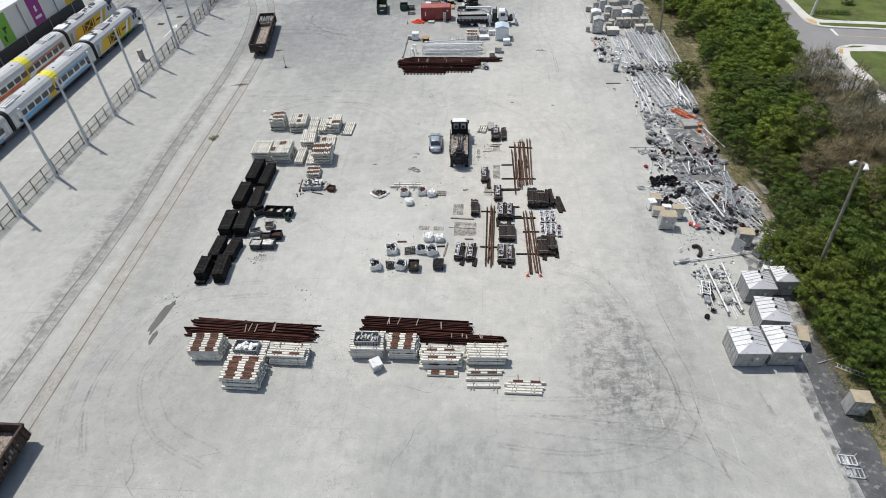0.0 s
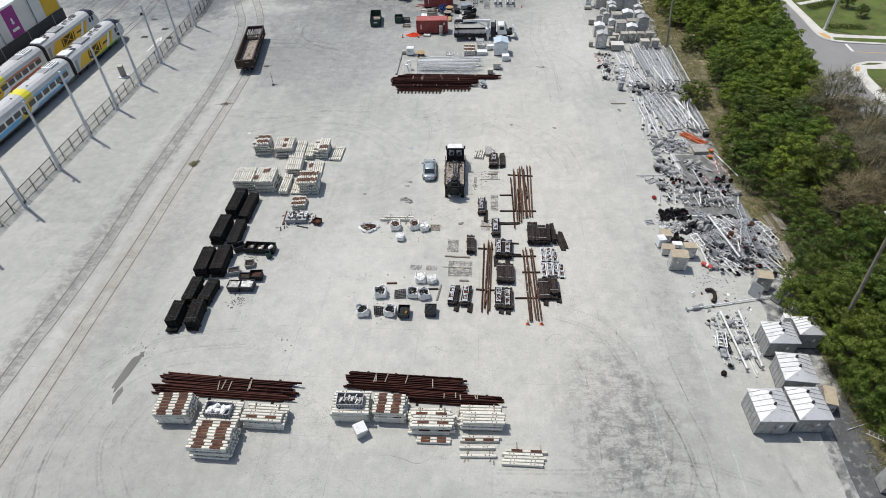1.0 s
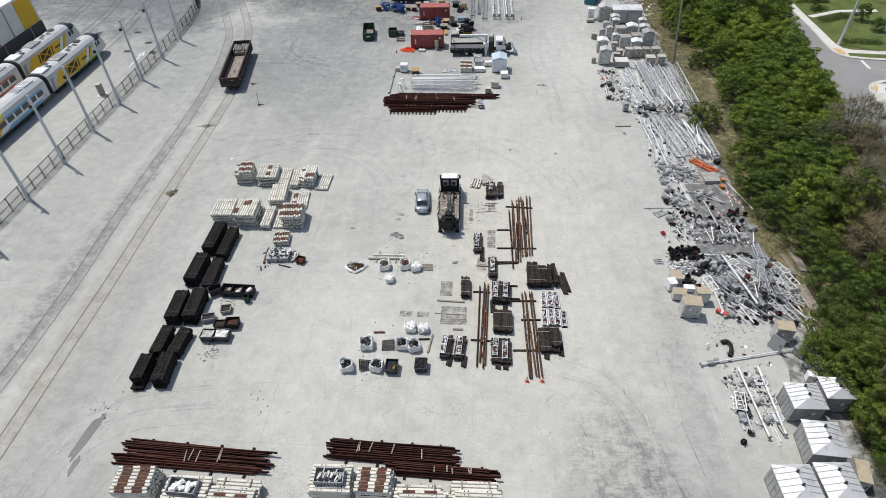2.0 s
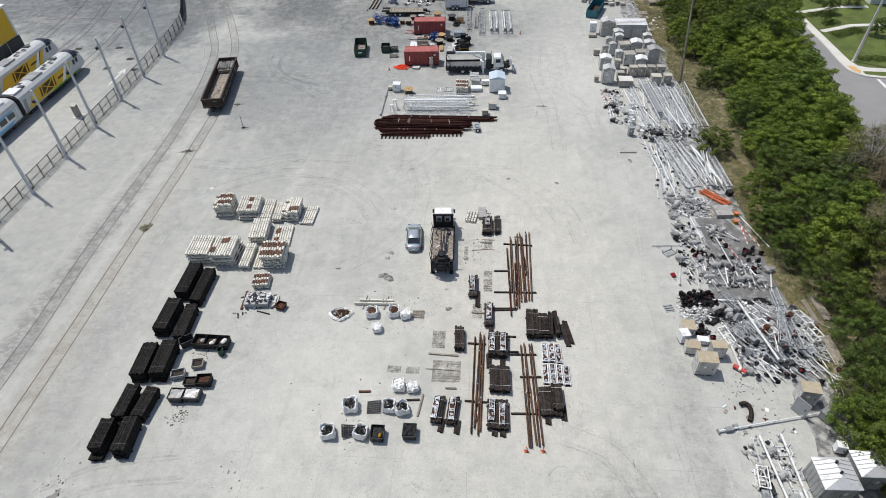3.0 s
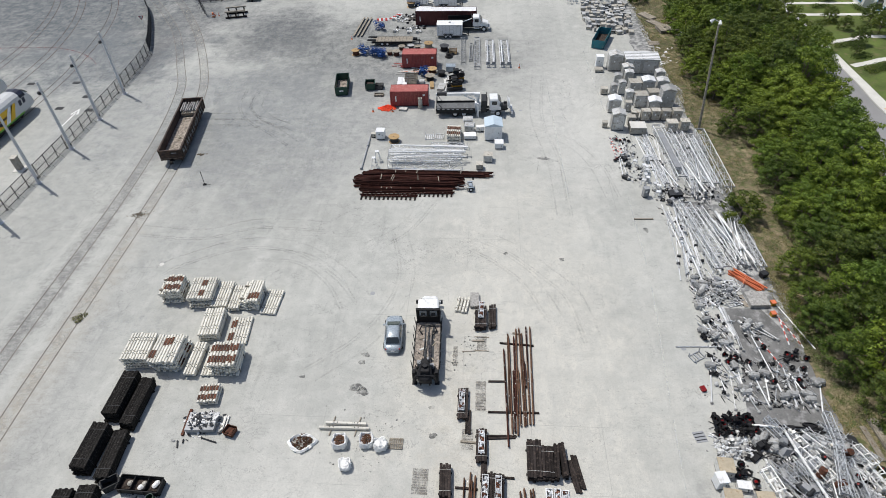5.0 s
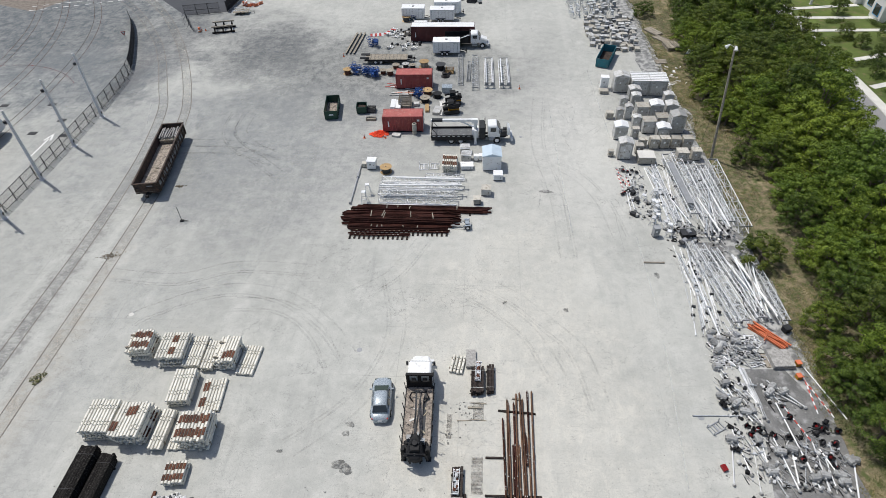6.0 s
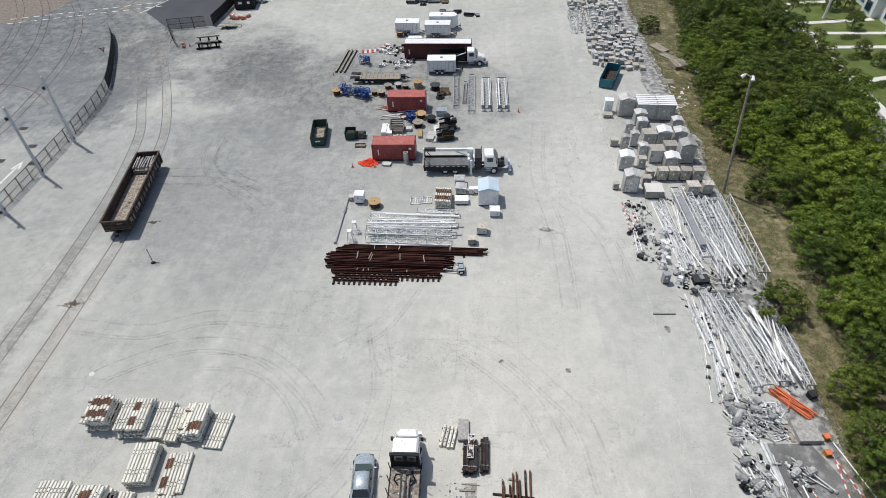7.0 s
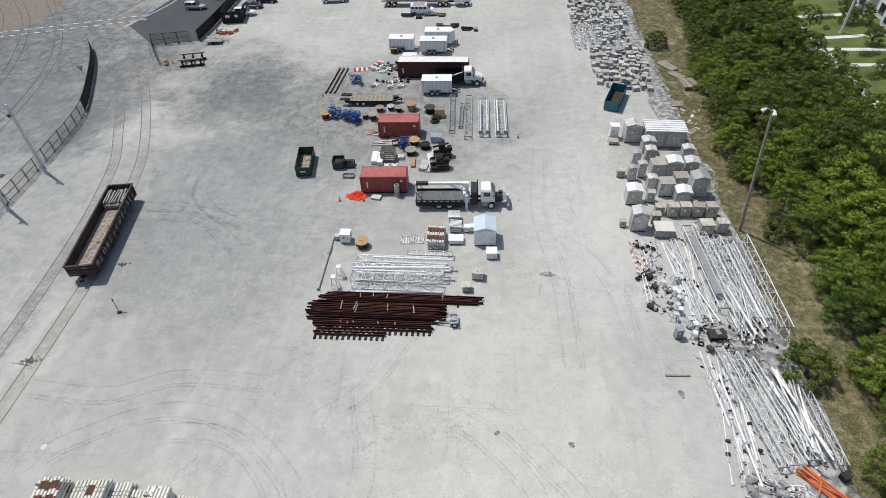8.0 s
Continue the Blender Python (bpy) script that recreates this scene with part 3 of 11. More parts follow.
def embedded_track(pts, label, fill):
    tr = thing("embedded_track", label, "railway track", kind="structure")
    c = curve_pts(pts, 10)
    if fill:
        strip("infill", c, 1.43, 0.0, fill, "", tr, 0.006)
    for s in (-0.715, 0.715):
        strip("flangeway", offset(c, s * 0.92), 0.045, 0.006, M_FLANGEWAY, "", tr, 0.004)
        strip("rail", offset(c, s), 0.065, 0.006, M_RAILFLUSH if fill else M_RAIL, "worn brown rail", tr, 0.014)
    return tr


M_INFILL = mark_material("tan_track_dust", (0.43, 0.39, 0.32), 0.3, 0.65, 0.3, 2.6)
M_INFILL2 = mark_material("grey_track_dust", (0.24, 0.238, 0.23), 0.3, 0.65, 0.35, 2.6)
embedded_track(TRACK_A, "rusty rails sunk in the pale concrete yard", M_INFILL)
embedded_track(TRACK_B, "rusty rails sunk in dark dusty concrete", M_INFILL2)
embedded_track(TRACK_T, "rails under the parked train", None)
embedded_track(TRACK_U, "rails beside the depot building", None)
embedded_track([(-86.5, 128), (-88, 145), (-94, 165), (-106, 185), (-135, 215)], "rails beyond the depot", None)

# ---------------------------------------------------------------- trees
def leaf_cloud(g, c, r, count, size, rnd, flat=0.6):
    """Small leaves scattered over and inside a lump."""
    for _ in range(count):
        d = Vector((rnd.gauss(0, 1), rnd.gauss(0, 1), rnd.gauss(0, 1)))
        d.normalize()
        if d.z < -0.3:
            d.z *= -0.5
        p = Vector(c) + Vector((d.x, d.y, d.z * flat)) * r * (0.62 + 0.48 * rnd.random() ** 0.7)
        s = size * (0.6 + 0.8 * rnd.random())
        n = (d + Vector((rnd.uniform(-1, 1), rnd.uniform(-1, 1), rnd.uniform(-0.1, 1.1))) * 0.45).normalized()
        u = n.orthogonal().normalized()
        a = rnd.uniform(0, 6.28)
        u = u * math.cos(a) + n.cross(u) * math.sin(a)
        w = n.cross(u) * 0.6 * s
        g.add([p - u * s, p + u * s * 0.5 + w, p + u * s * 0.5 - w], [(0, 1, 2)])


def tree_proto(seed, height, spread, leaf, label, twiggy=False, lumps=84, per=100, size=0.118):
    rnd = random.Random(seed)
    t = thing("tree", label, "tree", at(0, 0, -400), "tree belt")
    trunk, crown = Geo(), Geo()
    fork = height * 0.34
    trunk.tube((0, 0, -0.3), (0.1, 0.05, fork), 0.20, 7, 0.13)
    for k in range(lumps):
        a = 2.4 * k + rnd.uniform(-0.4, 0.4)
        rr = spread * math.sqrt((k + 0.5) / lumps) * rnd.uniform(0.8, 1.1)
        top = height * (0.95 - 0.40 * (rr / spread) ** 2) * rnd.uniform(0.60, 1.12)
        lr = spread * (rnd.uniform(0.20, 0.36) if twiggy else rnd.uniform(0.13, 0.23))
        c = (rr * math.cos(a), rr * math.sin(a), max(0.9, top - lr * 0.6))
        mid = (c[0] * 0.45, c[1] * 0.45, fork + (c[2] - fork) * 0.55)
        if k % 6 == 0 or twiggy:
            trunk.tube((0.1, 0.05, fork * rnd.uniform(0.7, 1)), mid, 0.085, 5, 0.055)
            trunk.tube(mid, c, 0.055, 5, 0.02)
        if twiggy:
            for _ in range(60):
                e = Vector((rnd.gauss(0, 1), rnd.gauss(0, 1), abs(rnd.gauss(0, 0.9)))).normalized() * lr * rnd.uniform(0.6, 1.6)
                p = Vector(c) + e * 0.2
                q = Vector(c) + e
                s = Vector((e.y, -e.x, 0)).normalized() * 0.02
                crown.add([p - s, p + s, q + s * 0.4, q - s * 0.4], [(0, 1, 2, 3)])
            leaf_cloud(crown, c, lr, per // 2, 0.10, rnd)
        else:
            leaf_cloud(crown, c, lr, per, size, rnd, rnd.uniform(0.4, 0.7))
    if not twiggy:
        for k in range(22):
            a = rnd.uniform(0, 6.28)
            leaf_cloud(crown, (spread * 0.8 * math.cos(a), spread * 0.8 * math.sin(a), height * rnd.uniform(0.08, 0.42)), spread * 0.22, per * 2 // 3, size, rnd)
    part("trunk", trunk, M_BARK, t, "grey bark")
    part("crown", crown, leaf, t)
    return t


bright = [tree_proto(11 + i, 6.6 + 0.6 * i, 3.0 + 0.2 * i, M_LEAF, "dense bright green broadleaf tree in a belt along the yard") for i in range(3)]
olive = [tree_proto(21 + i, 6.4 + 0.7 * i, 3.0 + 0.2 * i, M_LEAF2 if i % 2 else M_LEAF3, "dense olive green broadleaf tree in a belt along the yard") for i in range(4)]
protos = bright + olive
bare = [tree_proto(31 + i, 8.6, 3.5, M_TWIG, "grey half-bare tree with fine dry twigs", True, 46, 168) for i in range(2)]
shrub = tree_proto(41, 3.0, 2.1, M_LEAF2, "round dark green bush on the verge", False, 40, 110, 0.09)


def plant(proto, x, y, s, rnd):
    return copy_thing(proto, at(x, y, 0, rnd.uniform(0, 360)) @ Matrix.Diagonal((s, s, s * rnd.uniform(0.9, 1.1), 1)))


tr = random.Random(3)
EDGE = [(0, 37.5), (20, 38.0), (30, 37.9), (36, 34.6), (47, 33.5), (52, 35.2), (57, 36.7), (63, 37.7), (67, 35.6), (72, 35.0), (79, 34.8), (82, 35.3), (86, 38.6), (94, 39.2), (102, 39.4), (107, 39.4), (111, 40.8), (121, 38), (128, 36.8), (136, 38), (150, 39), (165, 41.5), (180, 43), (240, 45)]


def edge_x(y):
    for (a, xa), (b, xb) in zip(EDGE, EDGE[1:]):
        if a <= y <= b:
            return xa + (xb - xa) * (y - a) / (b - a)
    return EDGE[0][1] if y < 0 else EDGE[-1][1]


ty = 14.0
while ty < 205:
    x0 = edge_x(ty)
    far = 54.0 if ty < 82 else 50.9 if ty < 118 else min(57.0, 53 + (ty - 118) * 0.36)
    x = x0 + tr.uniform(0.8, 1.8)
    first = True
    while x < far:
        yy = ty + tr.uniform(-1.2, 1.2)
        grey = 57 < yy < 84 and x > 43.0 + max(0.0, (yy - 70) * 0.33) and tr.random() < 0.82
        low = 0.72 if first else 1.0
        sunny = 84 < yy < 124 and tr.random() < 0.85 or yy > 60 and tr.random() < 0.15
        plant(tr.choice(bare) if grey else tr.choice(bright if sunny else olive), x, yy, tr.uniform(0.85, 1.15) * low * (1.3 if x > far - 5 and 86 < ty < 128 else 1.16 if x > far - 5 and ty >= 128 else 1.0), tr)
        x += tr.uniform(3.7, 4.7)
        first = False
    ty += tr.uniform(3.6, 4.3)
for nx, ny, s in ((33.4, 48.6, 0.72), (34.6, 46.0, 0.8), (35.2, 51.4, 0.66), (35.3, 41.6, 0.8), (35.6, 38.4, 0.72), (36.6, 35.2, 0.72), (37.4, 31.5, 0.7), (36.6, 26.0, 0.6)):
    plant(tr.choice(olive), nx, ny, s, tr)
for bx, by, s in ((34.2, 92.2, 1.15), (35.3, 165, 1.0), (36.6, 40.5, 1.0), (38.5, 112, 0.8)):
    plant(shrub, bx, by, s, tr)
for gx, gy, s in ((71.2, 149.8, 0.42), (70.8, 143.2, 0.48), (68.2, 138.3, 0.36), (77.1, 152.6, 0.6), (76.5, 147.6, 0.66), (73.7, 175.5, 0.5), (76.6, 182.6, 0.5), (76.7, 175.8, 0.6), (73.8, 165.7, 0.52), (74.5, 132, 0.45), (70.1, 154.0, 0.46), (75, 127, 0.4)):
    plant(protos[4], gx, gy, s, tr)["label"] = "small clipped green garden tree"
for o in protos + bare + [shrub]:
    for ch in list(o.children):
        bpy.data.objects.remove(ch)
    bpy.data.objects.remove(o)


def tufts():
    g = Geo()
    rnd = random.Random(8)
    for _ in range(90000):
        y = rnd.uniform(15, 195)
        x = rnd.uniform(34.0, edge_x(y) + 1.5) if rnd.random() < 0.9 else rnd.uniform(33.2, 34.4)
        if noise.noise(Vector((x * 0.4, y * 0.25, 3))) < -0.3:
            continue
        h, a = rnd.uniform(0.05, 0.2), rnd.uniform(0, 6.28)
        w = rnd.uniform(0.015, 0.05)
        dx, dy = math.cos(a) * w, math.sin(a) * w
        lx, ly = rnd.uniform(-0.22, 0.22), rnd.uniform(-0.22, 0.22)
        g.add([(x - dx, y - dy, 0.0), (x + dx, y + dy, 0.0), (x + lx + dx * 0.3, y + ly + dy * 0.3, h), (x + lx - dx * 0.3, y + ly - dy * 0.3, h)], [(0, 1, 2, 3)])
    solid("grass_tufts", g, M_GRASS, "straw-coloured dry grass tufts on the verge", "grass", kind="stuff")


tufts()

# hedges on the lawn
def hedge(x, y, l, w, h, rz):
    g = Geo()
    rnd = random.Random(int(x * 10 + y))
    for _ in range(int(l * w * 60)):
        leaf_cloud(g, (rnd.uniform(-l / 2, l / 2), rnd.uniform(-w / 2, w / 2), h * 0.5), h * 0.55, 2, 0.12, rnd, 1.0)
    solid("hedge", g, M_LEAF2, "low clipped dark green hedge on the lawn", "hedge", at(x, y, -0.12, rz), "hedges")


for hx, hy, hl, hw, hr in ((69.3, 152.8, 4.5, 1.8, 15), (68.5, 142.4, 5.0, 1.5, 20), (68.9, 137.4, 3.6, 1.4, 22), (70.0, 133.0, 6.5, 2.2, 22), (71.6, 161.3, 3.4, 1.3, 10), (70.0, 121.6, 6.5, 1.6, -5), (71.0, 178.0, 3.5, 1.3, 8), (78.6, 160.5, 3.0, 1.4, 88)):
    hedge(hx, hy, hl, hw, 0.9, hr)

# ---------------------------------------------------------------- apartment block
def apartment():
    h = thing("apartment_building", "white three-storey apartment block with blue-framed windows", "building", at(90, 168, 0.1))
    w = Geo().box(0, 0, 0, 18, 40, 10.5)
    for k in range(4):
        w.box(-9.6, -15 + 10 * k, 0, 1.6, 4, 10.2)
    part("wall", w, M_STUCCO, h)
    part("roof", Geo().box(0, 0, 10.5, 18.8, 40.8, 0.5), M_TRAINGREY, h)
    for k in range(8):
        for s in range(3):
            y = -17.8 + 5.0 * k
            x = -9.02 if k % 2 else -10.42
            y = -15 + 5 * k
            win = part("window", Geo().box(x, y, 0.8 + 3.3 * s, 0.06, 2.0, 1.9), M_GLASS, h)
            part("frame", Geo().box(x - 0.02, y - 1.05, 0.75 + 3.3 * s, 0.1, 0.12, 2.0).box(x - 0.02, y + 1.05, 0.75 + 3.3 * s, 0.1, 0.12, 2.0).box(x - 0.02, y, 0.72 + 3.3 * s, 0.1, 2.2, 0.08), M_SKYBLUE, win)


apartment()

M_REDLINE = mark_material("worn_red_paint", (0.30, 0.05, 0.05), 0.1, 0.4, 0.8, 1.0)
strip("depot_red_line", curve_pts([(-96, 140.5), (-84.1, 141.3), (-78, 140.4), (-72.5, 137.6), (-69, 134.3)], 8), 0.16, 0.022, M_REDLINE, "thin worn red painted line across the depot tracks", None, 0.002)


def yield_sign(x, y):
    t = thing("road_sign", "red and white triangular sign on a thin post", "road sign", at(x, y, 0, 25))
    part("post", Geo().tube((0, 0, 0), (0, 0, 2.4), 0.035, 6), M_GALV, t)
    plate = part("plate", Geo().add([(-0.5, -0.05, 2.4), (0.5, -0.05, 2.4), (0, -0.05, 1.55), (-0.5, -0.08, 2.4), (0.5, -0.08, 2.4), (0, -0.08, 1.55)], [(0, 1, 2), (5, 4, 3), (0, 3, 4, 1), (1, 4, 5, 2), (2, 5, 3, 0)]), M_RED, t, "red triangular plate")
    part("field", Geo().add([(-0.26, -0.085, 2.28), (0.26, -0.085, 2.28), (0, -0.085, 1.84)], [(2, 1, 0)]), M_WHITE, plate, "white middle field")


yield_sign(-67.2, 151.2)

M_BALLAST = mat("brown_track_ballast", (0.20, 0.172, 0.145), 0.95, var=0.35, big=1.5, fine=20, bump=0.8)
sheet("ground_ballast", [(-97, 168), (-92, 176), (-91, 188), (-104, 215), (-150, 240), (-150, 190)], 0.004, M_BALLAST, "brown track ballast beyond the depot")


def utility_pole(x, y, h, lean):
    t = thing("utility_pole", "tall pale grey concrete utility pole by the street", "utility pole", at(x, y, 0), "utility poles")
    part("shaft", Geo().tube((0, 0, 0), (lean[0], lean[1], h), 0.26, 10, 0.15), M_KERB, t)
    part("collar", Geo().lathe((0, 0, 0), [(0.26, 0.0), (0.36, 0.0), (0.34, 0.25), (0.26, 0.3)], 10), M_KERB, t)


utility_pole(65.9, 121.0, 13.0, (0.3, 0.2))
utility_pole(70.8, 171.0, 13.0, (0.2, 0.2))
# ---------------------------------------------------------------- boundary fence and poles
FENCE = [(-58.6, 42), (-58.6, 60), (-58.6, 100), (-58.9, 118), (-59.4, 128), (-60.6, 138), (-64.6, 148.5), (-69.0, 158), (-73.4, 165)]


def walk_line(pts, step):
    out, left = [], 0.0
    for a, b in zip(pts, pts[1:]):
        d = math.dist(a, b)
        t = left
        while t < d:
            out.append((a[0] + (b[0] - a[0]) * t / d, a[1] + (b[1] - a[1]) * t / d))
            t += step
        left = t - d
    return out


def wire_fence(pts, h, label, screen_from=None, panel=M_MESH, lean=0.0):
    f = thing("fence", label, "fence")
    post = Geo().tube((0, 0, -0.1), (0, 0, h + 0.1), 0.065, 6).box(0, 0, 0.0, 0.25, 0.25, 0.06).mesh("post", [M_DARK])
    ps = walk_line(curve_pts(pts, 6), 2.45)
    for a, b in zip(ps, ps[1:]):
        rz = math.degrees(math.atan2(b[1] - a[1], b[0] - a[0]))
        part("post", post, None, f, m=at(a[0], a[1], 0, rz))
        L = math.dist(a, b)
        g = Geo()
        for z in (0.15, h * 0.5, h):
            g.tube((0, 0, z), (L, 0, z), 0.045, 5)
        part("rail", g, M_DARK, f, m=at(a[0], a[1], 0, rz))
        scr = screen_from is not None and a[1] > screen_from
        part("screen" if scr else "wire_panel", Geo().box(L / 2, 0, 0.12, L - 0.06, 0.02, h - 0.12), M_SCREEN if scr else panel, f, "black fabric screen" if scr else "", at(a[0], a[1], 0, rz))
        if not scr and panel is M_MESH:
            part("brace", Geo().tube((0.02, 0, h * 0.55), (0.02, -0.9, 0.02), 0.03, 5), M_DARK, f, m=at(a[0], a[1], 0, rz if b[1] > a[1] else rz))


wire_fence(FENCE, 2.1, "grey wire-mesh fence with steel posts beside the railway", 137.5)
wire_fence([(-60.9, 165.3), (-52.6, 167.3)], 2.2, "dark mesh gate across the car park entry")
wire_fence([(-52.5, 167.5), (-52.0, 178), (-51.9, 200)], 2.2, "black screened fence round the car park", 0)
wire_fence([(-60.9, 165.3), (-58.6, 161), (-55.6, 156.3)], 1.9, "open dark mesh gate leaf")


def mast(x, y):
    t = thing("lamp_mast", "tall grey galvanised mast with a small lamp near its top", "lamp post", at(x, y, 0), "masts along the fence")
    part("pole", Geo().tube((0, 0, 0), (0, 0, 10.6), 0.24, 10, 0.15), M_POLE, t, smooth=False)
    part("base_plate", Geo().box(0, 0, 0, 0.75, 0.75, 0.06).box(0, 0, 0.06, 0.45, 0.45, 0.12), M_POLE, t)
    part("lamp_head", Geo().lathe((-0.38, -0.1, 8.75), [(0.0, 0.0), (0.2, 0.06), (0.26, 0.26), (0.2, 0.45), (0.0, 0.5)], 10).box(-0.1, 0, 8.95, 0.5, 0.16, 0.12), M_DARK, t, "dark round lamp head")
    part("handhole", Geo().box(0.22, 0, 0.6, 0.06, 0.2, 0.4), M_DARK, t)


for k in range(-1, 9):
    mast(-57.9, 54.4 + 8.53 * k)


def cobra_lamp(x, y, h, lean):
    t = thing("street_lamp", "tall weathered grey wooden lamp pole with two white floodlights", "lamp post", at(x, y, 0))
    top = Vector((lean[0], lean[1], h))
    part("pole", Geo().tube((0, 0, -0.2), top, 0.19, 10, 0.12), M_OLDWOOD, t)
    for sx, sy in ((-0.75, -0.1), (-0.1, -0.6)):
        p = top + Vector((0, 0, 0.15))
        arm = part("arm", Geo().tube(top - Vector((0, 0, 0.2)), p + Vector((sx, sy, 0.1)), 0.04, 6), M_GALV, t)
        q = p + Vector((sx, sy, 0.05))
        w = Vector((sx, sy, -0.6)).normalized()
        part("floodlight", Geo().tube(q, q + w * 0.5, 0.1, 10, 0.24), M_WHITE, arm, "white floodlight shade")
    part("guy_wire", Geo().tube(top * 0.8, (-2.6, -0.8, 0), 0.012, 4), M_DARK, t)


cobra_lamp(35.9, 44.9, 16.0, (-1.6, -0.1))
cobra_lamp(34.6, 112.75, 16.0, (-1.55, 0.2))

# ---------------------------------------------------------------- trains
def train_outline(y, w=1.0, h=1.0, z0=0.95, lift=0.0):
    prof = [(-1.45, z0), (1.45, z0), (1.58, z0 + 0.25), (1.58, 3.15), (1.47, 3.58), (1.05, 3.98), (0.5, 4.18), (-0.5, 4.18), (-1.05, 3.98), (-1.47, 3.58), (-1.58, 3.15), (-1.58, z0 + 0.25)]
    return [(px * w, y, z0 + lift + (pz - z0) * h) for px, pz in prof]


def side_panel(y0, y1, z0, z1, slant, x=1.592, sgn=1, thick=0.012):
    """A slanting coloured panel on the flank."""
    g = Geo()
    a = x * sgn
    b = (x + thick) * sgn
    pts = [(y0, z0), (y1, z0), (y1 + slant, z1), (y0 + slant, z1)]
    g.add([(a, p, q) for p, q in pts] + [(b, p, q) for p, q in pts],
          [(4, 5, 6, 7), (0, 1, 5, 4), (1, 2, 6, 5), (2, 3, 7, 6), (3, 0, 4, 7)])
    return g


def bogie(parent, y):
    b = part("bogie", Geo().box(-1.0, y, 0.4, 0.12, 3.2, 0.35).box(1.0, y, 0.4, 0.12, 3.2, 0.35).box(0, y, 0.45, 2.0, 0.5, 0.3), M_DARK, parent)
    for dy in (-1.2, 1.2):
        part("wheel", Geo().tube((-0.82, y + dy, 0.46), (-0.68, y + dy, 0.46), 0.43, 14).tube((0.68, y + dy, 0.46), (0.82, y + dy, 0.46), 0.43, 14).tube((-0.7, y + dy, 0.46), (0.7, y + dy, 0.46), 0.08, 6), M_RAIL, b)


def crown_band(y0, y1, grow, w=1.0, h=1.0):
    """The upper shell of the outline between two stations, a little proud."""
    g = Geo()
    a, b = train_outline(y0, w + grow, h)[3:11], train_outline(y1, w + grow, h)[3:11]
    n = len(a)
    lift = [(p[0], p[1], p[2] + 0.02) for p in a + b]
    return g.add(lift, [(i, i + 1, n + i + 1, n + i) for i in range(n - 1)])


M_NAVY = mat("navy_cab_mask", (0.022, 0.026, 0.045), 0.35, var=0.05, bump=0)
M_GRILLE = mat("brown_black_grille", (0.085, 0.05, 0.012), 0.7, var=0.2)
M_TRAINROOF = mat("pale_silver_train_roof", (0.56, 0.57, 0.57), 0.45, 0.0, var=0.05, dirt=(0.45, 0.45, 0.44), amount=0.25, bump=0)


def locomotive(x, y0, y1):
    t = thing("locomotive", "yellow and silver diesel locomotive with a rounded nose, parked", "locomotive", at(x, y0, 0.03))
    L = y1 - y0
    rings = [train_outline(0.3), train_outline(L - 4.2)]
    for d, w, h in ((3.0, 0.99, 0.98), (2.0, 0.97, 0.93), (1.2, 0.93, 0.82), (0.6, 0.86, 0.62), (0.2, 0.74, 0.45), (0.0, 0.6, 0.34)):
        rings.append(train_outline(L - d, w, h))
    part("body", Geo().loft(rings), M_TRAINROOF, t, smooth=False)
    for s in (1, -1):
        part("livery_panel", side_panel(1.4, 11.0, 1.2, 3.15, 1.9, sgn=s), M_YELLOW, t, "yellow livery")
        part("livery_stripe", side_panel(11.0, 12.1, 1.2, 3.15, 1.9, sgn=s), M_WHITE, t, "white stripe")
        part("livery_panel", side_panel(12.1, 13.3, 1.2, 3.15, 1.5, sgn=s), M_YELLOW, t, "yellow livery")
        part("skirt_stripe", side_panel(8.0, L - 3.6, 0.95, 1.19, 0.1, sgn=s), M_LIMEGREEN, t, "green stripe")
        part("rear_panel", side_panel(0.5, 1.3, 1.0, 3.0, 0.4, sgn=s), M_GREY, t, "grey rear panel")
        grille = part("side_grille", side_panel(5.6, 8.6, 1.45, 2.95, 0.35, x=1.606, sgn=s), M_GRILLE, t, "dark square grille")
        xs = 1.63 * s
        part("cross_bar", Geo().tube((xs, 5.7, 1.5), (xs, 8.8, 2.9), 0.09, 4).tube((xs, 8.5, 1.5), (xs, 6.0, 2.9), 0.09, 4), M_YELLOW, grille, "yellow crossed bars")
        part("side_grille", side_panel(5.0, 5.35, 1.5, 2.9, 0.3, x=1.606, sgn=s), M_GRILLE, t, "narrow dark grille")
        part("side_grille", side_panel(9.0, 9.3, 1.5, 2.9, 0.3, x=1.606, sgn=s), M_GRILLE, t, "narrow dark grille")
        part("name_bar", side_panel(10.2, 11.9, 2.0, 2.3, 0.1, x=1.606, sgn=s), M_GRILLE, t, "dark lettering bar")
        for k in range(2):
            part("cab_window", side_panel(L - 3.9 + 0.95 * k, L - 3.25 + 0.95 * k, 2.2, 3.0, 0.1, x=1.575 - 0.03 * k, sgn=s, thick=0.03), M_NAVY, t)
    part("windscreen", Geo().add([(-1.18, L - 1.45, 3.62), (1.18, L - 1.45, 3.62), (1.18, L - 0.72, 2.98), (-1.18, L - 0.72, 2.98), (-1.18, L - 1.35, 3.75), (1.18, L - 1.35, 3.75), (1.2, L - 0.6, 3.05), (-1.2, L - 0.6, 3.05)],
         [(4, 7, 6, 5), (0, 1, 2, 3), (0, 4, 5, 1), (1, 5, 6, 2), (2, 6, 7, 3), (3, 7, 4, 0)]), M_GLASS, t)
    part("cab_mask", crown_band(L - 3.1, L - 1.75, 0.02, 0.985, 0.965), M_NAVY, t, "navy mask over the cab")
    part("roof_hatch", Geo().box(-0.45, 4.0, 4.14, 0.8, 0.7, 0.1).box(0.5, 3.2, 4.14, 0.8, 0.7, 0.1), M_DARK, t, "dark square hatches")
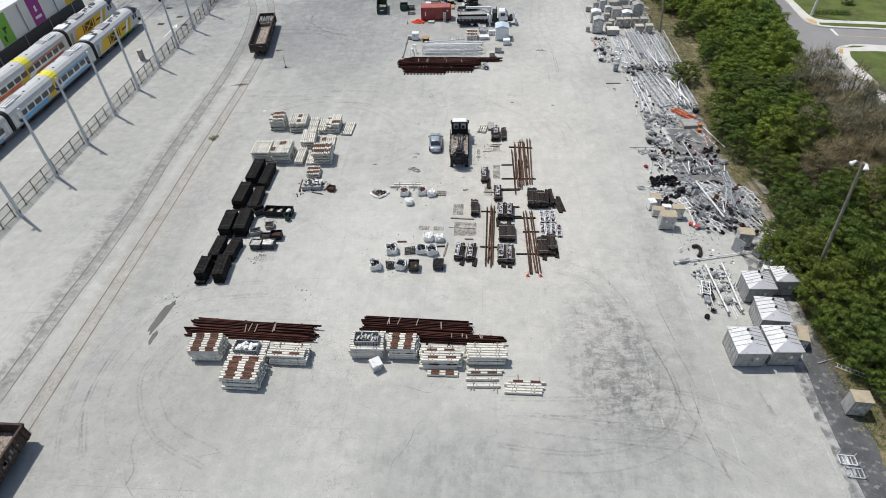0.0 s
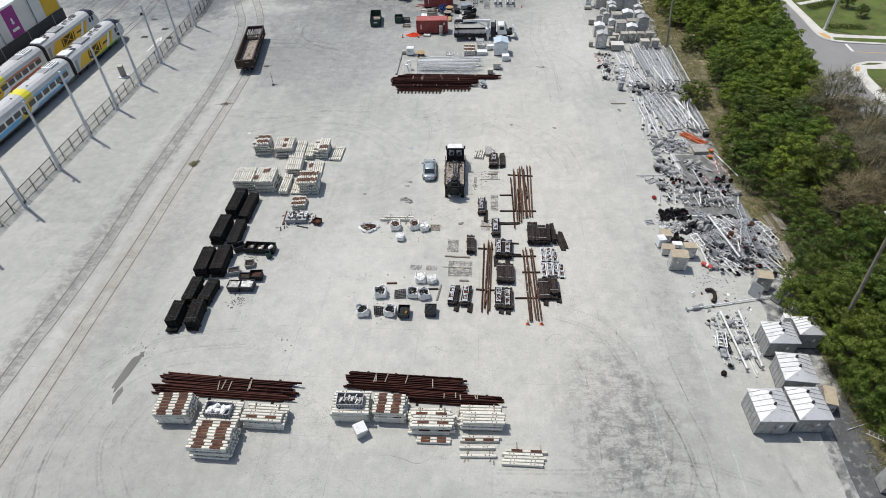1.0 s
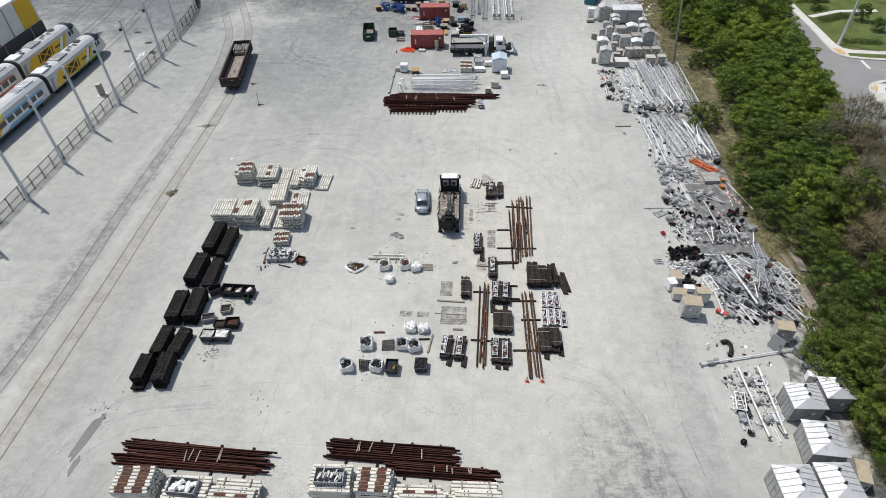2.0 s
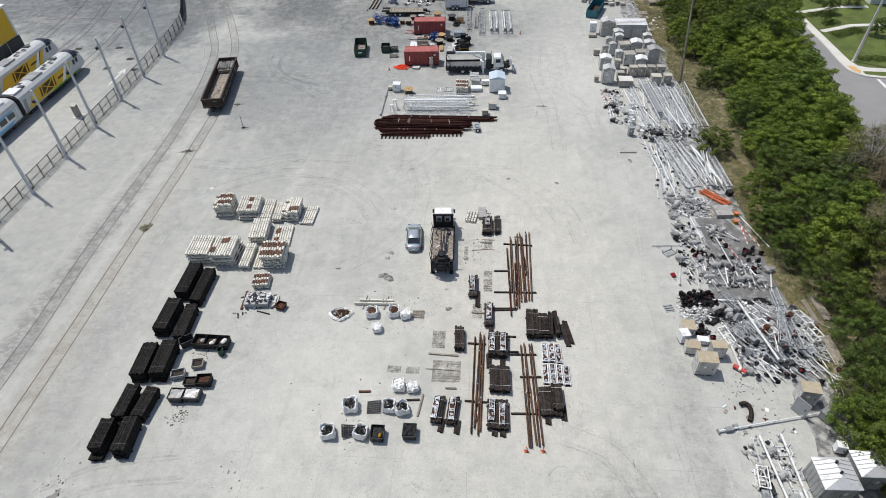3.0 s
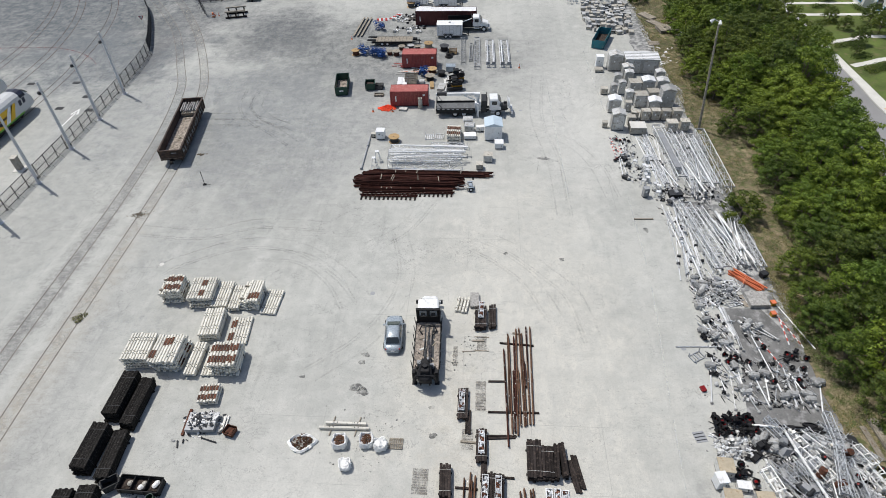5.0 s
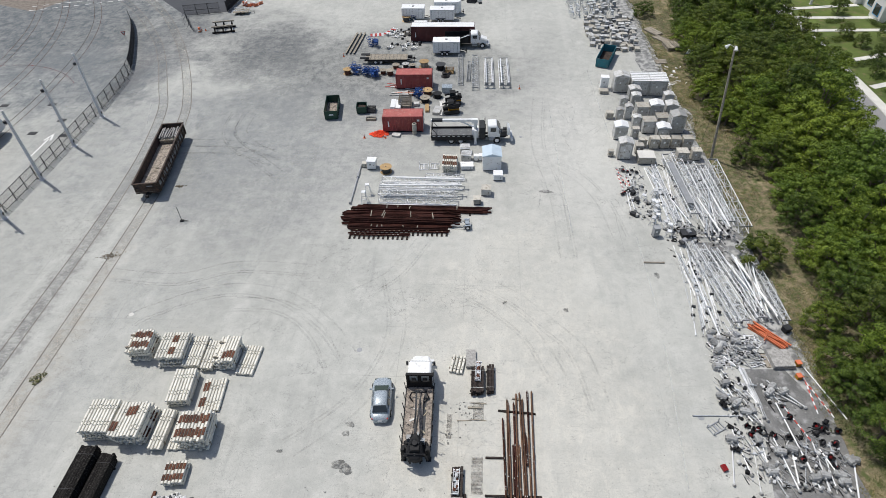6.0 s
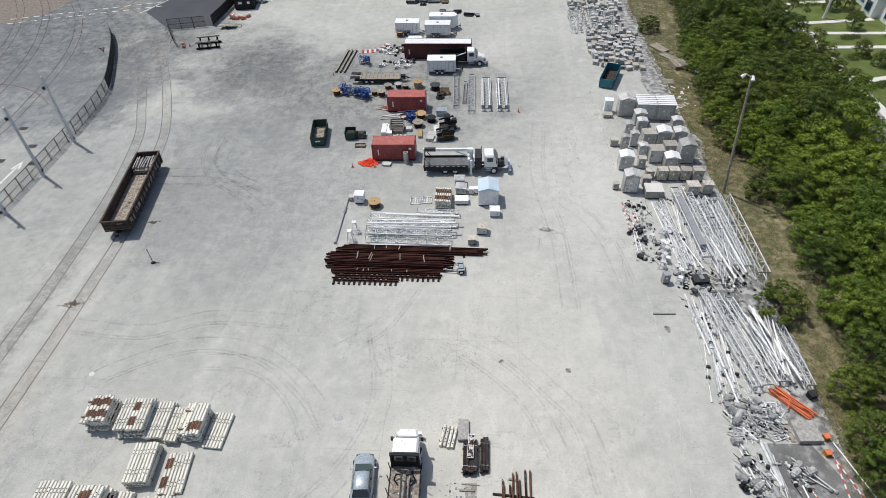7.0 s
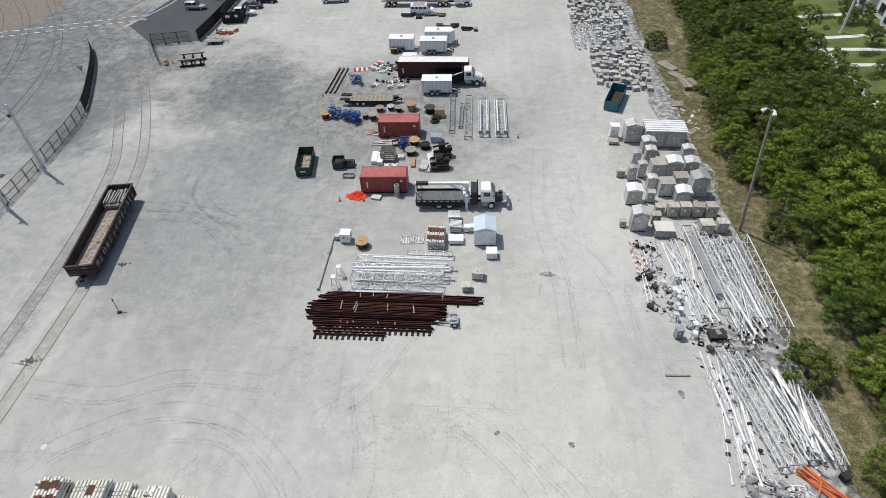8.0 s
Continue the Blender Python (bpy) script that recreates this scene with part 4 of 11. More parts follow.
    part("rear_cowl", Geo().box(0, 1.6, 4.12, 2.0, 2.2, 0.16, top=(0.96, 0.94)), M_WHITE, t, "white flat cowl")
    radiator = part("radiator_grille", Geo().box(0, 6.9, 4.12, 1.9, 3.0, 0.14, top=(0.97, 0.97)), M_GREY, t, "grey radiator grille")
    for k in range(7):
        part("louvre", Geo().box(0, 5.65 + 0.42 * k, 4.26, 1.7, 0.12, 0.03), M_ALU, radiator)
    for k in range(3):
        fan = part("roof_fan", Geo().tube((0.3 - 0.3 * (k % 2), 9.6 + 1.1 * k, 4.1), (0.3 - 0.3 * (k % 2), 9.6 + 1.1 * k, 4.3), 0.45, 14), M_ALU, t)
        part("fan_guard", Geo().tube((0.3 - 0.3 * (k % 2), 9.6 + 1.1 * k, 4.3), (0.3 - 0.3 * (k % 2), 9.6 + 1.1 * k, 4.32), 0.33, 12), M_DARK, fan)
    part("roof_unit", Geo().box(0, 13.2, 4.12, 1.1, 1.0, 0.2, top=(0.9, 0.9)), M_DARK, t, "dark roof unit")
    part("horn_pod", Geo().box(-0.4, 14.4, 4.1, 0.5, 0.5, 0.2), M_ALU, t)
    bogie(t, 3.2)
    bogie(t, L - 5.0)
    part("fuel_tank", Geo().box(0, L * 0.48, 0.35, 2.4, 4.4, 0.62), M_DARK, t)
    part("gangway", Geo().loft([train_outline(-0.25, 1.03, 1.02), train_outline(0.3, 1.03, 1.02)]), M_IRON, t, "black rubber gangway")


def coach(x, y0, y1, first, second, label):
    t = thing("railway_coach", label, "railway coach", at(x, y0, 0.03), "parked train")
    L = y1 - y0
    part("body", Geo().loft([train_outline(0.35), train_outline(L - 0.35)]), M_TRAINROOF, t)
    for s in (1, -1):
        part("white_flank", side_panel(0.8, L - 0.8, 1.15, 3.0, 0, sgn=s, x=1.583, thick=0.01), M_WHITE, t, "white flank")
        part("livery_panel", side_panel(0.9, 9.4, 1.16, 1.75, 2.2, sgn=s, x=1.594), first, t, "coloured livery wedge")
        part("livery_panel", side_panel(12.6, L - 1.6, 2.72, 2.99, 0.6, sgn=s, x=1.594), first, t, "coloured livery wedge")
        part("livery_panel", side_panel(13.2, L - 3.0, 1.16, 1.5, 1.2, sgn=s, x=1.594), first, t, "coloured livery wedge")
        part("livery_band", side_panel(9.2, 11.6, 1.16, 2.98, 2.4, sgn=s, x=1.598), second, t, "yellow livery band")
        for k in range(11 if s > 0 else 0):
            part("window", side_panel(2.4 + 1.95 * k, 3.95 + 1.95 * k, 1.9, 2.68, 0, sgn=s, x=1.606, thick=0.02), M_GLASS, t)
        for yd in (1.0, L - 1.9):
            part("door", side_panel(yd, yd + 0.85, 1.2, 3.0, 0, sgn=s, x=1.606, thick=0.015), M_TRAINGREY, t)
        part("skirt", side_panel(0.9, L - 0.9, 0.95, 1.14, 0, sgn=s, x=1.57), M_GREY, t, "grey skirt")
    part("roof_band", crown_band(12.0, 13.8, 0.006), M_LEMON, t, "lemon roof band")
    for yc in (2.4, L - 3.0):
        hv = part("cooling_unit", Geo().box(0.1, yc, 4.1, 1.7, 2.6, 0.2, top=(0.92, 0.95)), M_WHITE, t, "white roof cooling unit")
        for k in range(3):
            part("slot", Geo().box(-0.45 + 0.5 * k, yc + 0.1, 4.3, 0.16, 2.0, 0.02), M_IRON, hv, "dark slot")
        part("roof_panel", Geo().box(0, yc + (2.2 if yc < L / 2 else -2.2), 4.12, 1.6, 1.4, 0.08), M_GREY, t, "grey roof panel")
    for k in range(6):
        part("roof_vent", Geo().box(0.55 * (-1) ** k, 6.4 + 2.1 * k, 4.14, 0.28, 0.22, 0.1), M_DARK, t)
    part("gangway", Geo().loft([train_outline(-0.3, 1.0, 1.0), train_outline(0.36, 1.0, 1.0)]), M_IRON, t, "black rubber gangway")
    bogie(t, 3.6)
    bogie(t, L - 3.6)
    part("underframe", Geo().box(0, L / 2, 0.45, 2.5, L - 10, 0.52), M_DARK, t)


locomotive(-71.6, 98.8, 118.0)
coach(-71.6, 73.4, 98.6, M_SKYBLUE, M_YELLOW, "white and grey coach with blue and yellow stripes")
coach(-71.6, 48.0, 73.2, M_SKYBLUE, M_LEMON, "white and grey coach with blue and yellow stripes")
coach(-71.6, 22.6, 47.8, M_SKYBLUE, M_LEMON, "white and grey coach with blue and yellow stripes")
locomotive(-79.4, 103.8, 123.0)
coach(-79.4, 78.4, 103.6, M_ORANGE, M_YELLOW, "white and grey coach with orange and yellow stripes")
coach(-79.4, 53.0, 78.2, M_ORANGE, M_LEMON, "white and grey coach with orange and yellow stripes")


def depot():
    d = thing("depot_building", "white depot shed with green, purple and yellow banners", "building", at(0, 0, 0))
    part("wall", Geo().box(-94.3, 79.6, 0, 12, 95.2, 7.7), M_STUCCO, d)
    part("roof", Geo().box(-94.3, 79.6, 7.7, 12.6, 95.8, 0.35), M_WHITE, d)
    part("plinth", Geo().box(-88.15, 79.6, 0.0, 0.3, 95.0, 2.3), M_DARK, d, "dark lower wall")
    for y0, y1, m in ((100.3, 104.0, M_LIMEGREEN), (110.6, 114.1, M_PURPLE), (121.8, 126.6, M_YELLOW), (88, 92, M_SKYBLUE)):
        b = part("banner", Geo().box(-88.25, (y0 + y1) / 2, 2.4, 0.06, y1 - y0, 5.3), m, d, "coloured banner")
        if m is M_PURPLE:
            part("emblem", Geo().lathe((-88.21, 112.3, 4.9), [(0.0, 0.0), (0.4, 0.0), (0.4, 0.05), (0.0, 0.05)], 4).box(-88.2, 112.3, 4.6, 0.04, 0.5, 1.1).box(-88.2, 112.3, 3.4, 0.04, 2.0, 0.5), M_WHITE, b, "white plain shapes")
        if m is M_LIMEGREEN:
            part("emblem", Geo().box(-88.2, 102.4, 5.0, 0.04, 1.0, 0.35).box(-88.2, 102.2, 4.3, 0.04, 0.35, 0.8).box(-88.2, 101.5, 3.0, 0.04, 0.5, 1.0), M_GREEN, b, "dark plain shapes")
    for k in range(11):
        part("plinth_post", Geo().box(-87.97, 38 + 8.5 * k, 0, 0.1, 0.16, 2.5), M_GREY, d)
    for k in range(3):
        part("downpipe", Geo().tube((-88.1, 97.5 + 10.4 * k, 2.3), (-88.1, 97.5 + 10.4 * k, 7.7), 0.1, 6), M_GREY, d)


depot()


def ground_arrow():
    g = Geo()
    g.box(-63.0, 113.5, 0.004, 0.25, 5.0, 0.004)
    g.add([(-63.0, 117.6, 0.008), (-63.7, 115.6, 0.008), (-63.35, 115.5, 0.008), (-63.0, 116.8, 0.008), (-62.65, 115.5, 0.008), (-62.3, 115.6, 0.008)], [(0, 1, 2, 3), (0, 3, 4, 5)])
    solid("road_arrow", g, M_LINE, "white painted arrow on the concrete", "road marking", kind="structure")


ground_arrow()
cab = thing("signal_cabinet", "beige steel signal cabinet on a small pad", "cabinet", at(-62.5, 100.2, 0, 4))
part("body", Geo().box(0, 0, 0.1, 0.7, 0.8, 1.9), M_BEIGE, cab)
part("pad", Geo().box(0, 0, 0, 1.4, 1.5, 0.1), M_KERB, cab)
part("hood", Geo().box(0, 0, 2.0, 0.85, 0.95, 0.08), M_BEIGE, cab)
for gx, gy in ((-66.5, 117.5), (-64.0, 121.5), (-61.2, 117.0), (-68.5, 126.5), (-76.5, 126.0)):
    g = Geo().box(0, 0, 0.0, 1.3, 0.9, 0.03)
    for k in range(5):
        g.box(-0.5 + 0.25 * k, 0, 0.03, 0.06, 0.86, 0.02)
    solid("drain_grate", g, M_DARK, "dark iron drain grate in the concrete", "drain", at(gx, gy, 0.0), "drain grates", "structure")

# ---------------------------------------------------------------- open wagons
def gondola(x, y, rz, L, label, loaded):
    t = thing("gondola_wagon", label, "railway wagon", at(x, y, 0.03, rz))
    W, zf, zt = 3.05, 1.15, 2.35
    part("floor", Geo().box(0, 0, zf - 0.12, W - 0.1, L, 0.12), M_DUSTDECK, t, "dusty wooden floor")
    for s in (-1, 1):
        side = part("side", Geo().box(s * (W / 2 - 0.04), 0, zf - 0.35, 0.08, L, zt - zf + 0.35).box(s * (W / 2 - 0.02), 0, zt, 0.2, L, 0.1), M_WAGON, t)
        n = 14
        for k in range(n):
            part("rib", Geo().box(s * (W / 2 + 0.06), -L / 2 + 0.5 + k * (L - 1.0) / (n - 1), zf - 0.3, 0.14, 0.16, zt - zf + 0.28, top=(0.7, 1)), M_WAGON, side)
        part("end", Geo().box(0, s * (L / 2 - 0.05), zf - 0.3, W, 0.1, zt - zf + 0.3).box(0, s * (L / 2 + 0.02), zt - 0.02, W + 0.1, 0.2, 0.12).box(0, s * (L / 2 + 0.05), zf + 0.5, W - 0.3, 0.1, 0.12), M_WAGON, t)
        bg = part("bogie", Geo().box(-0.95, s * (L / 2 - 2.2), 0.4, 0.14, 2.3, 0.4).box(0.95, s * (L / 2 - 2.2), 0.4, 0.14, 2.3, 0.4).box(0, s * (L / 2 - 2.2), 0.5, 2.1, 0.5, 0.35), M_IRON, t)
        for dy in (-0.85, 0.85):
            yy = s * (L / 2 - 2.2) + dy
            part("wheel", Geo().tube((-0.83, yy, 0.43), (-0.69, yy, 0.43), 0.42, 14).tube((0.69, yy, 0.43), (0.83, yy, 0.43), 0.42, 14).tube((-0.7, yy, 0.43), (0.7, yy, 0.43), 0.07, 6), M_RAIL, bg)
        part("coupler", Geo().box(0, s * (L / 2 + 0.4), 0.75, 0.28, 0.8, 0.28).box(0.08, s * (L / 2 + 0.8), 0.72, 0.4, 0.25, 0.34), M_IRON, t)
    part("centre_sill", Geo().box(0, 0, 0.6, 0.5, L, 0.4), M_IRON, t)
    rnd = random.Random(int(L * 10))
    for k in range(17):
        yy = -L / 2 + 1.0 + k * (L - 2) / 17
        g = Geo()
        for j in range(3):
            g.box(W / 2 + 0.012, yy + rnd.uniform(0, 0.5), zf - 0.1 + rnd.uniform(0, 0.5), 0.012, rnd.uniform(0.1, 0.5), rnd.uniform(0.12, 0.6))
        part("paint_scrawl", g, M_SCRAWL, t, "faded pale scrawl")
    part("lettering_bar", Geo().box(0.5, -L / 2 - 0.004, zf + 0.72, 0.7, 0.012, 0.14), M_SCRAWL, t)
    if loaded:
        for k in range(8):
            for j in range(2):
                part("loaded_tie", Geo().box(0, 0, 0, 0.17, 2.7, 0.2, top=(0.85, 1)), M_OLDTIE, t, "concrete tie lying in the wagon", at(-1.2 + 0.34 * k + rnd.uniform(-0.08, 0.08), L / 2 - 1.9 + rnd.uniform(-0.2, 0.2), zf + 0.55 + 0.24 * j, rnd.uniform(-5, 5)))
        for k in range(30):
            part("loaded_tie_end", Geo().box(0, 0, 0, 0.26, 2.6, 0.2), M_OLDWOOD, t, "", at(-1.1 + 0.28 * (k % 8), L / 2 - 2.3, zf + 0.01 + 0.2 * (k // 8 % 3)))
        for k in range(10):
            part("floor_scrap", Geo().box(0, 0, 0, rnd.uniform(0.3, 0.8), rnd.uniform(0.1, 0.4), 0.05), M_OLDWOOD, t, "", at(rnd.uniform(-0.9, 0.9), rnd.uniform(-L / 2 + 1, L / 2 - 4), zf + 0.004, rnd.uniform(0, 180)))


M_OLDTIE = mat("dusty_grey_tie", (0.33, 0.32, 0.31), 0.9, var=0.35, big=1.2, fine=8, dirt=(0.16, 0.14, 0.12), amount=0.4)
M_WAGON = mat("dark_brown_wagon_paint", (0.042, 0.029, 0.024), 0.75, var=0.4, big=1.2, dirt=(0.105, 0.062, 0.042), amount=0.55)
M_SCRAWL = mat("faded_scrawl_paint", (0.22, 0.23, 0.24), 0.7, var=0.4, big=3)
gondola(-41.85, 109.2, 9.0, 15.2, "dark brown open gondola wagon holding a few concrete ties", True)
gondola(-39.2, 16.2, 0.0, 15.6, "dark brown empty gondola wagon on the sunk track", False)

# ---------------------------------------------------------------- concrete tie stacks
tie_meshes = {}
TIE_PROF = [(-0.135, 0), (0.135, 0), (0.105, 0.19), (0.075, 0.22), (-0.075, 0.22), (-0.105, 0.19)]


def tie_mesh(L, pads):
    key = (round(L, 1), pads)
    if key not in tie_meshes:
        L = key[0]
        g = Geo()
        g.loft([[(-L / 2, x, z) for x, z in TIE_PROF], [(L / 2, x, z) for x, z in TIE_PROF]])
        if not pads:
            for sx in (-0.75, 0.75):
                for d in (-0.16, 0.16):
                    g.box(sx * L / 3.0 + d, 0.0, 0.215, 0.07, 0.09, 0.03, 1)
        else:
            for sx in ((-0.75, 0.75) if pads == 2 else (-0.75,) if pads == 1 else (0.75,)):
                g.box(sx * L / 3.2, 0, 0.20, L * 0.27, 0.21, 0.05, 1)
        tie_meshes[key] = g.mesh("concrete_tie", [M_TIE, M_RUST if pads else M_IRON])
    return tie_meshes[key]


def tie_stack(x, y, rz, L, n, layers, label, pads=0.0, ragged=0.06, seed=1, missing=0.0, pitch=0.29, top_pads=None, rise=0.335):
    """Rows of ties laid side by side, layer on layer, with battens between."""
    t = thing("tie_stack", label, "tie stack", at(x, y, 0, rz), "concrete tie stacks")
    rnd = random.Random(seed)
    z, inner = 0.11, Geo()
    gap = rise - 0.22
    bat = Geo().box(0, 0, 0, 0.09, n * pitch, gap).mesh("batten", [M_OLDWOOD])
    for k in range(layers):
        for s in (-0.3, 0.3):
            part("batten", bat, None, t, m=at(s * L, 0, z - min(z, gap)))
        shift = rnd.uniform(-ragged, ragged) * 1.5 + (0.12 if rise > 0.4 and k < layers - 1 else 0)
        side = rnd.uniform(-0.08, 0.08)
        cols = n if k < layers - 1 or missing == 0 else max(3, int(n * (1 - missing)))
        for j in range(cols):
            if 0 < j < cols - 1 and k < layers - 1:
                dx, dy = shift + rnd.uniform(-ragged, ragged), side + (j - (n - 1) / 2) * pitch
                inner.loft([[(dx - L / 2, dy + a, z + b) for a, b in TIE_PROF], [(dx + L / 2, dy + a, z + b) for a, b in TIE_PROF]])
                continue
            p = top_pads(j, cols) if (top_pads and k == layers - 1) else (2 if rnd.random() < pads else 0)
            part("concrete_tie", tie_mesh(L, p), None, t, m=at(shift + rnd.uniform(-ragged, ragged), side + (j - (n - 1) / 2) * pitch, z, rnd.uniform(-0.6, 0.6)))
        z += rise
    if inner.v:
        tagged(part("tie_core", inner, M_TIE, t), kind="stuff")
    return z


def full(j, n):
    return 2


def none(j, n):
    return 0


def some(j, n):
    return 2 if j % 3 == 1 else 0


WHITE_TIES = "neat stack of pale concrete railway ties on battens"
RUST_TIES = "stack of pale concrete ties with rusty brown rail plates"
tie_stack(-25.5, 34.0, 2, 3.0, 8, 5, RUST_TIES, 0.3, 0.1, 1, top_pads=full)
tie_stack(-21.4, 33.6, 0, 3.5, 7, 4, WHITE_TIES, 0.0, 0.1, 2, top_pads=none)
tie_stack(-17.4, 33.7, -1, 3.6, 7, 4, RUST_TIES, 0.1, 0.1, 3, 0.3, top_pads=some)
tie_stack(-21.1, 31.1, -1, 3.4, 9, 5, RUST_TIES, 0.2, 0.1, 4, top_pads=full)
tie_stack(-9.9, 34.9, 1, 3.2, 8, 5, WHITE_TIES, 0.0, 0.08, 5, top_pads=none)
tie_stack(-6.4, 34.8, 0, 2.7, 7, 5, RUST_TIES, 0.2, 0.1, 6, top_pads=full)
tie_stack(-2.7, 33.9, 1, 3.6, 7, 4, "ragged stack of pale concrete ties with rusty plates", 0.3, 0.2, 7, 0.2, top_pads=some)
tie_stack(1.6, 34.4, 1, 3.6, 7, 4, RUST_TIES, 0.05, 0.1, 8, 0.3, top_pads=none)
tie_stack(-2.6, 32.3, 1, 2.9, 2, 1, "short row of concrete ties with rusty plates", 1.0, 0.2, 9)
tie_stack(1.5, 32.6, 2, 3.3, 2, 1, "short row of concrete ties with rusty plates", 0.6, 0.2, 10)
tie_stack(1.4, 31.4, 2, 3.0, 2, 1, "two loose concrete ties lying on battens", 0.0, 0.2, 11, pitch=0.75)
tie_stack(5.2, 31.0, 0, 3.4, 5, 1, "low row of concrete ties, one with a rusty plate", 0.2, 0.25, 12)
N_LABEL = "stack of pale concrete railway ties with rusty plates on top"
tie_stack(-30.2, 76.97, 95, 2.5, 8, 5, N_LABEL, 0.3, 0.1, 13, 0.2, top_pads=full, rise=0.42)
tie_stack(-26.9, 76.69, 94, 3.1, 9, 4, N_LABEL, 0.0, 0.08, 14, top_pads=lambda j, n: 2 if j in (3, 4) else 0, rise=0.42)
tie_stack(-24.9, 76.72, 93, 3.6, 6, 2, WHITE_TIES, 0.0, 0.05, 15, rise=0.42)
tie_stack(-23.3, 76.42, 93, 3.3, 4, 2, WHITE_TIES, 0.1, 0.08, 16, rise=0.42)
tie_stack(-21.5, 76.49, 90, 3.0, 7, 4, N_LABEL, 0.4, 0.12, 17, 0.2, top_pads=lambda j, n: 1 if j < 4 else 0, rise=0.42)
tie_stack(-19.4, 76.23, 88, 3.4, 6, 1, "single flat row of white concrete ties", 0.05, 0.03, 18, rise=0.42)
tie_stack(-24.5, 72.5, 95, 3.5, 7, 3, WHITE_TIES, 0.0, 0.06, 19, rise=0.42)
tie_stack(-21.6, 71.94, 95, 3.5, 7, 1, "flat row of concrete ties with a rusty middle", 0.5, 0.12, 20, rise=0.42)
tie_stack(-30.25, 68.79, 93, 3.2, 9, 4, WHITE_TIES, 0.0, 0.06, 21, rise=0.42)
tie_stack(-27.2, 68.38, 91, 3.3, 9, 5, N_LABEL, 0.1, 0.12, 22, top_pads=lambda j, n: 3 if 2 < j < 6 else (1 if j > 6 else 0), rise=0.42)
tie_stack(-24.7, 68.32, 91, 3.8, 4, 2, WHITE_TIES, 0.0, 0.05, 23, rise=0.42)
tie_stack(-23.2, 68.23, 93, 3.3, 4, 1, WHITE_TIES, 0.0, 0.05, 24, rise=0.42)
tie_stack(-21.4, 68.07, 94, 2.8, 9, 5, RUST_TIES, 0.2, 0.12, 25, top_pads=full, rise=0.42)
tie_stack(-22.0, 64.32, 95, 1.9, 6, 2, RUST_TIES, 0.2, 0.05, 26, top_pads=full, rise=0.42)
tie_stack(-1.4, 109.7, 90, 2.9, 7, 4, RUST_TIES, 0.2, 0.1, 27, top_pads=full)

# ---------------------------------------------------------------- timber tie stacks
timber_meshes = {}


def timber_stack(x, y, rz, L, n, layers, label, m=M_TIMBER, seed=1, ragged=0.08, lift=0.1, group="timber tie stacks", bands=2, w=0.235, h=0.185, foot=0.0):
    t = thing("timber_tie_stack", label, "tie stack", at(x, y, 0, rz), group)
    rnd = random.Random(seed)
    key = (round(L, 1), m.name)
    if key not in timber_meshes:
        a, b = w / 2 - 0.008, h - 0.008
        prof = [(-a, 0.01), (a, 0.01), (a + 0.002, b - 0.02), (a - 0.02, b), (-a + 0.02, b), (-a - 0.002, b - 0.02)]
        timber_meshes[key] = Geo().loft([[(-key[0] / 2, p, q) for p, q in prof], [(key[0] / 2, p, q) for p, q in prof]]).mesh("timber_tie", [m])
    me = timber_meshes[key]
    core = Geo()
    for s in (-0.32, 0.32):
        part("bearer", Geo().box(s * L, 0, 0, 0.15, n * w + 0.15, lift), M_TIMBER, t)
    for k in range(layers):
        for j in range(n):
            if 0 < j < n - 1 and k < layers - 1 and n > 5:
                dx = rnd.uniform(-ragged, ragged)
                core.box(dx - (foot if k < 2 else 0), (j - (n - 1) / 2) * w, lift + k * h + 0.01, L, w - 0.016, h - 0.02)
                continue
            dx = rnd.uniform(-ragged, ragged) - (foot if k < 2 else 0)
            part("timber_tie", me, None, t, m=at(dx, (j - (n - 1) / 2) * w, lift + k * h, rnd.uniform(-0.25, 0.25)))
    H = lift + layers * h
    if core.v:
        tagged(part("timber_core", core, m, t), kind="stuff")
    for s in [(-0.33, 0.33), (-0.4, 0.0, 0.4)][bands - 2] if bands else ():
        part("strap", Geo().box(s * L, 0, H, 0.03, n * w + 0.03, 0.006).box(s * L, n * w / 2 + 0.02, lift, 0.035, 0.006, H - lift).box(s * L, -n * w / 2 - 0.02, lift, 0.03, 0.006, H - lift), M_DARK if m is M_TIMBER else M_ALU, t)
    return H


BLACK = "block of creosoted black timber railway ties strapped together"
for i, (kx, ky, kl, kw, lay, rz) in enumerate(((-29.8, 63.8, 4.5, 6, 7, 90), (-28.1, 63.2, 4.8, 5, 5, 90), (-30.0, 58.6, 4.1, 6, 7, 90), (-28.0, 58.1, 4.3, 5, 5, 93), (-29.9, 52.9, 3.7, 6, 7, 93),
                                                   (-28.15, 53.2, 3.9, 6, 7, 93), (-29.65, 48.4, 3.3, 5, 6, 90), (-27.95, 48.5, 3.0, 5, 5, 86), (-30.1, 45.0, 2.8, 5, 7, 92), (-28.1, 45.1, 3.2, 5, 7, 94))):
    timber_stack(kx, ky, rz, kl, kw, lay, BLACK, M_TIMBER, 50 + i, 0.06, foot=0.55 if i in (8, 6) else 0.15)
BROWN = "bundle of dark weathered timber ties on the concrete"
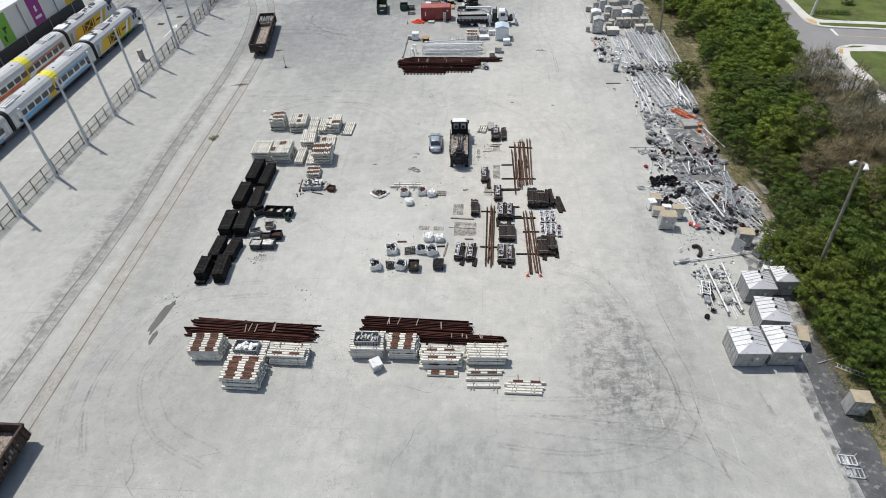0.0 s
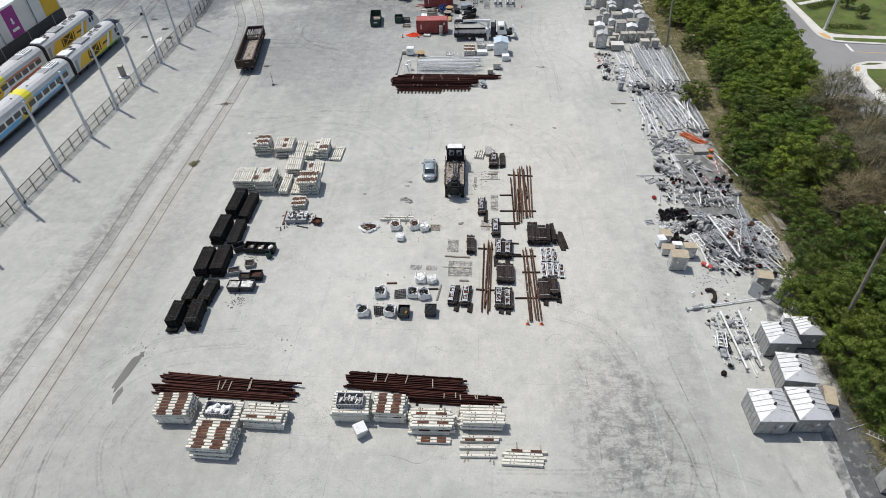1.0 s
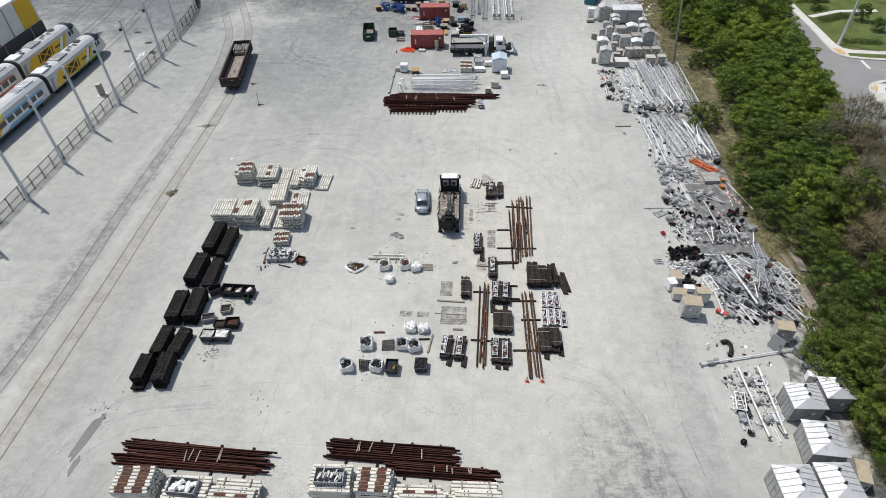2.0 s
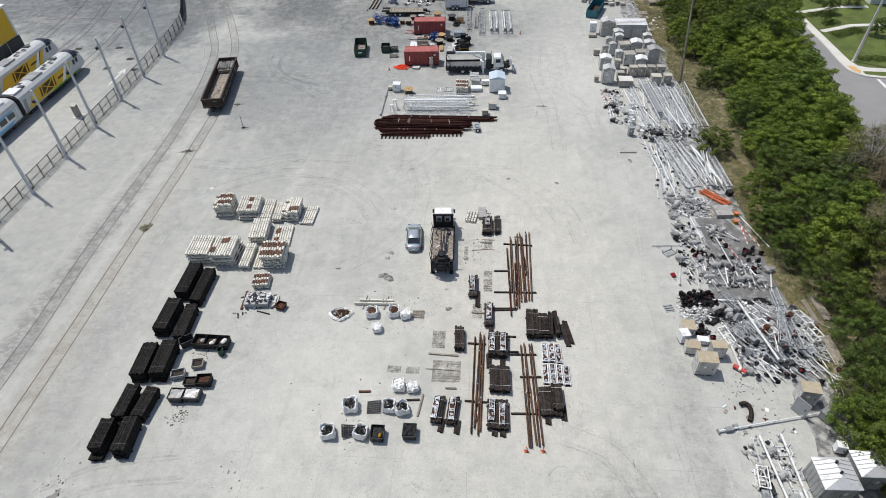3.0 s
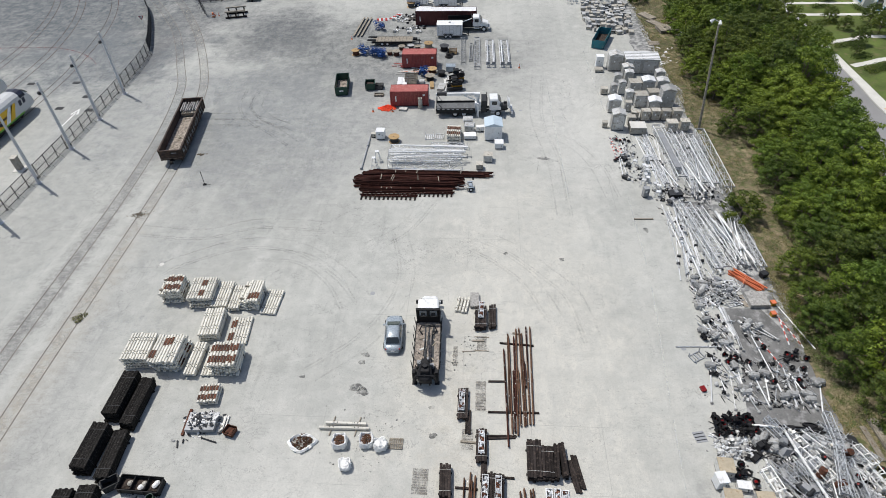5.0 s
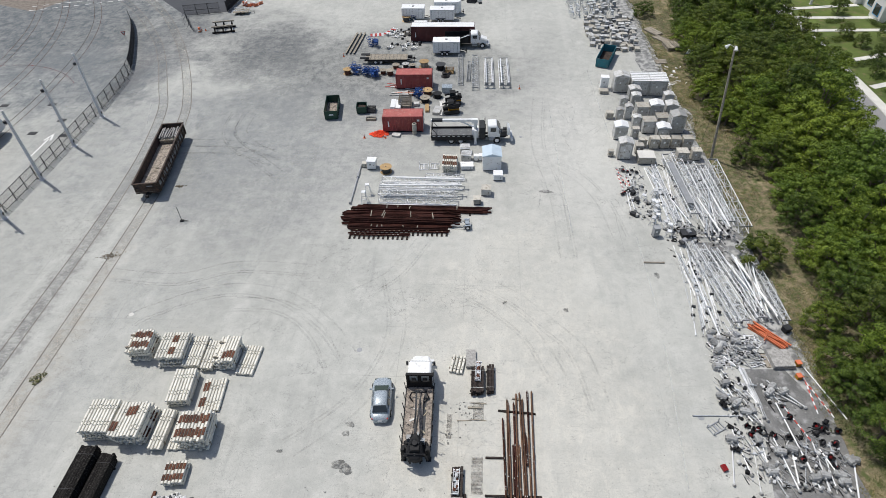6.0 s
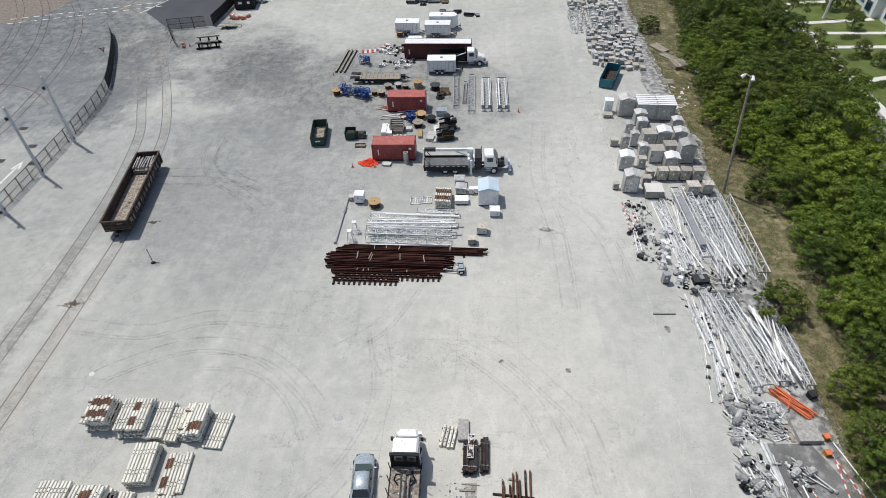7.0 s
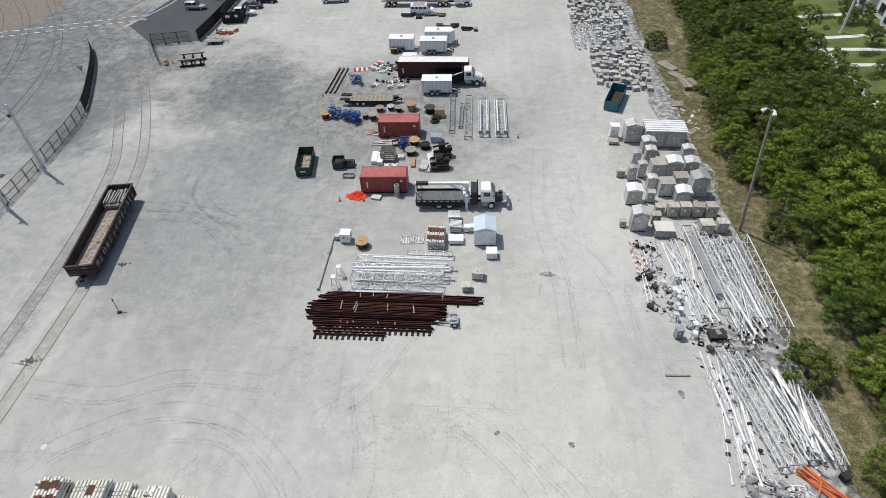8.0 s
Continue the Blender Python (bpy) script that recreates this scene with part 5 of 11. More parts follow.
for i, (kx, ky, kl, n, lay, rz) in enumerate(((0.1, 57.2, 2.7, 4, 3, 92), (-1.5, 49.2, 2.7, 4, 2, 84), (-0.2, 49.1, 2.7, 4, 2, 84), (3.9, 56.6, 2.8, 8, 3, 88), (4.0, 52.6, 2.7, 8, 3, 90), (3.8, 48.9, 2.9, 8, 2, 90),
                                              (7.35, 59.3, 3.3, 5, 4, 89), (8.42, 59.05, 2.7, 4, 4, 89), (9.15, 59.2, 2.9, 2, 4, 87), (9.72, 59.4, 2.9, 2, 4, 94), (8.5, 50.4, 2.9, 8, 2, 92), (1.3, 64.5, 3.1, 4, 2, 90), (3.0, 60.5, 3.0, 4, 2, 90), (2.8, 74.6, 2.8, 5, 3, 90), (4.0, 74.9, 3.0, 3, 2, 90))):
    timber_stack(kx, ky, rz, kl, n, lay, BROWN, M_TIMBER2, 80 + i, 0.10, group="brown timber bundles", bands=0 if n == 2 else 2)
timber_stack(9.1, 50.7, 91, 2.6, 4, 4, BROWN, M_TIMBER2, 99, 0.06, group="brown timber bundles")
for i, (kx, ky, kl, rz) in enumerate(((-1.15, 47.7, 1.3, 82), (0.25, 47.6, 1.3, 84), (3.5, 47.5, 1.2, 88), (4.2, 47.5, 1.3, 92), (8.2, 48.9, 1.4, 88), (9.6, 49.4, 1.5, 91), (1.8, 62.8, 2.3, 90), (3.2, 58.5, 1.8, 88), (3.0, 54.7, 1.6, 92), (4.3, 54.6, 1.8, 89), (10.9, 58.6, 2.9, 100), (10.5, 58.2, 2.8, 103))):
    for s, dx in ((-0.13, 0.0), (0.12, 0.08)):
        solid("loose_timber_tie", Geo().box(dx, s, 0.0, kl, 0.23, 0.18), M_TIMBER2, "dark timber railway tie lying on the ground", "railway tie", at(kx, ky, 0, rz), "loose timber ties")


def plate_rack(x, y, z, rz, L=2.2):
    """A low pale rack with a jumble of rusty and galvanised rail plates."""
    t = thing("plate_rack", "pale steel rack of jumbled rusty and galvanised rail plates", "rack", at(x, y, z, rz), "plate racks")
    r = random.Random(int(x * 31 + y * 17))
    pale = z < 0.1
    for s in (-1, 1):
        part("side_bar", Geo().box(0, s * 0.24, 0.0, L, 0.035 if not pale else 0.08, 0.2), M_GALV, t, "", at(0, 0, 0, r.uniform(-1, 1)))
    for k in range(3):
        part("cross_bar", Geo().box(-L / 2 + 0.06 + k * (L - 0.12) / 2, 0, 0.12, 0.05, 0.5, 0.1), M_GALV, t, "", at(r.uniform(-0.05, 0.05), 0, 0, r.uniform(-4, 4)))
    g = Geo()
    for k in range(58):
        px = r.uniform(-L / 2 + 0.12, L / 2 - 0.12)
        rusty = abs(math.sin(px * 4.2 + 0.6)) > 0.62
        mi = (0 if r.random() < 0.62 else 1) if rusty else (2 if r.random() < 0.12 else 1)
        g.box(0, 0, 0, r.uniform(0.14, 0.3), r.uniform(0.08, 0.18), 0.04, mi, m=pose(px, r.uniform(-0.15, 0.15), r.uniform(0.05, 0.2), r.uniform(-14, 14), r.uniform(-14, 14), r.choice((0, 90)) + r.uniform(-9, 9)))
    tagged(part("plate_filling", g, [M_RUST, M_GALVDULL, M_DARK], t, "rusty and galvanised rail plates"), kind="stuff")
    part("base_board", Geo().box(0, 0, -0.02, L + 0.1, 0.5, 0.03), M_TIMBER2, t)


for px, py, pz, rz in ((-1.75, 49.2, 0.49, 84), (-0.25, 49.1, 0.49, 86), (3.3, 56.6, 0.675, 88), (4.35, 56.6, 0.675, 88), (3.25, 49.2, 0.49, 87), (4.15, 48.8, 0.49, 89), (8.4, 56.0, 0.03, 90), (9.05, 56.0, 0.03, 89), (9.7, 55.9, 0.03, 91),
                       (8.3, 53.5, 0.03, 90), (8.98, 53.5, 0.03, 90), (9.6, 53.5, 0.03, 90), (10.25, 53.4, 0.03, 90), (1.2, 64.7, 0.49, 89), (3.0, 60.7, 0.49, 88), (2.85, 75.4, 0.675, 88)):
    plate_rack(px, py, pz, rz)

# ---------------------------------------------------------------- rails
def rail_mesh(L, m=M_RAIL):
    prof = [(-0.075, 0), (0.075, 0), (0.075, 0.02), (0.012, 0.04), (0.012, 0.13), (0.036, 0.14), (0.036, 0.18), (-0.036, 0.18), (-0.036, 0.14), (-0.012, 0.13), (-0.012, 0.04), (-0.075, 0.02)]
    return Geo().loft([[(-L / 2, x, z) for x, z in prof], [(L / 2, x, z) for x, z in prof]]).mesh("rail", [m])


def rail_pile(x, y, rz, L, width, layers, label, seed, pitch=0.19, ragged=0.5, skew=1.2):
    t = thing("rail_pile", label, "rail pile", at(x, y, 0, rz), "rail piles")
    rnd = random.Random(seed)
    me = rail_mesh(L)
    for k in (-0.35, -0.1, 0.15, 0.38):
        part("bearer", Geo().box(k * L, 0, 0, 0.2, width + 0.4, 0.12), M_TIMBER, t)
    for k in range(layers):
        n = int((width - 0.22 * k) / pitch)
        for j in range(n):
            part("rail", me, None, t, m=at(rnd.uniform(-ragged, ragged), (j - (n - 1) / 2) * pitch + rnd.uniform(-0.02, 0.02), 0.12 + 0.19 * k, rnd.uniform(-skew, skew)))
    for k in range(5):
        part("batten", Geo().box(0, 0, 0, 0.1, width * 0.45, 0.05), M_OLDWOOD, t, "", at(rnd.uniform(-0.3, 0.3) * L, rnd.uniform(-0.1, 0.1) * width, 0.12 + 0.19 * layers + 0.03, rnd.uniform(-14, 14)))


rail_pile(-22.1, 36.75, -2.4, 12.4, 2.3, 3, "long pile of dark rusty rails on timbers", 1, ragged=0.9)
rail_pile(-5.5, 37.85, -2.2, 10.6, 2.0, 3, "long pile of dark rusty rails on timbers", 2, ragged=0.5)
rail_pile(-1.2, 36.4, -2.0, 8.6, 1.2, 3, "pile of dark rusty rails beside concrete ties", 3, ragged=0.7)
rail_pile(-7.0, 98.15, -0.6, 13.6, 2.5, 4, "large pile of dark rusty rails on timbers", 4, ragged=0.7)
rail_pile(-4.7, 100.2, -0.8, 16.4, 1.3, 2, "long row of dark rusty rails on the ground", 5, ragged=0.8, skew=0.4)
rail_pile(-7.1, 96.45, 0.0, 12.2, 0.75, 2, "low row of dark rusty rails beside the pile", 7, ragged=0.3, skew=0.5)


def track_panel(x, y, L, seed):
    t = thing("track_panel", "rusty track panel with short brown sleepers", "track panel", at(x, y, 0), "track panels")
    r = random.Random(seed)
    part("rail", rail_mesh(L), None, t, m=at(0, 0.2, 0.12))
    part("rail", rail_mesh(L * 0.96), None, t, m=at(0.1, -0.12, 0.12))
    for k in range(int(L / 0.58)):
        part("sleeper", Geo().box(-L / 2 + 0.3 + 0.58 * k, -0.2, 0, 0.22, 0.95 + r.uniform(-0.1, 0.1), 0.12), M_TIMBER2, t)
        if r.random() < 0.6:
            part("tie_pad", Geo().box(-L / 2 + 0.32 + 0.58 * k, 0.05 + r.uniform(-0.1, 0.2), 0.12, 0.2, 0.24, 0.03), M_TAN if r.random() < 0.7 else M_TIE, t, "pale pad")


track_panel(-6.95, 95.95, 12.3, 1)
track_panel(-9.35, 95.2, 7.6, 2)


def loose_rails(x, y, rz, L, n, spread, seed, label, bearers):
    rnd = random.Random(seed)
    t = thing("spaced_rails", label, "rail row", at(x, y, 0, rz), "spaced rails")
    mes = [rail_mesh(L * k, M_RAIL2) for k in (1.0, 0.9, 0.72)]
    for k in bearers:
        part("bearer", Geo().box(k * L, rnd.uniform(-0.2, 0.5), 0, 0.16, spread + 1.2 + rnd.uniform(-0.4, 0.6), 0.14), M_TIMBER2, t)
    for j in range(n):
        i = rnd.choice((0, 0, 1, 2)) if n > 6 else 0
        part("rail", mes[i], None, t, "rusty orange-brown rail", at(rnd.uniform(-0.5, 0.5) * (1 + i), (j - (n - 1) / 2) * spread / max(1, n - 1) + rnd.uniform(-0.06, 0.06), 0.14, rnd.uniform(-1.4, 1.4), rnd.uniform(-4, 4)))
    for k in range(4):
        part("joint_bar", Geo().box(rnd.uniform(-0.4, 0.4) * L, rnd.uniform(-0.5, 0.5) * spread, 0.2, 0.7, 0.12, 0.14), M_RUST, t)
    g = Geo()
    for k in range(n * 2):
        g.box(rnd.uniform(-0.45, 0.45) * L, rnd.uniform(-0.5, 0.5) * spread, 0.3, 0.12, 0.05, 0.04)
    tagged(part("clips", g, M_GALV, t, "pale steel clips"), kind="stuff")


loose_rails(2.0, 52.6, 88, 10.6, 4, 0.75, 1, "row of rusty rails resting on timbers", (-0.22, 0.4))
loose_rails(6.8, 51.4, 92, 10.8, 5, 1.1, 2, "row of rusty rails with red-painted ends", (-0.2, 0.16, 0.4))


def rail_fan(rails, bearers, label):
    """Rails of several lengths, each from its far to its near end, on loose timbers."""
    t = thing("spaced_rails", label, "rail row", at(6.4, 67.5, 0), "spaced rails")
    r = random.Random(3)
    def lay(a, b):
        return math.dist(a, b), at((a[0] + b[0]) / 2 - 6.4, (a[1] + b[1]) / 2 - 67.5, 0, math.degrees(math.atan2(b[1] - a[1], b[0] - a[0])))
    for x0, y0, x1, y1 in bearers:
        L, m = lay((x0, y0), (x1, y1))
        part("bearer", Geo().box(0, 0, 0, L, 0.17, 0.14, top=(0.99, 0.9)), M_TIMBER2 if L > 1.2 else M_OLDWOOD, t, "", m)
    g = Geo()
    for i, (x0, y0, x1, y1) in enumerate(rails):
        L, m = lay((x0, y0 - 0.25), (x1, y1 - 0.25))
        rail = part("rail", rail_mesh(L, M_RAIL2 if i % 3 else M_RAIL), None, t, "rusty brown rail", m @ at(0, 0, 0.14))
        if i % 2 == 0:
            part("joint_bar", Geo().box(r.uniform(-0.4, 0.1) * L, 0.05, 0.04, 0.75, 0.05, 0.1).box(r.uniform(-0.1, 0.4) * L, -0.05, 0.04, 0.6, 0.05, 0.1), M_RUST, rail, "bright rusty joint bar")
        for k in range(3):
            u = r.random()
            g.box(x0 + (x1 - x0) * u - 6.4, y0 - 0.25 + (y1 - y0) * u - 67.5, 0.325, 0.06, 0.09, 0.015)
    tagged(part("clips", g, M_ALU, t, "pale steel clips"), kind="stuff")


FAN_LEFT = [(5.07, 71.1, 5.3, 60.8), (5.5, 73.1, 5.47, 64.3), (5.58, 72.7, 5.66, 61.8), (6.08, 72.7, 6.07, 63.9), (6.34, 73.7, 6.14, 61.9), (5.13, 69.5, 5.27, 63.4), (5.92, 68.6, 5.9, 62.2)]
FAN_RIGHT = [(6.64, 73.8, 6.76, 62.8), (6.86, 73.1, 6.92, 62.9), (7.35, 74.0, 7.3, 69.6), (7.75, 74.0, 7.51, 63.0), (7.3, 70.1, 7.22, 63.0), (7.02, 69.6, 7.05, 66.8), (6.42, 68.6, 6.41, 62.8)]
rail_fan(FAN_LEFT + FAN_RIGHT, [(4.69, 71.7, 8.03, 71.5), (3.58, 67.15, 5.27, 67.2), (3.54, 63.9, 8.09, 64.0), (3.41, 61.3, 5.91, 61.5), (5.99, 73.0, 6.96, 72.9)], "spread row of rusty rails on timbers")
# ---------------------------------------------------------------- vehicles
def wheel(parent, x, y, r=0.36, w=0.22, rim=M_GALV):
    s = 1 if x > 0 else -1
    t = part("wheel", Geo().tube((x - w / 2, y, r), (x + w / 2, y, r), r, 16), M_RUBBER, parent, "black tyre")
    part("rim", Geo().tube((x + s * (w / 2 - 0.01), y, r), (x + s * (w / 2 + 0.015), y, r), r * 0.58, 12).tube((x + s * (w / 2), y, r), (x + s * (w / 2 + 0.05), y, r), r * 0.2, 8), rim, t)
    return t


def body_ring(y, hw, z0, z1, shoulder=0.1):
    return [(-hw + 0.05, y, z0), (hw - 0.05, y, z0), (hw, y, z0 + 0.15), (hw, y, z1 - shoulder), (hw - shoulder, y, z1), (-hw + shoulder, y, z1), (-hw, y, z1 - shoulder), (-hw, y, z0 + 0.15)]


def saloon(x, y, rz, paint, label, suv=False):
    """A car that points along its own +y."""
    t = thing("car", label, "car", at(x, y, 0, rz))
    W = 0.91
    zs = 0.95 if suv else 0.82
    def hoop(yy, hw, z0, z1, p=3.2):
        zc, hz = (z0 + z1) / 2, (z1 - z0) / 2
        out = []
        for i in range(20):
            a = 2 * math.pi * (i + 0.5) / 20
            c, s = math.cos(a), math.sin(a)
            out.append((hw * math.copysign(abs(c) ** (2 / p), c), yy, zc + hz * math.copysign(abs(s) ** (2 / p), s)))
        return out
    rings = [hoop(yy, W * kw, z0, zs + dz) for yy, kw, z0, dz in (
        (-2.30, 0.40, 0.46, -0.20), (-2.27, 0.62, 0.38, -0.12), (-2.19, 0.77, 0.31, -0.04), (-2.04, 0.87, 0.26, 0.03), (-1.8, 0.94, 0.23, 0.08), (-1.4, 0.985, 0.21, 0.11), (-0.5, 1.0, 0.20, 0.11), (0.8, 1.0, 0.20, 0.08),
        (1.3, 0.98, 0.21, 0.02), (1.7, 0.94, 0.23, -0.05), (1.98, 0.86, 0.26, -0.12), (2.16, 0.75, 0.31, -0.19), (2.26, 0.60, 0.37, -0.26), (2.30, 0.36, 0.43, -0.32))]
    part("body", Geo().loft(rings), paint, t, smooth=True)
    top = 1.72 if suv else 1.45
    b = -2.2 if suv else -1.82
    cab = [hoop(b, W * 0.70, zs - 0.3, zs + 0.11, 3), hoop(b + 0.12 if suv else b + 0.4, W * 0.77, zs - 0.3, top - 0.22 if not suv else top - 0.1, 3), hoop(b + 0.3 if suv else b + 0.8, W * 0.75, zs - 0.3, top - 0.03, 3), hoop(-0.5, W * 0.75, zs - 0.3, top, 3), hoop(0.0, W * 0.75, zs - 0.3, top - 0.015, 3),
           hoop(0.35, W * 0.76, zs - 0.3, top - 0.10, 3), hoop(0.8, W * 0.78, zs - 0.3, zs + 0.28, 3), hoop(1.2, W * 0.74, zs - 0.3, zs + 0.06, 3)]
    part("roof", Geo().loft(cab), paint, t, smooth=True)
    r0, r1 = b + (0.05 if suv else 0.10), b + (0.14 if suv else 0.60)
    part("rear_window", Geo().add([(-W * 0.74, r0, zs + 0.18), (W * 0.74, r0, zs + 0.18), (W * 0.62, r1, top - 0.09), (-W * 0.62, r1, top - 0.09), (-W * 0.74, r0 - 0.02, zs + 0.20), (W * 0.74, r0 - 0.02, zs + 0.20), (W * 0.62, r1 - 0.03, top - 0.05), (-W * 0.62, r1 - 0.03, top - 0.05)],
         [(4, 5, 6, 7), (0, 4, 7, 3), (1, 2, 6, 5), (2, 3, 7, 6), (0, 1, 5, 4)]), M_GLASS, t)
    part("windscreen", Geo().add([(-W * 0.74, 1.06, zs + 0.17), (W * 0.74, 1.06, zs + 0.17), (W * 0.64, 0.34, top - 0.1), (-W * 0.64, 0.34, top - 0.1), (-W * 0.74, 1.09, zs + 0.2), (W * 0.74, 1.09, zs + 0.2), (W * 0.64, 0.36, top - 0.05), (-W * 0.64, 0.36, top - 0.05)],
         [(7, 6, 5, 4), (3, 7, 4, 0), (5, 6, 2, 1), (6, 7, 3, 2), (4, 5, 1, 0)]), M_GLASS2, t)
    for s in (-1, 1):
        for y0, y1 in ((-1.15 if not suv else -1.9, -0.35), (-0.27, 0.62)):
            part("side_window", Geo().add([(s * W * 0.885, y0, zs + 0.14), (s * W * 0.885, y1, zs + 0.14), (s * W * 0.765, y1 - 0.12, top - 0.12), (s * W * 0.765, y0 + 0.12, top - 0.12),
                 (s * W * 0.905, y0, zs + 0.14), (s * W * 0.905, y1, zs + 0.14), (s * W * 0.785, y1 - 0.12, top - 0.12), (s * W * 0.785, y0 + 0.12, top - 0.12)],
                 [(4, 5, 6, 7), (0, 1, 5, 4), (1, 2, 6, 5), (2, 3, 7, 6), (3, 0, 4, 7)]), M_GLASS, t)
        part("mirror", Geo().box(s * (W + 0.09), 0.75, zs + 0.06, 0.2, 0.12, 0.14), paint, t)
        part("tail_light", Geo().box(s * 0.6, -2.13, zs - 0.2, 0.28, 0.16, 0.12, top=(0.9, 0.8)), M_TAILRED, t, "red tail light")
        part("headlight", Geo().box(s * 0.58, 2.04, zs - 0.3, 0.3, 0.16, 0.12), M_GLASS2, t)
        for wy in (-1.42, 1.42):
            wheel(t, s * (W - 0.08), wy, 0.33, 0.22)
    part("bumper", Geo().box(0, -2.25, 0.30, 1.2, 0.14, 0.2, top=(0.9, 0.9)), paint, t)
    part("number_plate", Geo().box(0, -2.315, 0.52, 0.36, 0.03, 0.12), M_WHITE, t, "plain white plate")
    return t


M_TAILRED = mat("red_lamp_plastic", (0.35, 0.02, 0.02), 0.3, var=0.05, bump=0)
M_CARWHITE = mat("white_car_paint", (0.74, 0.75, 0.76), 0.25, var=0.03, bump=0)
M_CARDARK = mat("dark_car_paint", (0.06, 0.065, 0.075), 0.25, 0.2, var=0.04, bump=0)
M_CARSILVER = mat("silver_car_paint", (0.42, 0.44, 0.46), 0.3, 0.4, var=0.03, bump=0)
M_PLUM = mat("plum_car_paint", (0.06, 0.02, 0.05), 0.25, 0.2, var=0.04, bump=0)
saloon(-5.86, 72.2, 4, M_CARBLUE, "silver saloon car parked beside the flatbed truck")
saloon(-59.6, 184.6, -90, M_CARSILVER, "silver people carrier in the car park", True)
saloon(-47.3, 181.0, -88, M_CARWHITE, "white hatchback parked by the screened fence", True)
saloon(-47.0, 185.2, -92, M_CARDARK, "dark saloon parked by the screened fence")
saloon(-44.8, 188.6, -90, M_PLUM, "plum saloon parked by the screened fence")
saloon(-55.5, 191.0, -80, M_CARDARK, "dark car in the car park", True)


def van(x, y, rz, label):
    t = thing("van", label, "van", at(x, y, 0, rz))
    part("body", Geo().loft([body_ring(-2.4, 0.92, 0.35, 1.1), body_ring(-2.35, 0.97, 0.3, 1.95, 0.2), body_ring(1.0, 0.97, 0.3, 1.95, 0.2), body_ring(1.7, 0.95, 0.3, 1.2, 0.1), body_ring(2.4, 0.88, 0.35, 0.95, 0.1)]), M_CARWHITE, t)
    for s in (-1, 1):
        for k in range(4):
            part("side_window", Geo().box(s * 0.965, -1.9 + 0.85 * k, 1.2, 0.04, 0.7, 0.5), M_GLASS, t)
        for wy in (-1.5, 1.6):
            wheel(t, s * 0.88, wy, 0.35)
    part("windscreen", Geo().add([(-0.85, 1.72, 1.22), (0.85, 1.72, 1.22), (0.78, 1.08, 1.88), (-0.78, 1.08, 1.88)], [(0, 1, 2, 3)]), M_GLASS2, t)
    part("roof_rack", Geo().box(0, -0.6, 1.96, 1.5, 2.4, 0.06), M_GREY, t)


van(-9.4, 181.6, -90, "white passenger van with side windows")


def pickup(x, y, rz, label):
    t = thing("pickup_truck", label, "pickup", at(x, y, 0, rz))
    part("body", Geo().loft([body_ring(-2.8, 0.95, 0.5, 1.15), body_ring(0.9, 0.98, 0.45, 1.2), body_ring(2.0, 0.97, 0.45, 1.15), body_ring(2.8, 0.9, 0.5, 1.0)]), M_CARWHITE, t)
    part("cab", Geo().loft([body_ring(-0.6, 0.86, 1.15, 1.9, 0.15), body_ring(0.6, 0.86, 1.15, 1.9, 0.15), body_ring(1.2, 0.9, 1.15, 1.25, 0.03)]), M_CARWHITE, t)
    part("windscreen", Geo().add([(-0.8, 1.2, 1.28), (0.8, 1.2, 1.28), (0.72, 0.66, 1.84), (-0.72, 0.66, 1.84)], [(0, 1, 2, 3)]), M_GLASS, t)
    part("load_bed", Geo().box(0, -1.75, 1.16, 1.6, 1.9, 0.02), M_DARK, t)
    for s in (-1, 1):
        part("side_window", Geo().box(s * 0.875, 0.0, 1.3, 0.05, 1.0, 0.45), M_GLASS, t)
        for wy in (-1.8, 1.8):
            wheel(t, s * 0.88, wy, 0.4, 0.26)


pickup(-29.5, 188.6, -80, "white pickup truck parked on the yard")


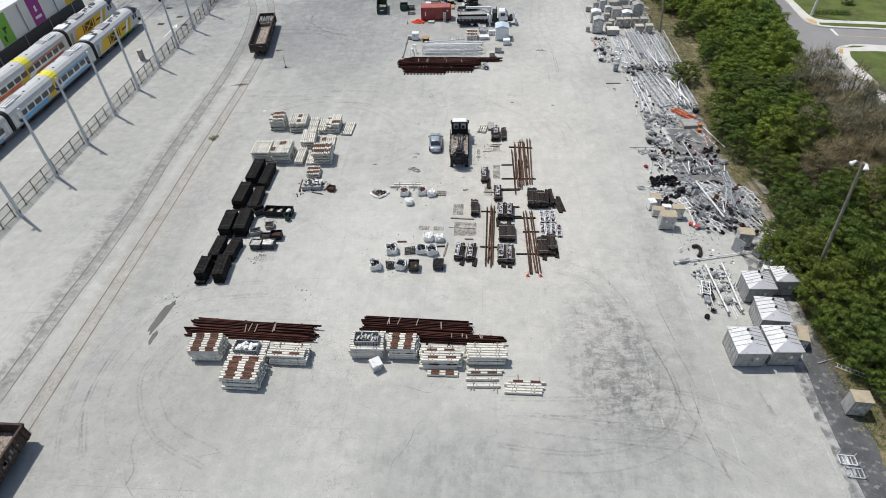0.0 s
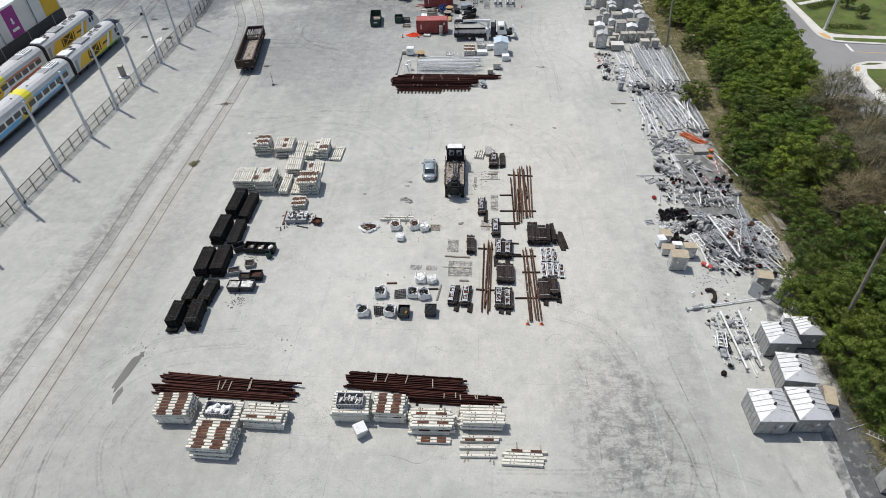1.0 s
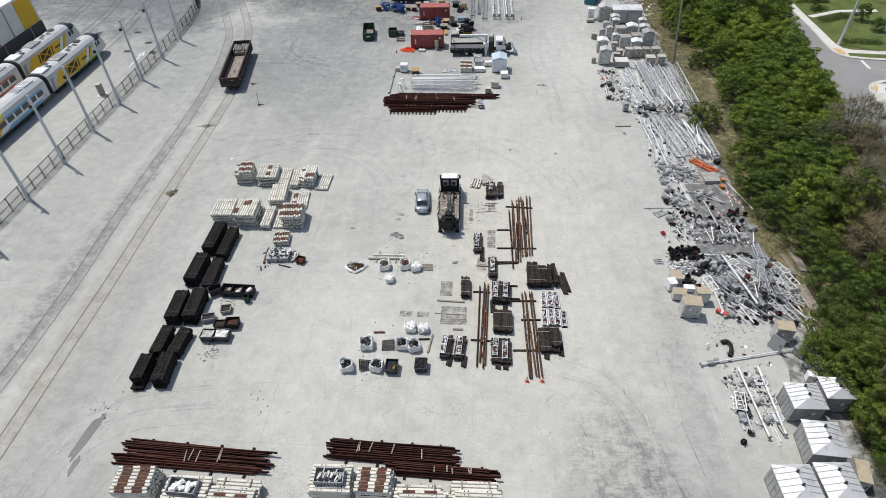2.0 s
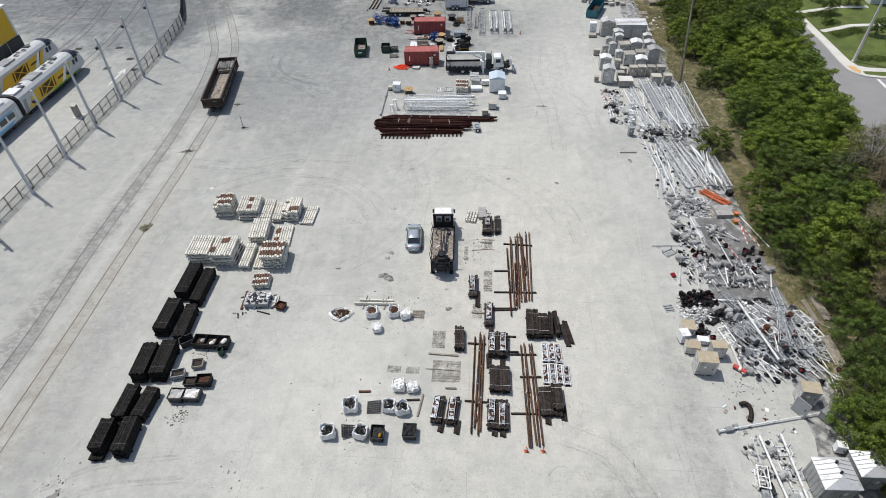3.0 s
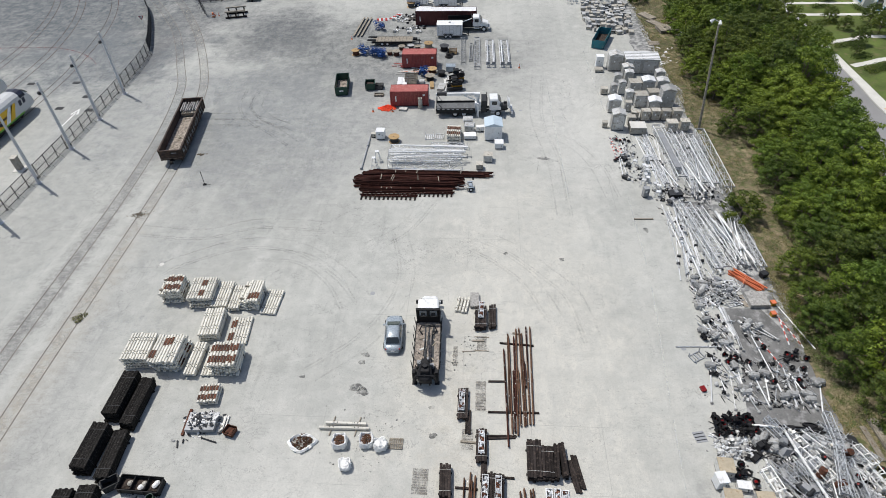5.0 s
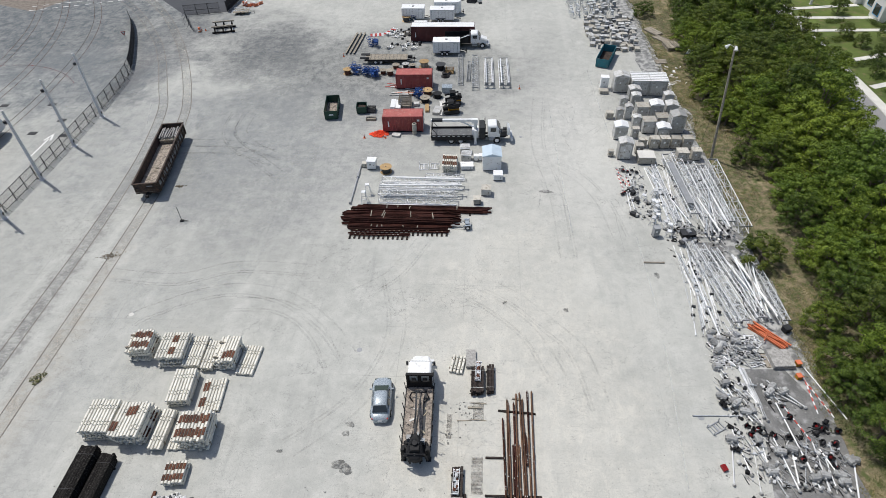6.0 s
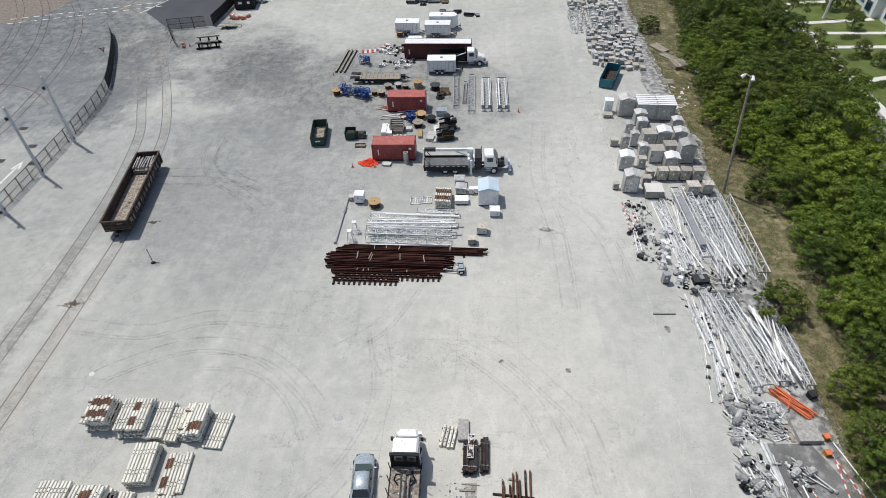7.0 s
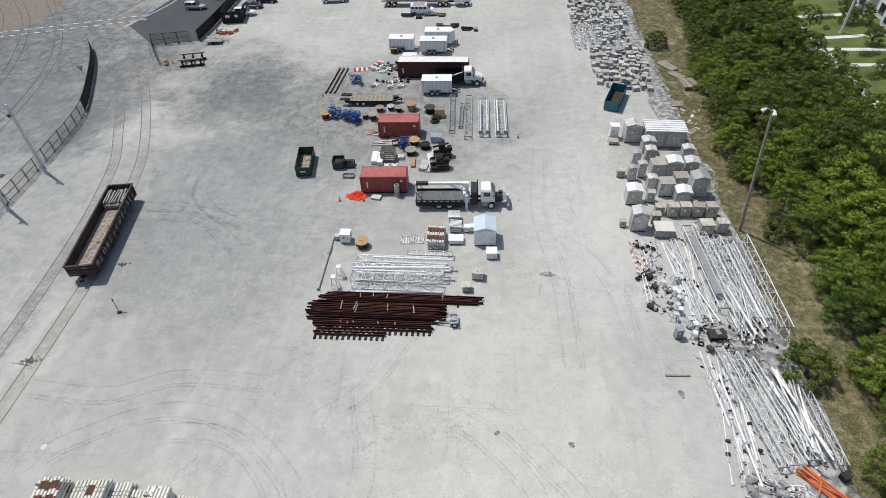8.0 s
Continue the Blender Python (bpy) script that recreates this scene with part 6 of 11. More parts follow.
def lorry_cab(t, y, roof, paint, hood=1.3, open_hood=False):
    """A lorry's cab whose back is at y; it points along +y."""
    part("cab", Geo().loft([body_ring(y, 1.05, 1.0, roof - 0.05, 0.15), body_ring(y + 1.2, 1.05, 1.0, roof, 0.18), body_ring(y + 1.75, 1.03, 1.0, roof - 0.75, 0.12)]), paint, t)
    part("windscreen", Geo().add([(-0.9, y + 1.79, roof - 0.80), (0.9, y + 1.79, roof - 0.80), (0.84, y + 1.30, roof - 0.16), (-0.84, y + 1.30, roof - 0.16), (-0.9, y + 1.83, roof - 0.76), (0.9, y + 1.83, roof - 0.76), (0.84, y + 1.34, roof - 0.12), (-0.84, y + 1.34, roof - 0.12)],
         [(7, 6, 5, 4), (3, 7, 4, 0), (5, 6, 2, 1), (6, 7, 3, 2), (4, 5, 1, 0)]), M_GLASS, t)
    for s in (-1, 1):
        part("side_window", Geo().box(s * 1.05, y + 0.75, roof - 0.95, 0.05, 0.8, 0.6), M_GLASS, t)
        part("mirror", Geo().box(s * 1.25, y + 1.6, roof - 1.1, 0.2, 0.12, 0.5).tube((s * 1.0, y + 1.6, roof - 0.6), (s * 1.25, y + 1.6, roof - 0.7), 0.03, 5), M_DARK, t)
        part("step", Geo().box(s * 1.02, y + 0.7, 0.55, 0.25, 1.0, 0.1).box(s * 1.02, y + 0.7, 0.85, 0.2, 1.0, 0.08), M_GALV, t)
    if open_hood:
        part("engine", Geo().box(0, y + 2.3, 0.8, 1.0, 1.2, 0.7).tube((0.3, y + 2.2, 1.5), (0.3, y + 2.7, 1.4), 0.18, 8).box(-0.3, y + 2.5, 1.5, 0.4, 0.5, 0.25), M_DARK, t)
        part("hood", Geo().loft([body_ring(y + 2.75, 0.95, 1.3, 2.5, 0.2), body_ring(y + 3.15, 0.85, 1.15, 2.2, 0.2)]), paint, t, "white bonnet tilted open")
    else:
        part("hood", Geo().loft([body_ring(y + 1.7, 0.98, 0.75, roof - 0.82, 0.15), body_ring(y + 1.75 + hood, 0.78, 0.7, roof - 1.25, 0.2)]), paint, t)
    part("bumper", Geo().box(0, y + 1.95 + hood, 0.45, 2.2, 0.3, 0.35), M_GALV, t)


def grapple_truck(x, y):
    """Stands with its tail at y."""
    t = thing("flatbed_truck", "white-cabbed dark flatbed truck with a folded loader crane", "truck", at(x, y, 0, 1.5))
    part("chassis", Geo().box(-0.42, 4.8, 0.7, 0.16, 9.4, 0.28).box(0.42, 4.8, 0.7, 0.16, 9.4, 0.28), M_IRON, t)
    lorry_cab(t, 7.55, 3.0, M_WHITE, 1.0)
    hb = Geo().box(0, 7.25, 1.2, 2.3, 0.1, 0.9).box(0, 7.25, 2.1, 0.3, 0.1, 1.0).box(-1.0, 7.25, 2.1, 0.25, 0.1, 1.0).box(1.0, 7.25, 2.1, 0.25, 0.1, 1.0).box(-1.1, 7.2, 1.2, 0.14, 0.2, 2.0).box(1.1, 7.2, 1.2, 0.14, 0.2, 2.0).box(0, 7.25, 3.05, 2.4, 0.25, 0.14)
    part("headboard", hb, M_IRON, t, "black steel headboard")
    for s in (-0.5, 0.5):
        part("headboard_window", Geo().box(s, 7.17, 2.3, 0.4, 0.04, 0.4), M_DARK, t)
    part("deck", Geo().box(0, 4.4, 1.05, 2.4, 5.8, 0.16), M_DUSTDECK, t, "dusty worn wooden deck")
    for k in range(8):
        part("deck_board", Geo().box(-1.05 + 0.3 * k, 4.4, 1.21, 0.26, 5.7, 0.015), M_DUSTDECK, t)
    for s in (-1, 1):
        part("side_rail", Geo().box(s * 1.22, 4.4, 1.0, 0.08, 5.9, 0.28), M_IRON, t)
        for k in range(6):
            part("stake", Geo().tube((s * 1.26, 1.8 + 1.05 * k, 1.0), (s * 1.36, 1.8 + 1.05 * k, 2.15), 0.04, 6), M_IRON, t)
        part("outrigger", Geo().box(s * 1.05, 0.9, 0.35, 0.3, 0.4, 1.5).tube((s * 1.05, 0.9, 0.0), (s * 1.05, 0.9, 0.4), 0.09, 8).box(s * 1.05, 0.9, 0.0, 0.45, 0.45, 0.06), M_IRON, t)
        for wy in (1.9, 3.2):
            wheel(t, s * 0.95, wy, 0.5, 0.5)
        wheel(t, s * 1.0, 8.75, 0.5, 0.3)
    part("crane_base", Geo().box(0, 1.15, 1.0, 1.9, 1.1, 0.5).box(0, 0.7, 1.6, 1.0, 0.9, 0.9, top=(0.7, 0.7)).tube((0, 0.9, 1.6), (0, 0.9, 2.7), 0.22, 8), M_IRON, t, "black crane base")
    stand = Geo()
    for a, b in (((-1.0, 0.3, 0.9), (-0.25, 0.9, 2.7)), ((1.0, 0.3, 0.9), (0.25, 0.9, 2.7)), ((-1.0, 1.7, 1.1), (-0.25, 0.9, 2.7)), ((1.0, 1.7, 1.1), (0.25, 0.9, 2.7)), ((-1.05, 0.3, 1.6), (1.05, 0.3, 1.6)), ((-0.8, 0.2, 2.1), (0.8, 0.2, 2.1)), ((-0.8, 0.2, 2.1), (-1.05, 0.3, 1.0)), ((0.8, 0.2, 2.1), (1.05, 0.3, 1.0))):
        stand.tube(a, b, 0.065, 6)
    part("crane_frame", stand, M_IRON, t, "black tubular crane frame")
    rl = random.Random(5)
    for k in range(14):
        part("deck_litter", Geo().box(0, 0, 0, rl.uniform(0.15, 0.7), rl.uniform(0.06, 0.2), 0.06), rl.choice((M_OLDWOOD, M_DARK, M_TAN, M_ALU)), t, "", at(rl.uniform(-1.0, 1.0), rl.uniform(2.2, 6.9), 1.235, rl.uniform(0, 180)))
    part("valve_bank", Geo().box(-0.55, 1.9, 1.25, 0.5, 0.4, 0.6).box(0.1, 1.75, 1.25, 0.5, 0.3, 0.9), M_GREY, t)
    part("tail_plate", Geo().box(0, 0.3, 0.8, 1.2, 0.14, 0.5), M_IRON, t)
    cowl = []
    for yy, hw, z1 in ((-0.12, 0.16, 1.75), (-0.05, 0.42, 1.85), (0.12, 0.6, 1.98), (0.45, 0.68, 2.15), (0.85, 0.6, 2.4), (1.25, 0.42, 2.62), (1.6, 0.24, 2.72), (1.8, 0.1, 2.68)):
        cowl.append(body_ring(yy, hw, 1.3, z1, min(0.14, hw * 0.4)))
    part("crane_cowl", Geo().loft(cowl), M_IRON, t, "rounded black crane cowl")
    part("cowl_eye", Geo().tube((0, 0.75, 2.3), (0, 0.72, 2.42), 0.17, 12).tube((0, 0.25, 2.0), (0, 0.22, 2.12), 0.1, 10), M_DARK, t)
    # dark strip along the right of the deck
    part("skid_plate", Geo().box(0.55, 4.6, 1.226, 0.24, 4.4, 0.02), M_DARK, t, "dark strip along the deck")
    boom = Geo().box(0, 0, 0, 0.15, 5.0, 0.2, m=pose(-0.12, 3.6, 2.15, -6, 0, 2)).box(0, 0, 0, 0.11, 3.6, 0.14, m=pose(0.12, 4.6, 1.9, -4, 0, -3)).tube((0.0, 1.4, 2.5), (0.1, 3.6, 2.25), 0.05, 7)
    part("boom", boom, M_DARK, t, "dark folded crane boom")
    for s in (-0.55, 0.55):
        part("ram", Geo().tube((s * 1.2, 0.6, 1.4), (s * 0.5, 1.9, 2.3), 0.09, 8), M_IRON, t)
    for s in (-1, 1):
        a = [(s * 0.15, 6.1, 2.0), (s * 0.65, 6.3, 1.75), (s * 0.85, 6.0, 1.45), (s * 0.5, 5.6, 1.25)]
        g = Geo()
        for p, q in zip(a, a[1:]):
            g.tube(p, q, 0.07, 6, 0.05)
        part("grapple_claw", g, M_IRON, t)
    hose = curve_pts([(-0.6, 1.0, 1.7), (-0.9, 1.3, 2.1), (-0.3, 1.7, 2.4), (-0.2, 2.8, 2.5), (-0.1, 4.0, 2.4)], 5)
    g = Geo()
    for p, q in zip(hose, hose[1:]):
        g.tube(p, q, 0.03, 5)
    part("hose", g, M_RUBBER, t)
    part("control_seat", Geo().box(0.5, 1.6, 1.6, 0.5, 0.5, 0.15).box(0.5, 1.35, 1.7, 0.5, 0.1, 0.6).box(0.2, 1.9, 1.6, 0.15, 0.3, 0.8), M_GREY, t)


grapple_truck(-2.2, 65.9)


M_BEDGREY = mat("scuffed_dark_bed_steel", (0.115, 0.12, 0.125), 0.7, var=0.25, big=1.2, dirt=(0.25, 0.25, 0.24), amount=0.3)


def crane_truck(x, y):
    t = thing("crane_truck", "white and black service truck with a folded crane and open bonnet", "truck", at(x, y, 0, -88))
    part("chassis", Geo().box(-0.42, 5.5, 0.65, 0.16, 11.0, 0.3).box(0.42, 5.5, 0.65, 0.16, 11.0, 0.3), M_IRON, t)
    part("bed", Geo().box(0, 3.1, 1.05, 2.45, 6.0, 0.14), M_BEDGREY, t, "dark grey steel bed")
    for s in (-1, 1):
        part("bed_side", Geo().box(s * 1.22, 3.1, 0.62, 0.06, 6.0, 0.8), M_IRON, t)
        part("bed_edge", Geo().box(s * 1.24, 3.1, 1.42, 0.1, 6.0, 0.06), M_IRON, t)
        for k in range(8):
            part("marker_plate", Geo().box(s * 1.262, 0.5 + 0.72 * k, 1.3, 0.01, 0.4, 0.08), M_WHITE, t)
        for wy in (3.0, 4.35):
            wheel(t, s * 0.95, wy, 0.5, 0.5)
        wheel(t, s * 1.0, 9.6, 0.5, 0.3)
        part("tail_frame", Geo().tube((s * 1.1, 0.2, 1.2), (s * 1.1, 0.2, 2.8), 0.05, 6).tube((s * 1.1, 0.2, 2.6), (s * 1.1, 1.1, 1.3), 0.04, 6), M_IRON, t)
    part("tail_bar", Geo().tube((-1.1, 0.2, 2.75), (1.1, 0.2, 2.75), 0.05, 6), M_IRON, t)
    part("crane_base", Geo().box(0, 6.5, 0.8, 1.6, 0.9, 1.1).tube((0, 6.5, 1.8), (0, 6.5, 3.3), 0.26, 10), M_WHITE, t, "white crane base")
    part("boom", Geo().box(0.35, 3.3, 3.25, 0.32, 6.4, 0.36).box(0.35, 1.0, 3.28, 0.42, 1.5, 0.4, 1).box(0.35, 6.4, 3.0, 0.5, 0.8, 0.6), [M_WHITE, M_DARK], t, "white crane boom")
    part("ram", Geo().tube((0.35, 6.3, 2.3), (0.35, 4.4, 3.2), 0.1, 8), M_WHITE, t)
    for s in (-1, 1):
        part("outrigger", Geo().box(s * 1.15, 6.5, 0.3, 0.22, 0.3, 1.9).box(s * 1.15, 6.5, 0.0, 0.4, 0.4, 0.3), M_WHITE, t)
    part("tool_locker", Geo().box(0, 7.45, 0.7, 2.3, 0.75, 1.9), M_DARK, t)
    part("rack_post", Geo().tube((-0.9, 7.9, 0.7), (-0.9, 7.9, 3.1), 0.06, 6).tube((0.9, 7.9, 0.7), (0.9, 7.9, 3.1), 0.06, 6), M_IRON, t)
    lorry_cab(t, 8.3, 2.85, M_WHITE, 1.5, True)


crane_truck(-4.6, 116.9)


def dump_truck(x, y):
    t = thing("dump_truck", "white-cabbed tipper truck with a black dump body", "truck", at(x, y, 0, -90))
    part("chassis", Geo().box(0, 4.0, 0.65, 0.9, 8.0, 0.3), M_IRON, t)
    part("dump_body", Geo().loft([[(-1.2, 0, 1.2), (1.2, 0, 1.2), (1.2, 0, 2.3), (1.1, 0, 2.3), (1.1, 0, 1.3), (-1.1, 0, 1.3), (-1.1, 0, 2.3), (-1.2, 0, 2.3)], [(-1.2, 4.6, 1.2), (1.2, 4.6, 1.2), (1.2, 4.6, 2.4), (1.1, 4.6, 2.4), (1.1, 4.6, 1.3), (-1.1, 4.6, 1.3), (-1.1, 4.6, 2.4), (-1.2, 4.6, 2.4)]]).box(0, 4.6, 1.2, 2.4, 0.1, 1.5), M_IRON, t, "black dump body")
    part("brace", Geo().tube((1.25, 4.7, 2.6), (1.25, 1.6, 1.5), 0.07, 6), M_GALV, t)
    lorry_cab(t, 4.9, 2.75, M_WHITE, 1.3)
    for s in (-1, 1):
        for wy in (1.2, 2.5, 7.1):
            wheel(t, s * 1.0, wy, 0.5, 0.35)


dump_truck(-4.4, 150.2)


def container(x, y, rz, L, paint, label, H=2.6, top=None):
    t = thing("shipping_container", label, "container", at(x, y, 0, rz), "containers")
    W = 2.44
    part("floor", Geo().box(0, 0, 0.02, L, W, 0.16), M_IRON, t)
    n = int(L / 0.28)
    for s in (-1, 1):
        prof = []
        for k in range(n):
            x0 = -L / 2 + 0.1 + k * (L - 0.2) / n
            d = (L - 0.2) / n
            prof += [(x0, 0.0), (x0 + d * 0.3, 0.0), (x0 + d * 0.5, 0.045), (x0 + d * 0.8, 0.045)]
        g = Geo()
        for (xa, da), (xb, db) in zip(prof, prof[1:]):
            ya, yb = s * (W / 2 - 0.06 + da), s * (W / 2 - 0.06 + db)
            g.quad((xa, ya, 0.2), (xb, yb, 0.2), (xb, yb, H - 0.1), (xa, ya, H - 0.1))
        part("corrugated_side", g, paint, t)
        part("rail", Geo().box(0, s * (W / 2 - 0.05), H - 0.12, L, 0.1, 0.12).box(0, s * (W / 2 - 0.05), 0.1, L, 0.1, 0.16), paint, t)
        part("corner_post", Geo().box(L / 2 - 0.07, s * (W / 2 - 0.07), 0, 0.15, 0.15, H).box(-L / 2 + 0.07, s * (W / 2 - 0.07), 0, 0.15, 0.15, H), paint, t)
    part("end_wall", Geo().box(-L / 2 + 0.05, 0, 0.15, 0.06, W - 0.2, H - 0.25), paint, t)
    g = Geo()
    for k in range(int(L / 0.42)):
        g.box(-L / 2 + 0.25 + 0.42 * k, 0, H - 0.03, 0.2, W - 0.3, 0.03)
    top = top or (M_REDTOP if paint is M_RED else paint)
    part("roof", Geo().box(0, 0, H - 0.08, L - 0.2, W - 0.15, 0.05), top, t)
    part("roof_corrugation", g, top, t)
    for s in (-0.58, 0.58):
        door = part("door", Geo().box(L / 2 - 0.04, s, 0.18, 0.07, 1.08, H - 0.32), paint, t)
        for d in (-0.25, 0.25):
            part("lock_rod", Geo().tube((L / 2 + 0.02, s + d, 0.2), (L / 2 + 0.02, s + d, H - 0.2), 0.025, 5), M_GALV, door)
    part("marking", Geo().box(-L / 2 + 0.9, -W / 2 - 0.005, 0.9, 0.18, 0.02, 0.9).box(L / 2 - 0.7, -W / 2 - 0.005, 1.8, 0.35, 0.02, 0.3), M_WHITE, t, "white markings")


container(-9.0, 120.2, 2, 6.06, M_RED, "faded red twenty-foot shipping container")
container(-8.6, 133.9, 1, 6.06, M_RED, "faded red twenty-foot shipping container")
container(-4.9, 153.2, 0, 12.2, M_MAROON, "dark red forty-foot container with a pale roof", 2.9, M_WHITE)


def box_trailer(x, y, rz, L, label, H=2.5, v=False):
    t = thing("cargo_trailer", label, "trailer", at(x, y, 0, rz), "cargo trailers")
    W = 2.3
    body = Geo().box(0, 0, 0.5, L, W, H - 0.5)
    if v:
        body.add([(L / 2, -W / 2, 0.5), (L / 2, W / 2, 0.5), (L / 2 + 0.7, 0, 0.5), (L / 2, -W / 2, H), (L / 2, W / 2, H), (L / 2 + 0.7, 0, H)], [(0, 2, 5, 3), (2, 1, 4, 5), (3, 5, 4), (0, 1, 2)])
    part("body", body, M_WHITE, t)
    part("roof", Geo().box(0, 0, H, L + 0.05, W + 0.05, 0.06), M_WHITE, t)
    for s in (-1, 1):
        for k in range(7):
            part("seam", Geo().box(-L / 2 + 0.35 + k * (L - 0.7) / 6, s * (W / 2 + 0.005), 0.55, 0.03, 0.012, H - 0.6), M_GREY, t)
        part("fender", Geo().box(-0.3, s * (W / 2 + 0.08), 0.78, 1.9, 0.2, 0.08), M_DARK, t)
        for wx in (-0.75, 0.15):
            wt = part("wheel", Geo().tube((wx, s * (W / 2 - 0.02), 0.36), (wx, s * (W / 2 + 0.16), 0.36), 0.36, 14), M_RUBBER, t, "black tyre")
            part("rim", Geo().tube((wx, s * (W / 2 + 0.15), 0.36), (wx, s * (W / 2 + 0.18), 0.36), 0.2, 10), M_GALV, wt)
        part("trim_rail", Geo().box(0, s * (W / 2 + 0.01), H - 0.12, L, 0.03, 0.1).box(0, s * (W / 2 + 0.01), 0.5, L, 0.03, 0.1), M_GALV, t)
    part("side_door", Geo().box(L / 2 - 0.8, -W / 2 - 0.012, 0.6, 0.75, 0.02, 1.7), M_WHITE, t)
    part("door_frame", Geo().box(L / 2 - 1.2, -W / 2 - 0.02, 0.6, 0.04, 0.02, 1.7).box(L / 2 - 0.4, -W / 2 - 0.02, 0.6, 0.04, 0.02, 1.7).box(L / 2 - 0.8, -W / 2 - 0.02, 2.3, 0.84, 0.02, 0.04), M_GREY, t)
    part("drawbar", Geo().tube((L / 2, -0.7, 0.5), (L / 2 + 1.3, 0, 0.45), 0.06, 6).tube((L / 2, 0.7, 0.5), (L / 2 + 1.3, 0, 0.45), 0.06, 6).tube((L / 2 + 1.2, 0, 0.0), (L / 2 + 1.2, 0, 0.9), 0.05, 6), M_IRON, t)
    part("roof_vent", Geo().box(0, 0, H + 0.06, 0.4, 0.4, 0.12), M_GREY, t)


box_trailer(-3.9, 147.0, 1, 4.9, "white enclosed cargo trailer parked beside the tipper")
box_trailer(-11.6, 163.6, 0, 4.6, "white enclosed cargo trailer")
box_trailer(-5.6, 162.7, 0, 4.9, "white enclosed cargo trailer with a small vent")
box_trailer(-5.0, 166.4, 0, 4.9, "white enclosed cargo trailer with a wedge nose", 2.7, True)


def flat_trailer(x, y, rz, L, label, goose=False):
    t = thing("flatbed_trailer", label, "trailer", at(x, y, 0, rz), "flatbed trailers")
    part("deck", Geo().box(0, 0, 0.78, L, 2.4, 0.12), M_OLDWOOD, t, "weathered plank deck")
    for s in (-1, 1):
        part("side_beam", Geo().box(0, s * 1.2, 0.6, L, 0.12, 0.3), M_IRON, t)
        for wx in (-L * 0.12, -L * 0.12 - 1.0):
            wt = part("wheel", Geo().tube((wx, s * 0.85, 0.4), (wx, s * 1.2, 0.4), 0.4, 14), M_RUBBER, t, "black tyre")
            part("rim", Geo().tube((wx, s * 1.19, 0.4), (wx, s * 1.22, 0.4), 0.22, 10), M_WHITE, wt)
        part("ramp", Geo().box(-L / 2 - 0.1, s * 0.75, 0.85, 1.6, 0.7, 0.12), M_IRON, t, m=pose(0, 0, 0.12, 0, 0, 0))
    for k in range(9):
        part("deck_gap", Geo().box(-L / 2 + 1 + k * (L - 1.5) / 9, 0, 0.9, 0.05, 2.3, 0.01), M_DARK, t)
    part("drawbar", Geo().tube((L / 2, -0.8, 0.7), (L / 2 + 1.6, 0, 0.6), 0.08, 6).tube((L / 2, 0.8, 0.7), (L / 2 + 1.6, 0, 0.6), 0.08, 6).box(L / 2 + 0.5, 0, 0.7, 0.8, 0.6, 0.4).tube((L / 2 + 1.3, 0, 0), (L / 2 + 1.3, 0, 0.9), 0.06, 6), M_IRON, t)


flat_trailer(-14.6, 143.3, 1, 7.6, "dark flatbed trailer with a weathered plank deck")


def semi():
    t = thing("articulated_flatbed_lorry", "pale articulated flatbed lorry parked across the yard", "lorry", at(-18.5, 186.4, 0, -90))
    part("deck", Geo().box(0, 7.2, 1.15, 2.5, 14.4, 0.25), M_BEIGE, t)
    part("load", Geo().box(0, 6.8, 1.4, 2.3, 12, 0.5), M_OLDWOOD, t, "pale timber load")
    for s in (-1, 1):
        for wy in (1.4, 2.7, 12.6, 13.9, 18.3):
            wheel(t, s * 1.0, wy, 0.5, 0.35)
    lorry_cab(t, 15.6, 2.9, M_WHITE, 1.5)
    part("chassis", Geo().box(0, 14.0, 0.7, 0.9, 8.5, 0.3), M_IRON, t)


semi()


def small_trailer(x, y):
    t = thing("light_trailer", "small pale blue two-wheeled trailer beside the rail pile", "trailer", at(x, y, 0, 6))
    part("frame", Geo().box(0, 0, 0.42, 0.95, 0.1, 0.12).box(0, 0.9, 0.42, 0.95, 0.1, 0.12).box(-0.45, 0.45, 0.42, 0.1, 1.0, 0.12).box(0.45, 0.45, 0.42, 0.1, 1.0, 0.12).box(0, 0.45, 0.42, 0.1, 1.0, 0.1), M_ALU, t)
    part("deck_plate", Geo().box(0.1, 0.45, 0.54, 0.55, 0.75, 0.2, top=(0.85, 0.85)), M_CARBLUE, t)
    part("drawbar", Geo().tube((-0.45, 0.1, 0.46), (-1.9, 0.35, 0.42), 0.045, 6).tube((-0.45, 0.85, 0.46), (-1.9, 0.35, 0.42), 0.045, 6), M_ALU, t)
    for sy in (-0.16, 1.06):
        w = part("wheel", Geo().tube((0.1, sy - 0.09, 0.32), (0.1, sy + 0.09, 0.32), 0.32, 14), M_RUBBER, t, "black tyre")
        part("rim", Geo().tube((0.1, sy - 0.1, 0.32), (0.1, sy + 0.1, 0.32), 0.17, 10), M_WHITE, w)
        part("fender", Geo().box(0.1, sy, 0.67, 0.7, 0.22, 0.04).box(-0.27, sy, 0.5, 0.04, 0.22, 0.2), M_CARBLUE, t)


small_trailer(1.2, 96.75)


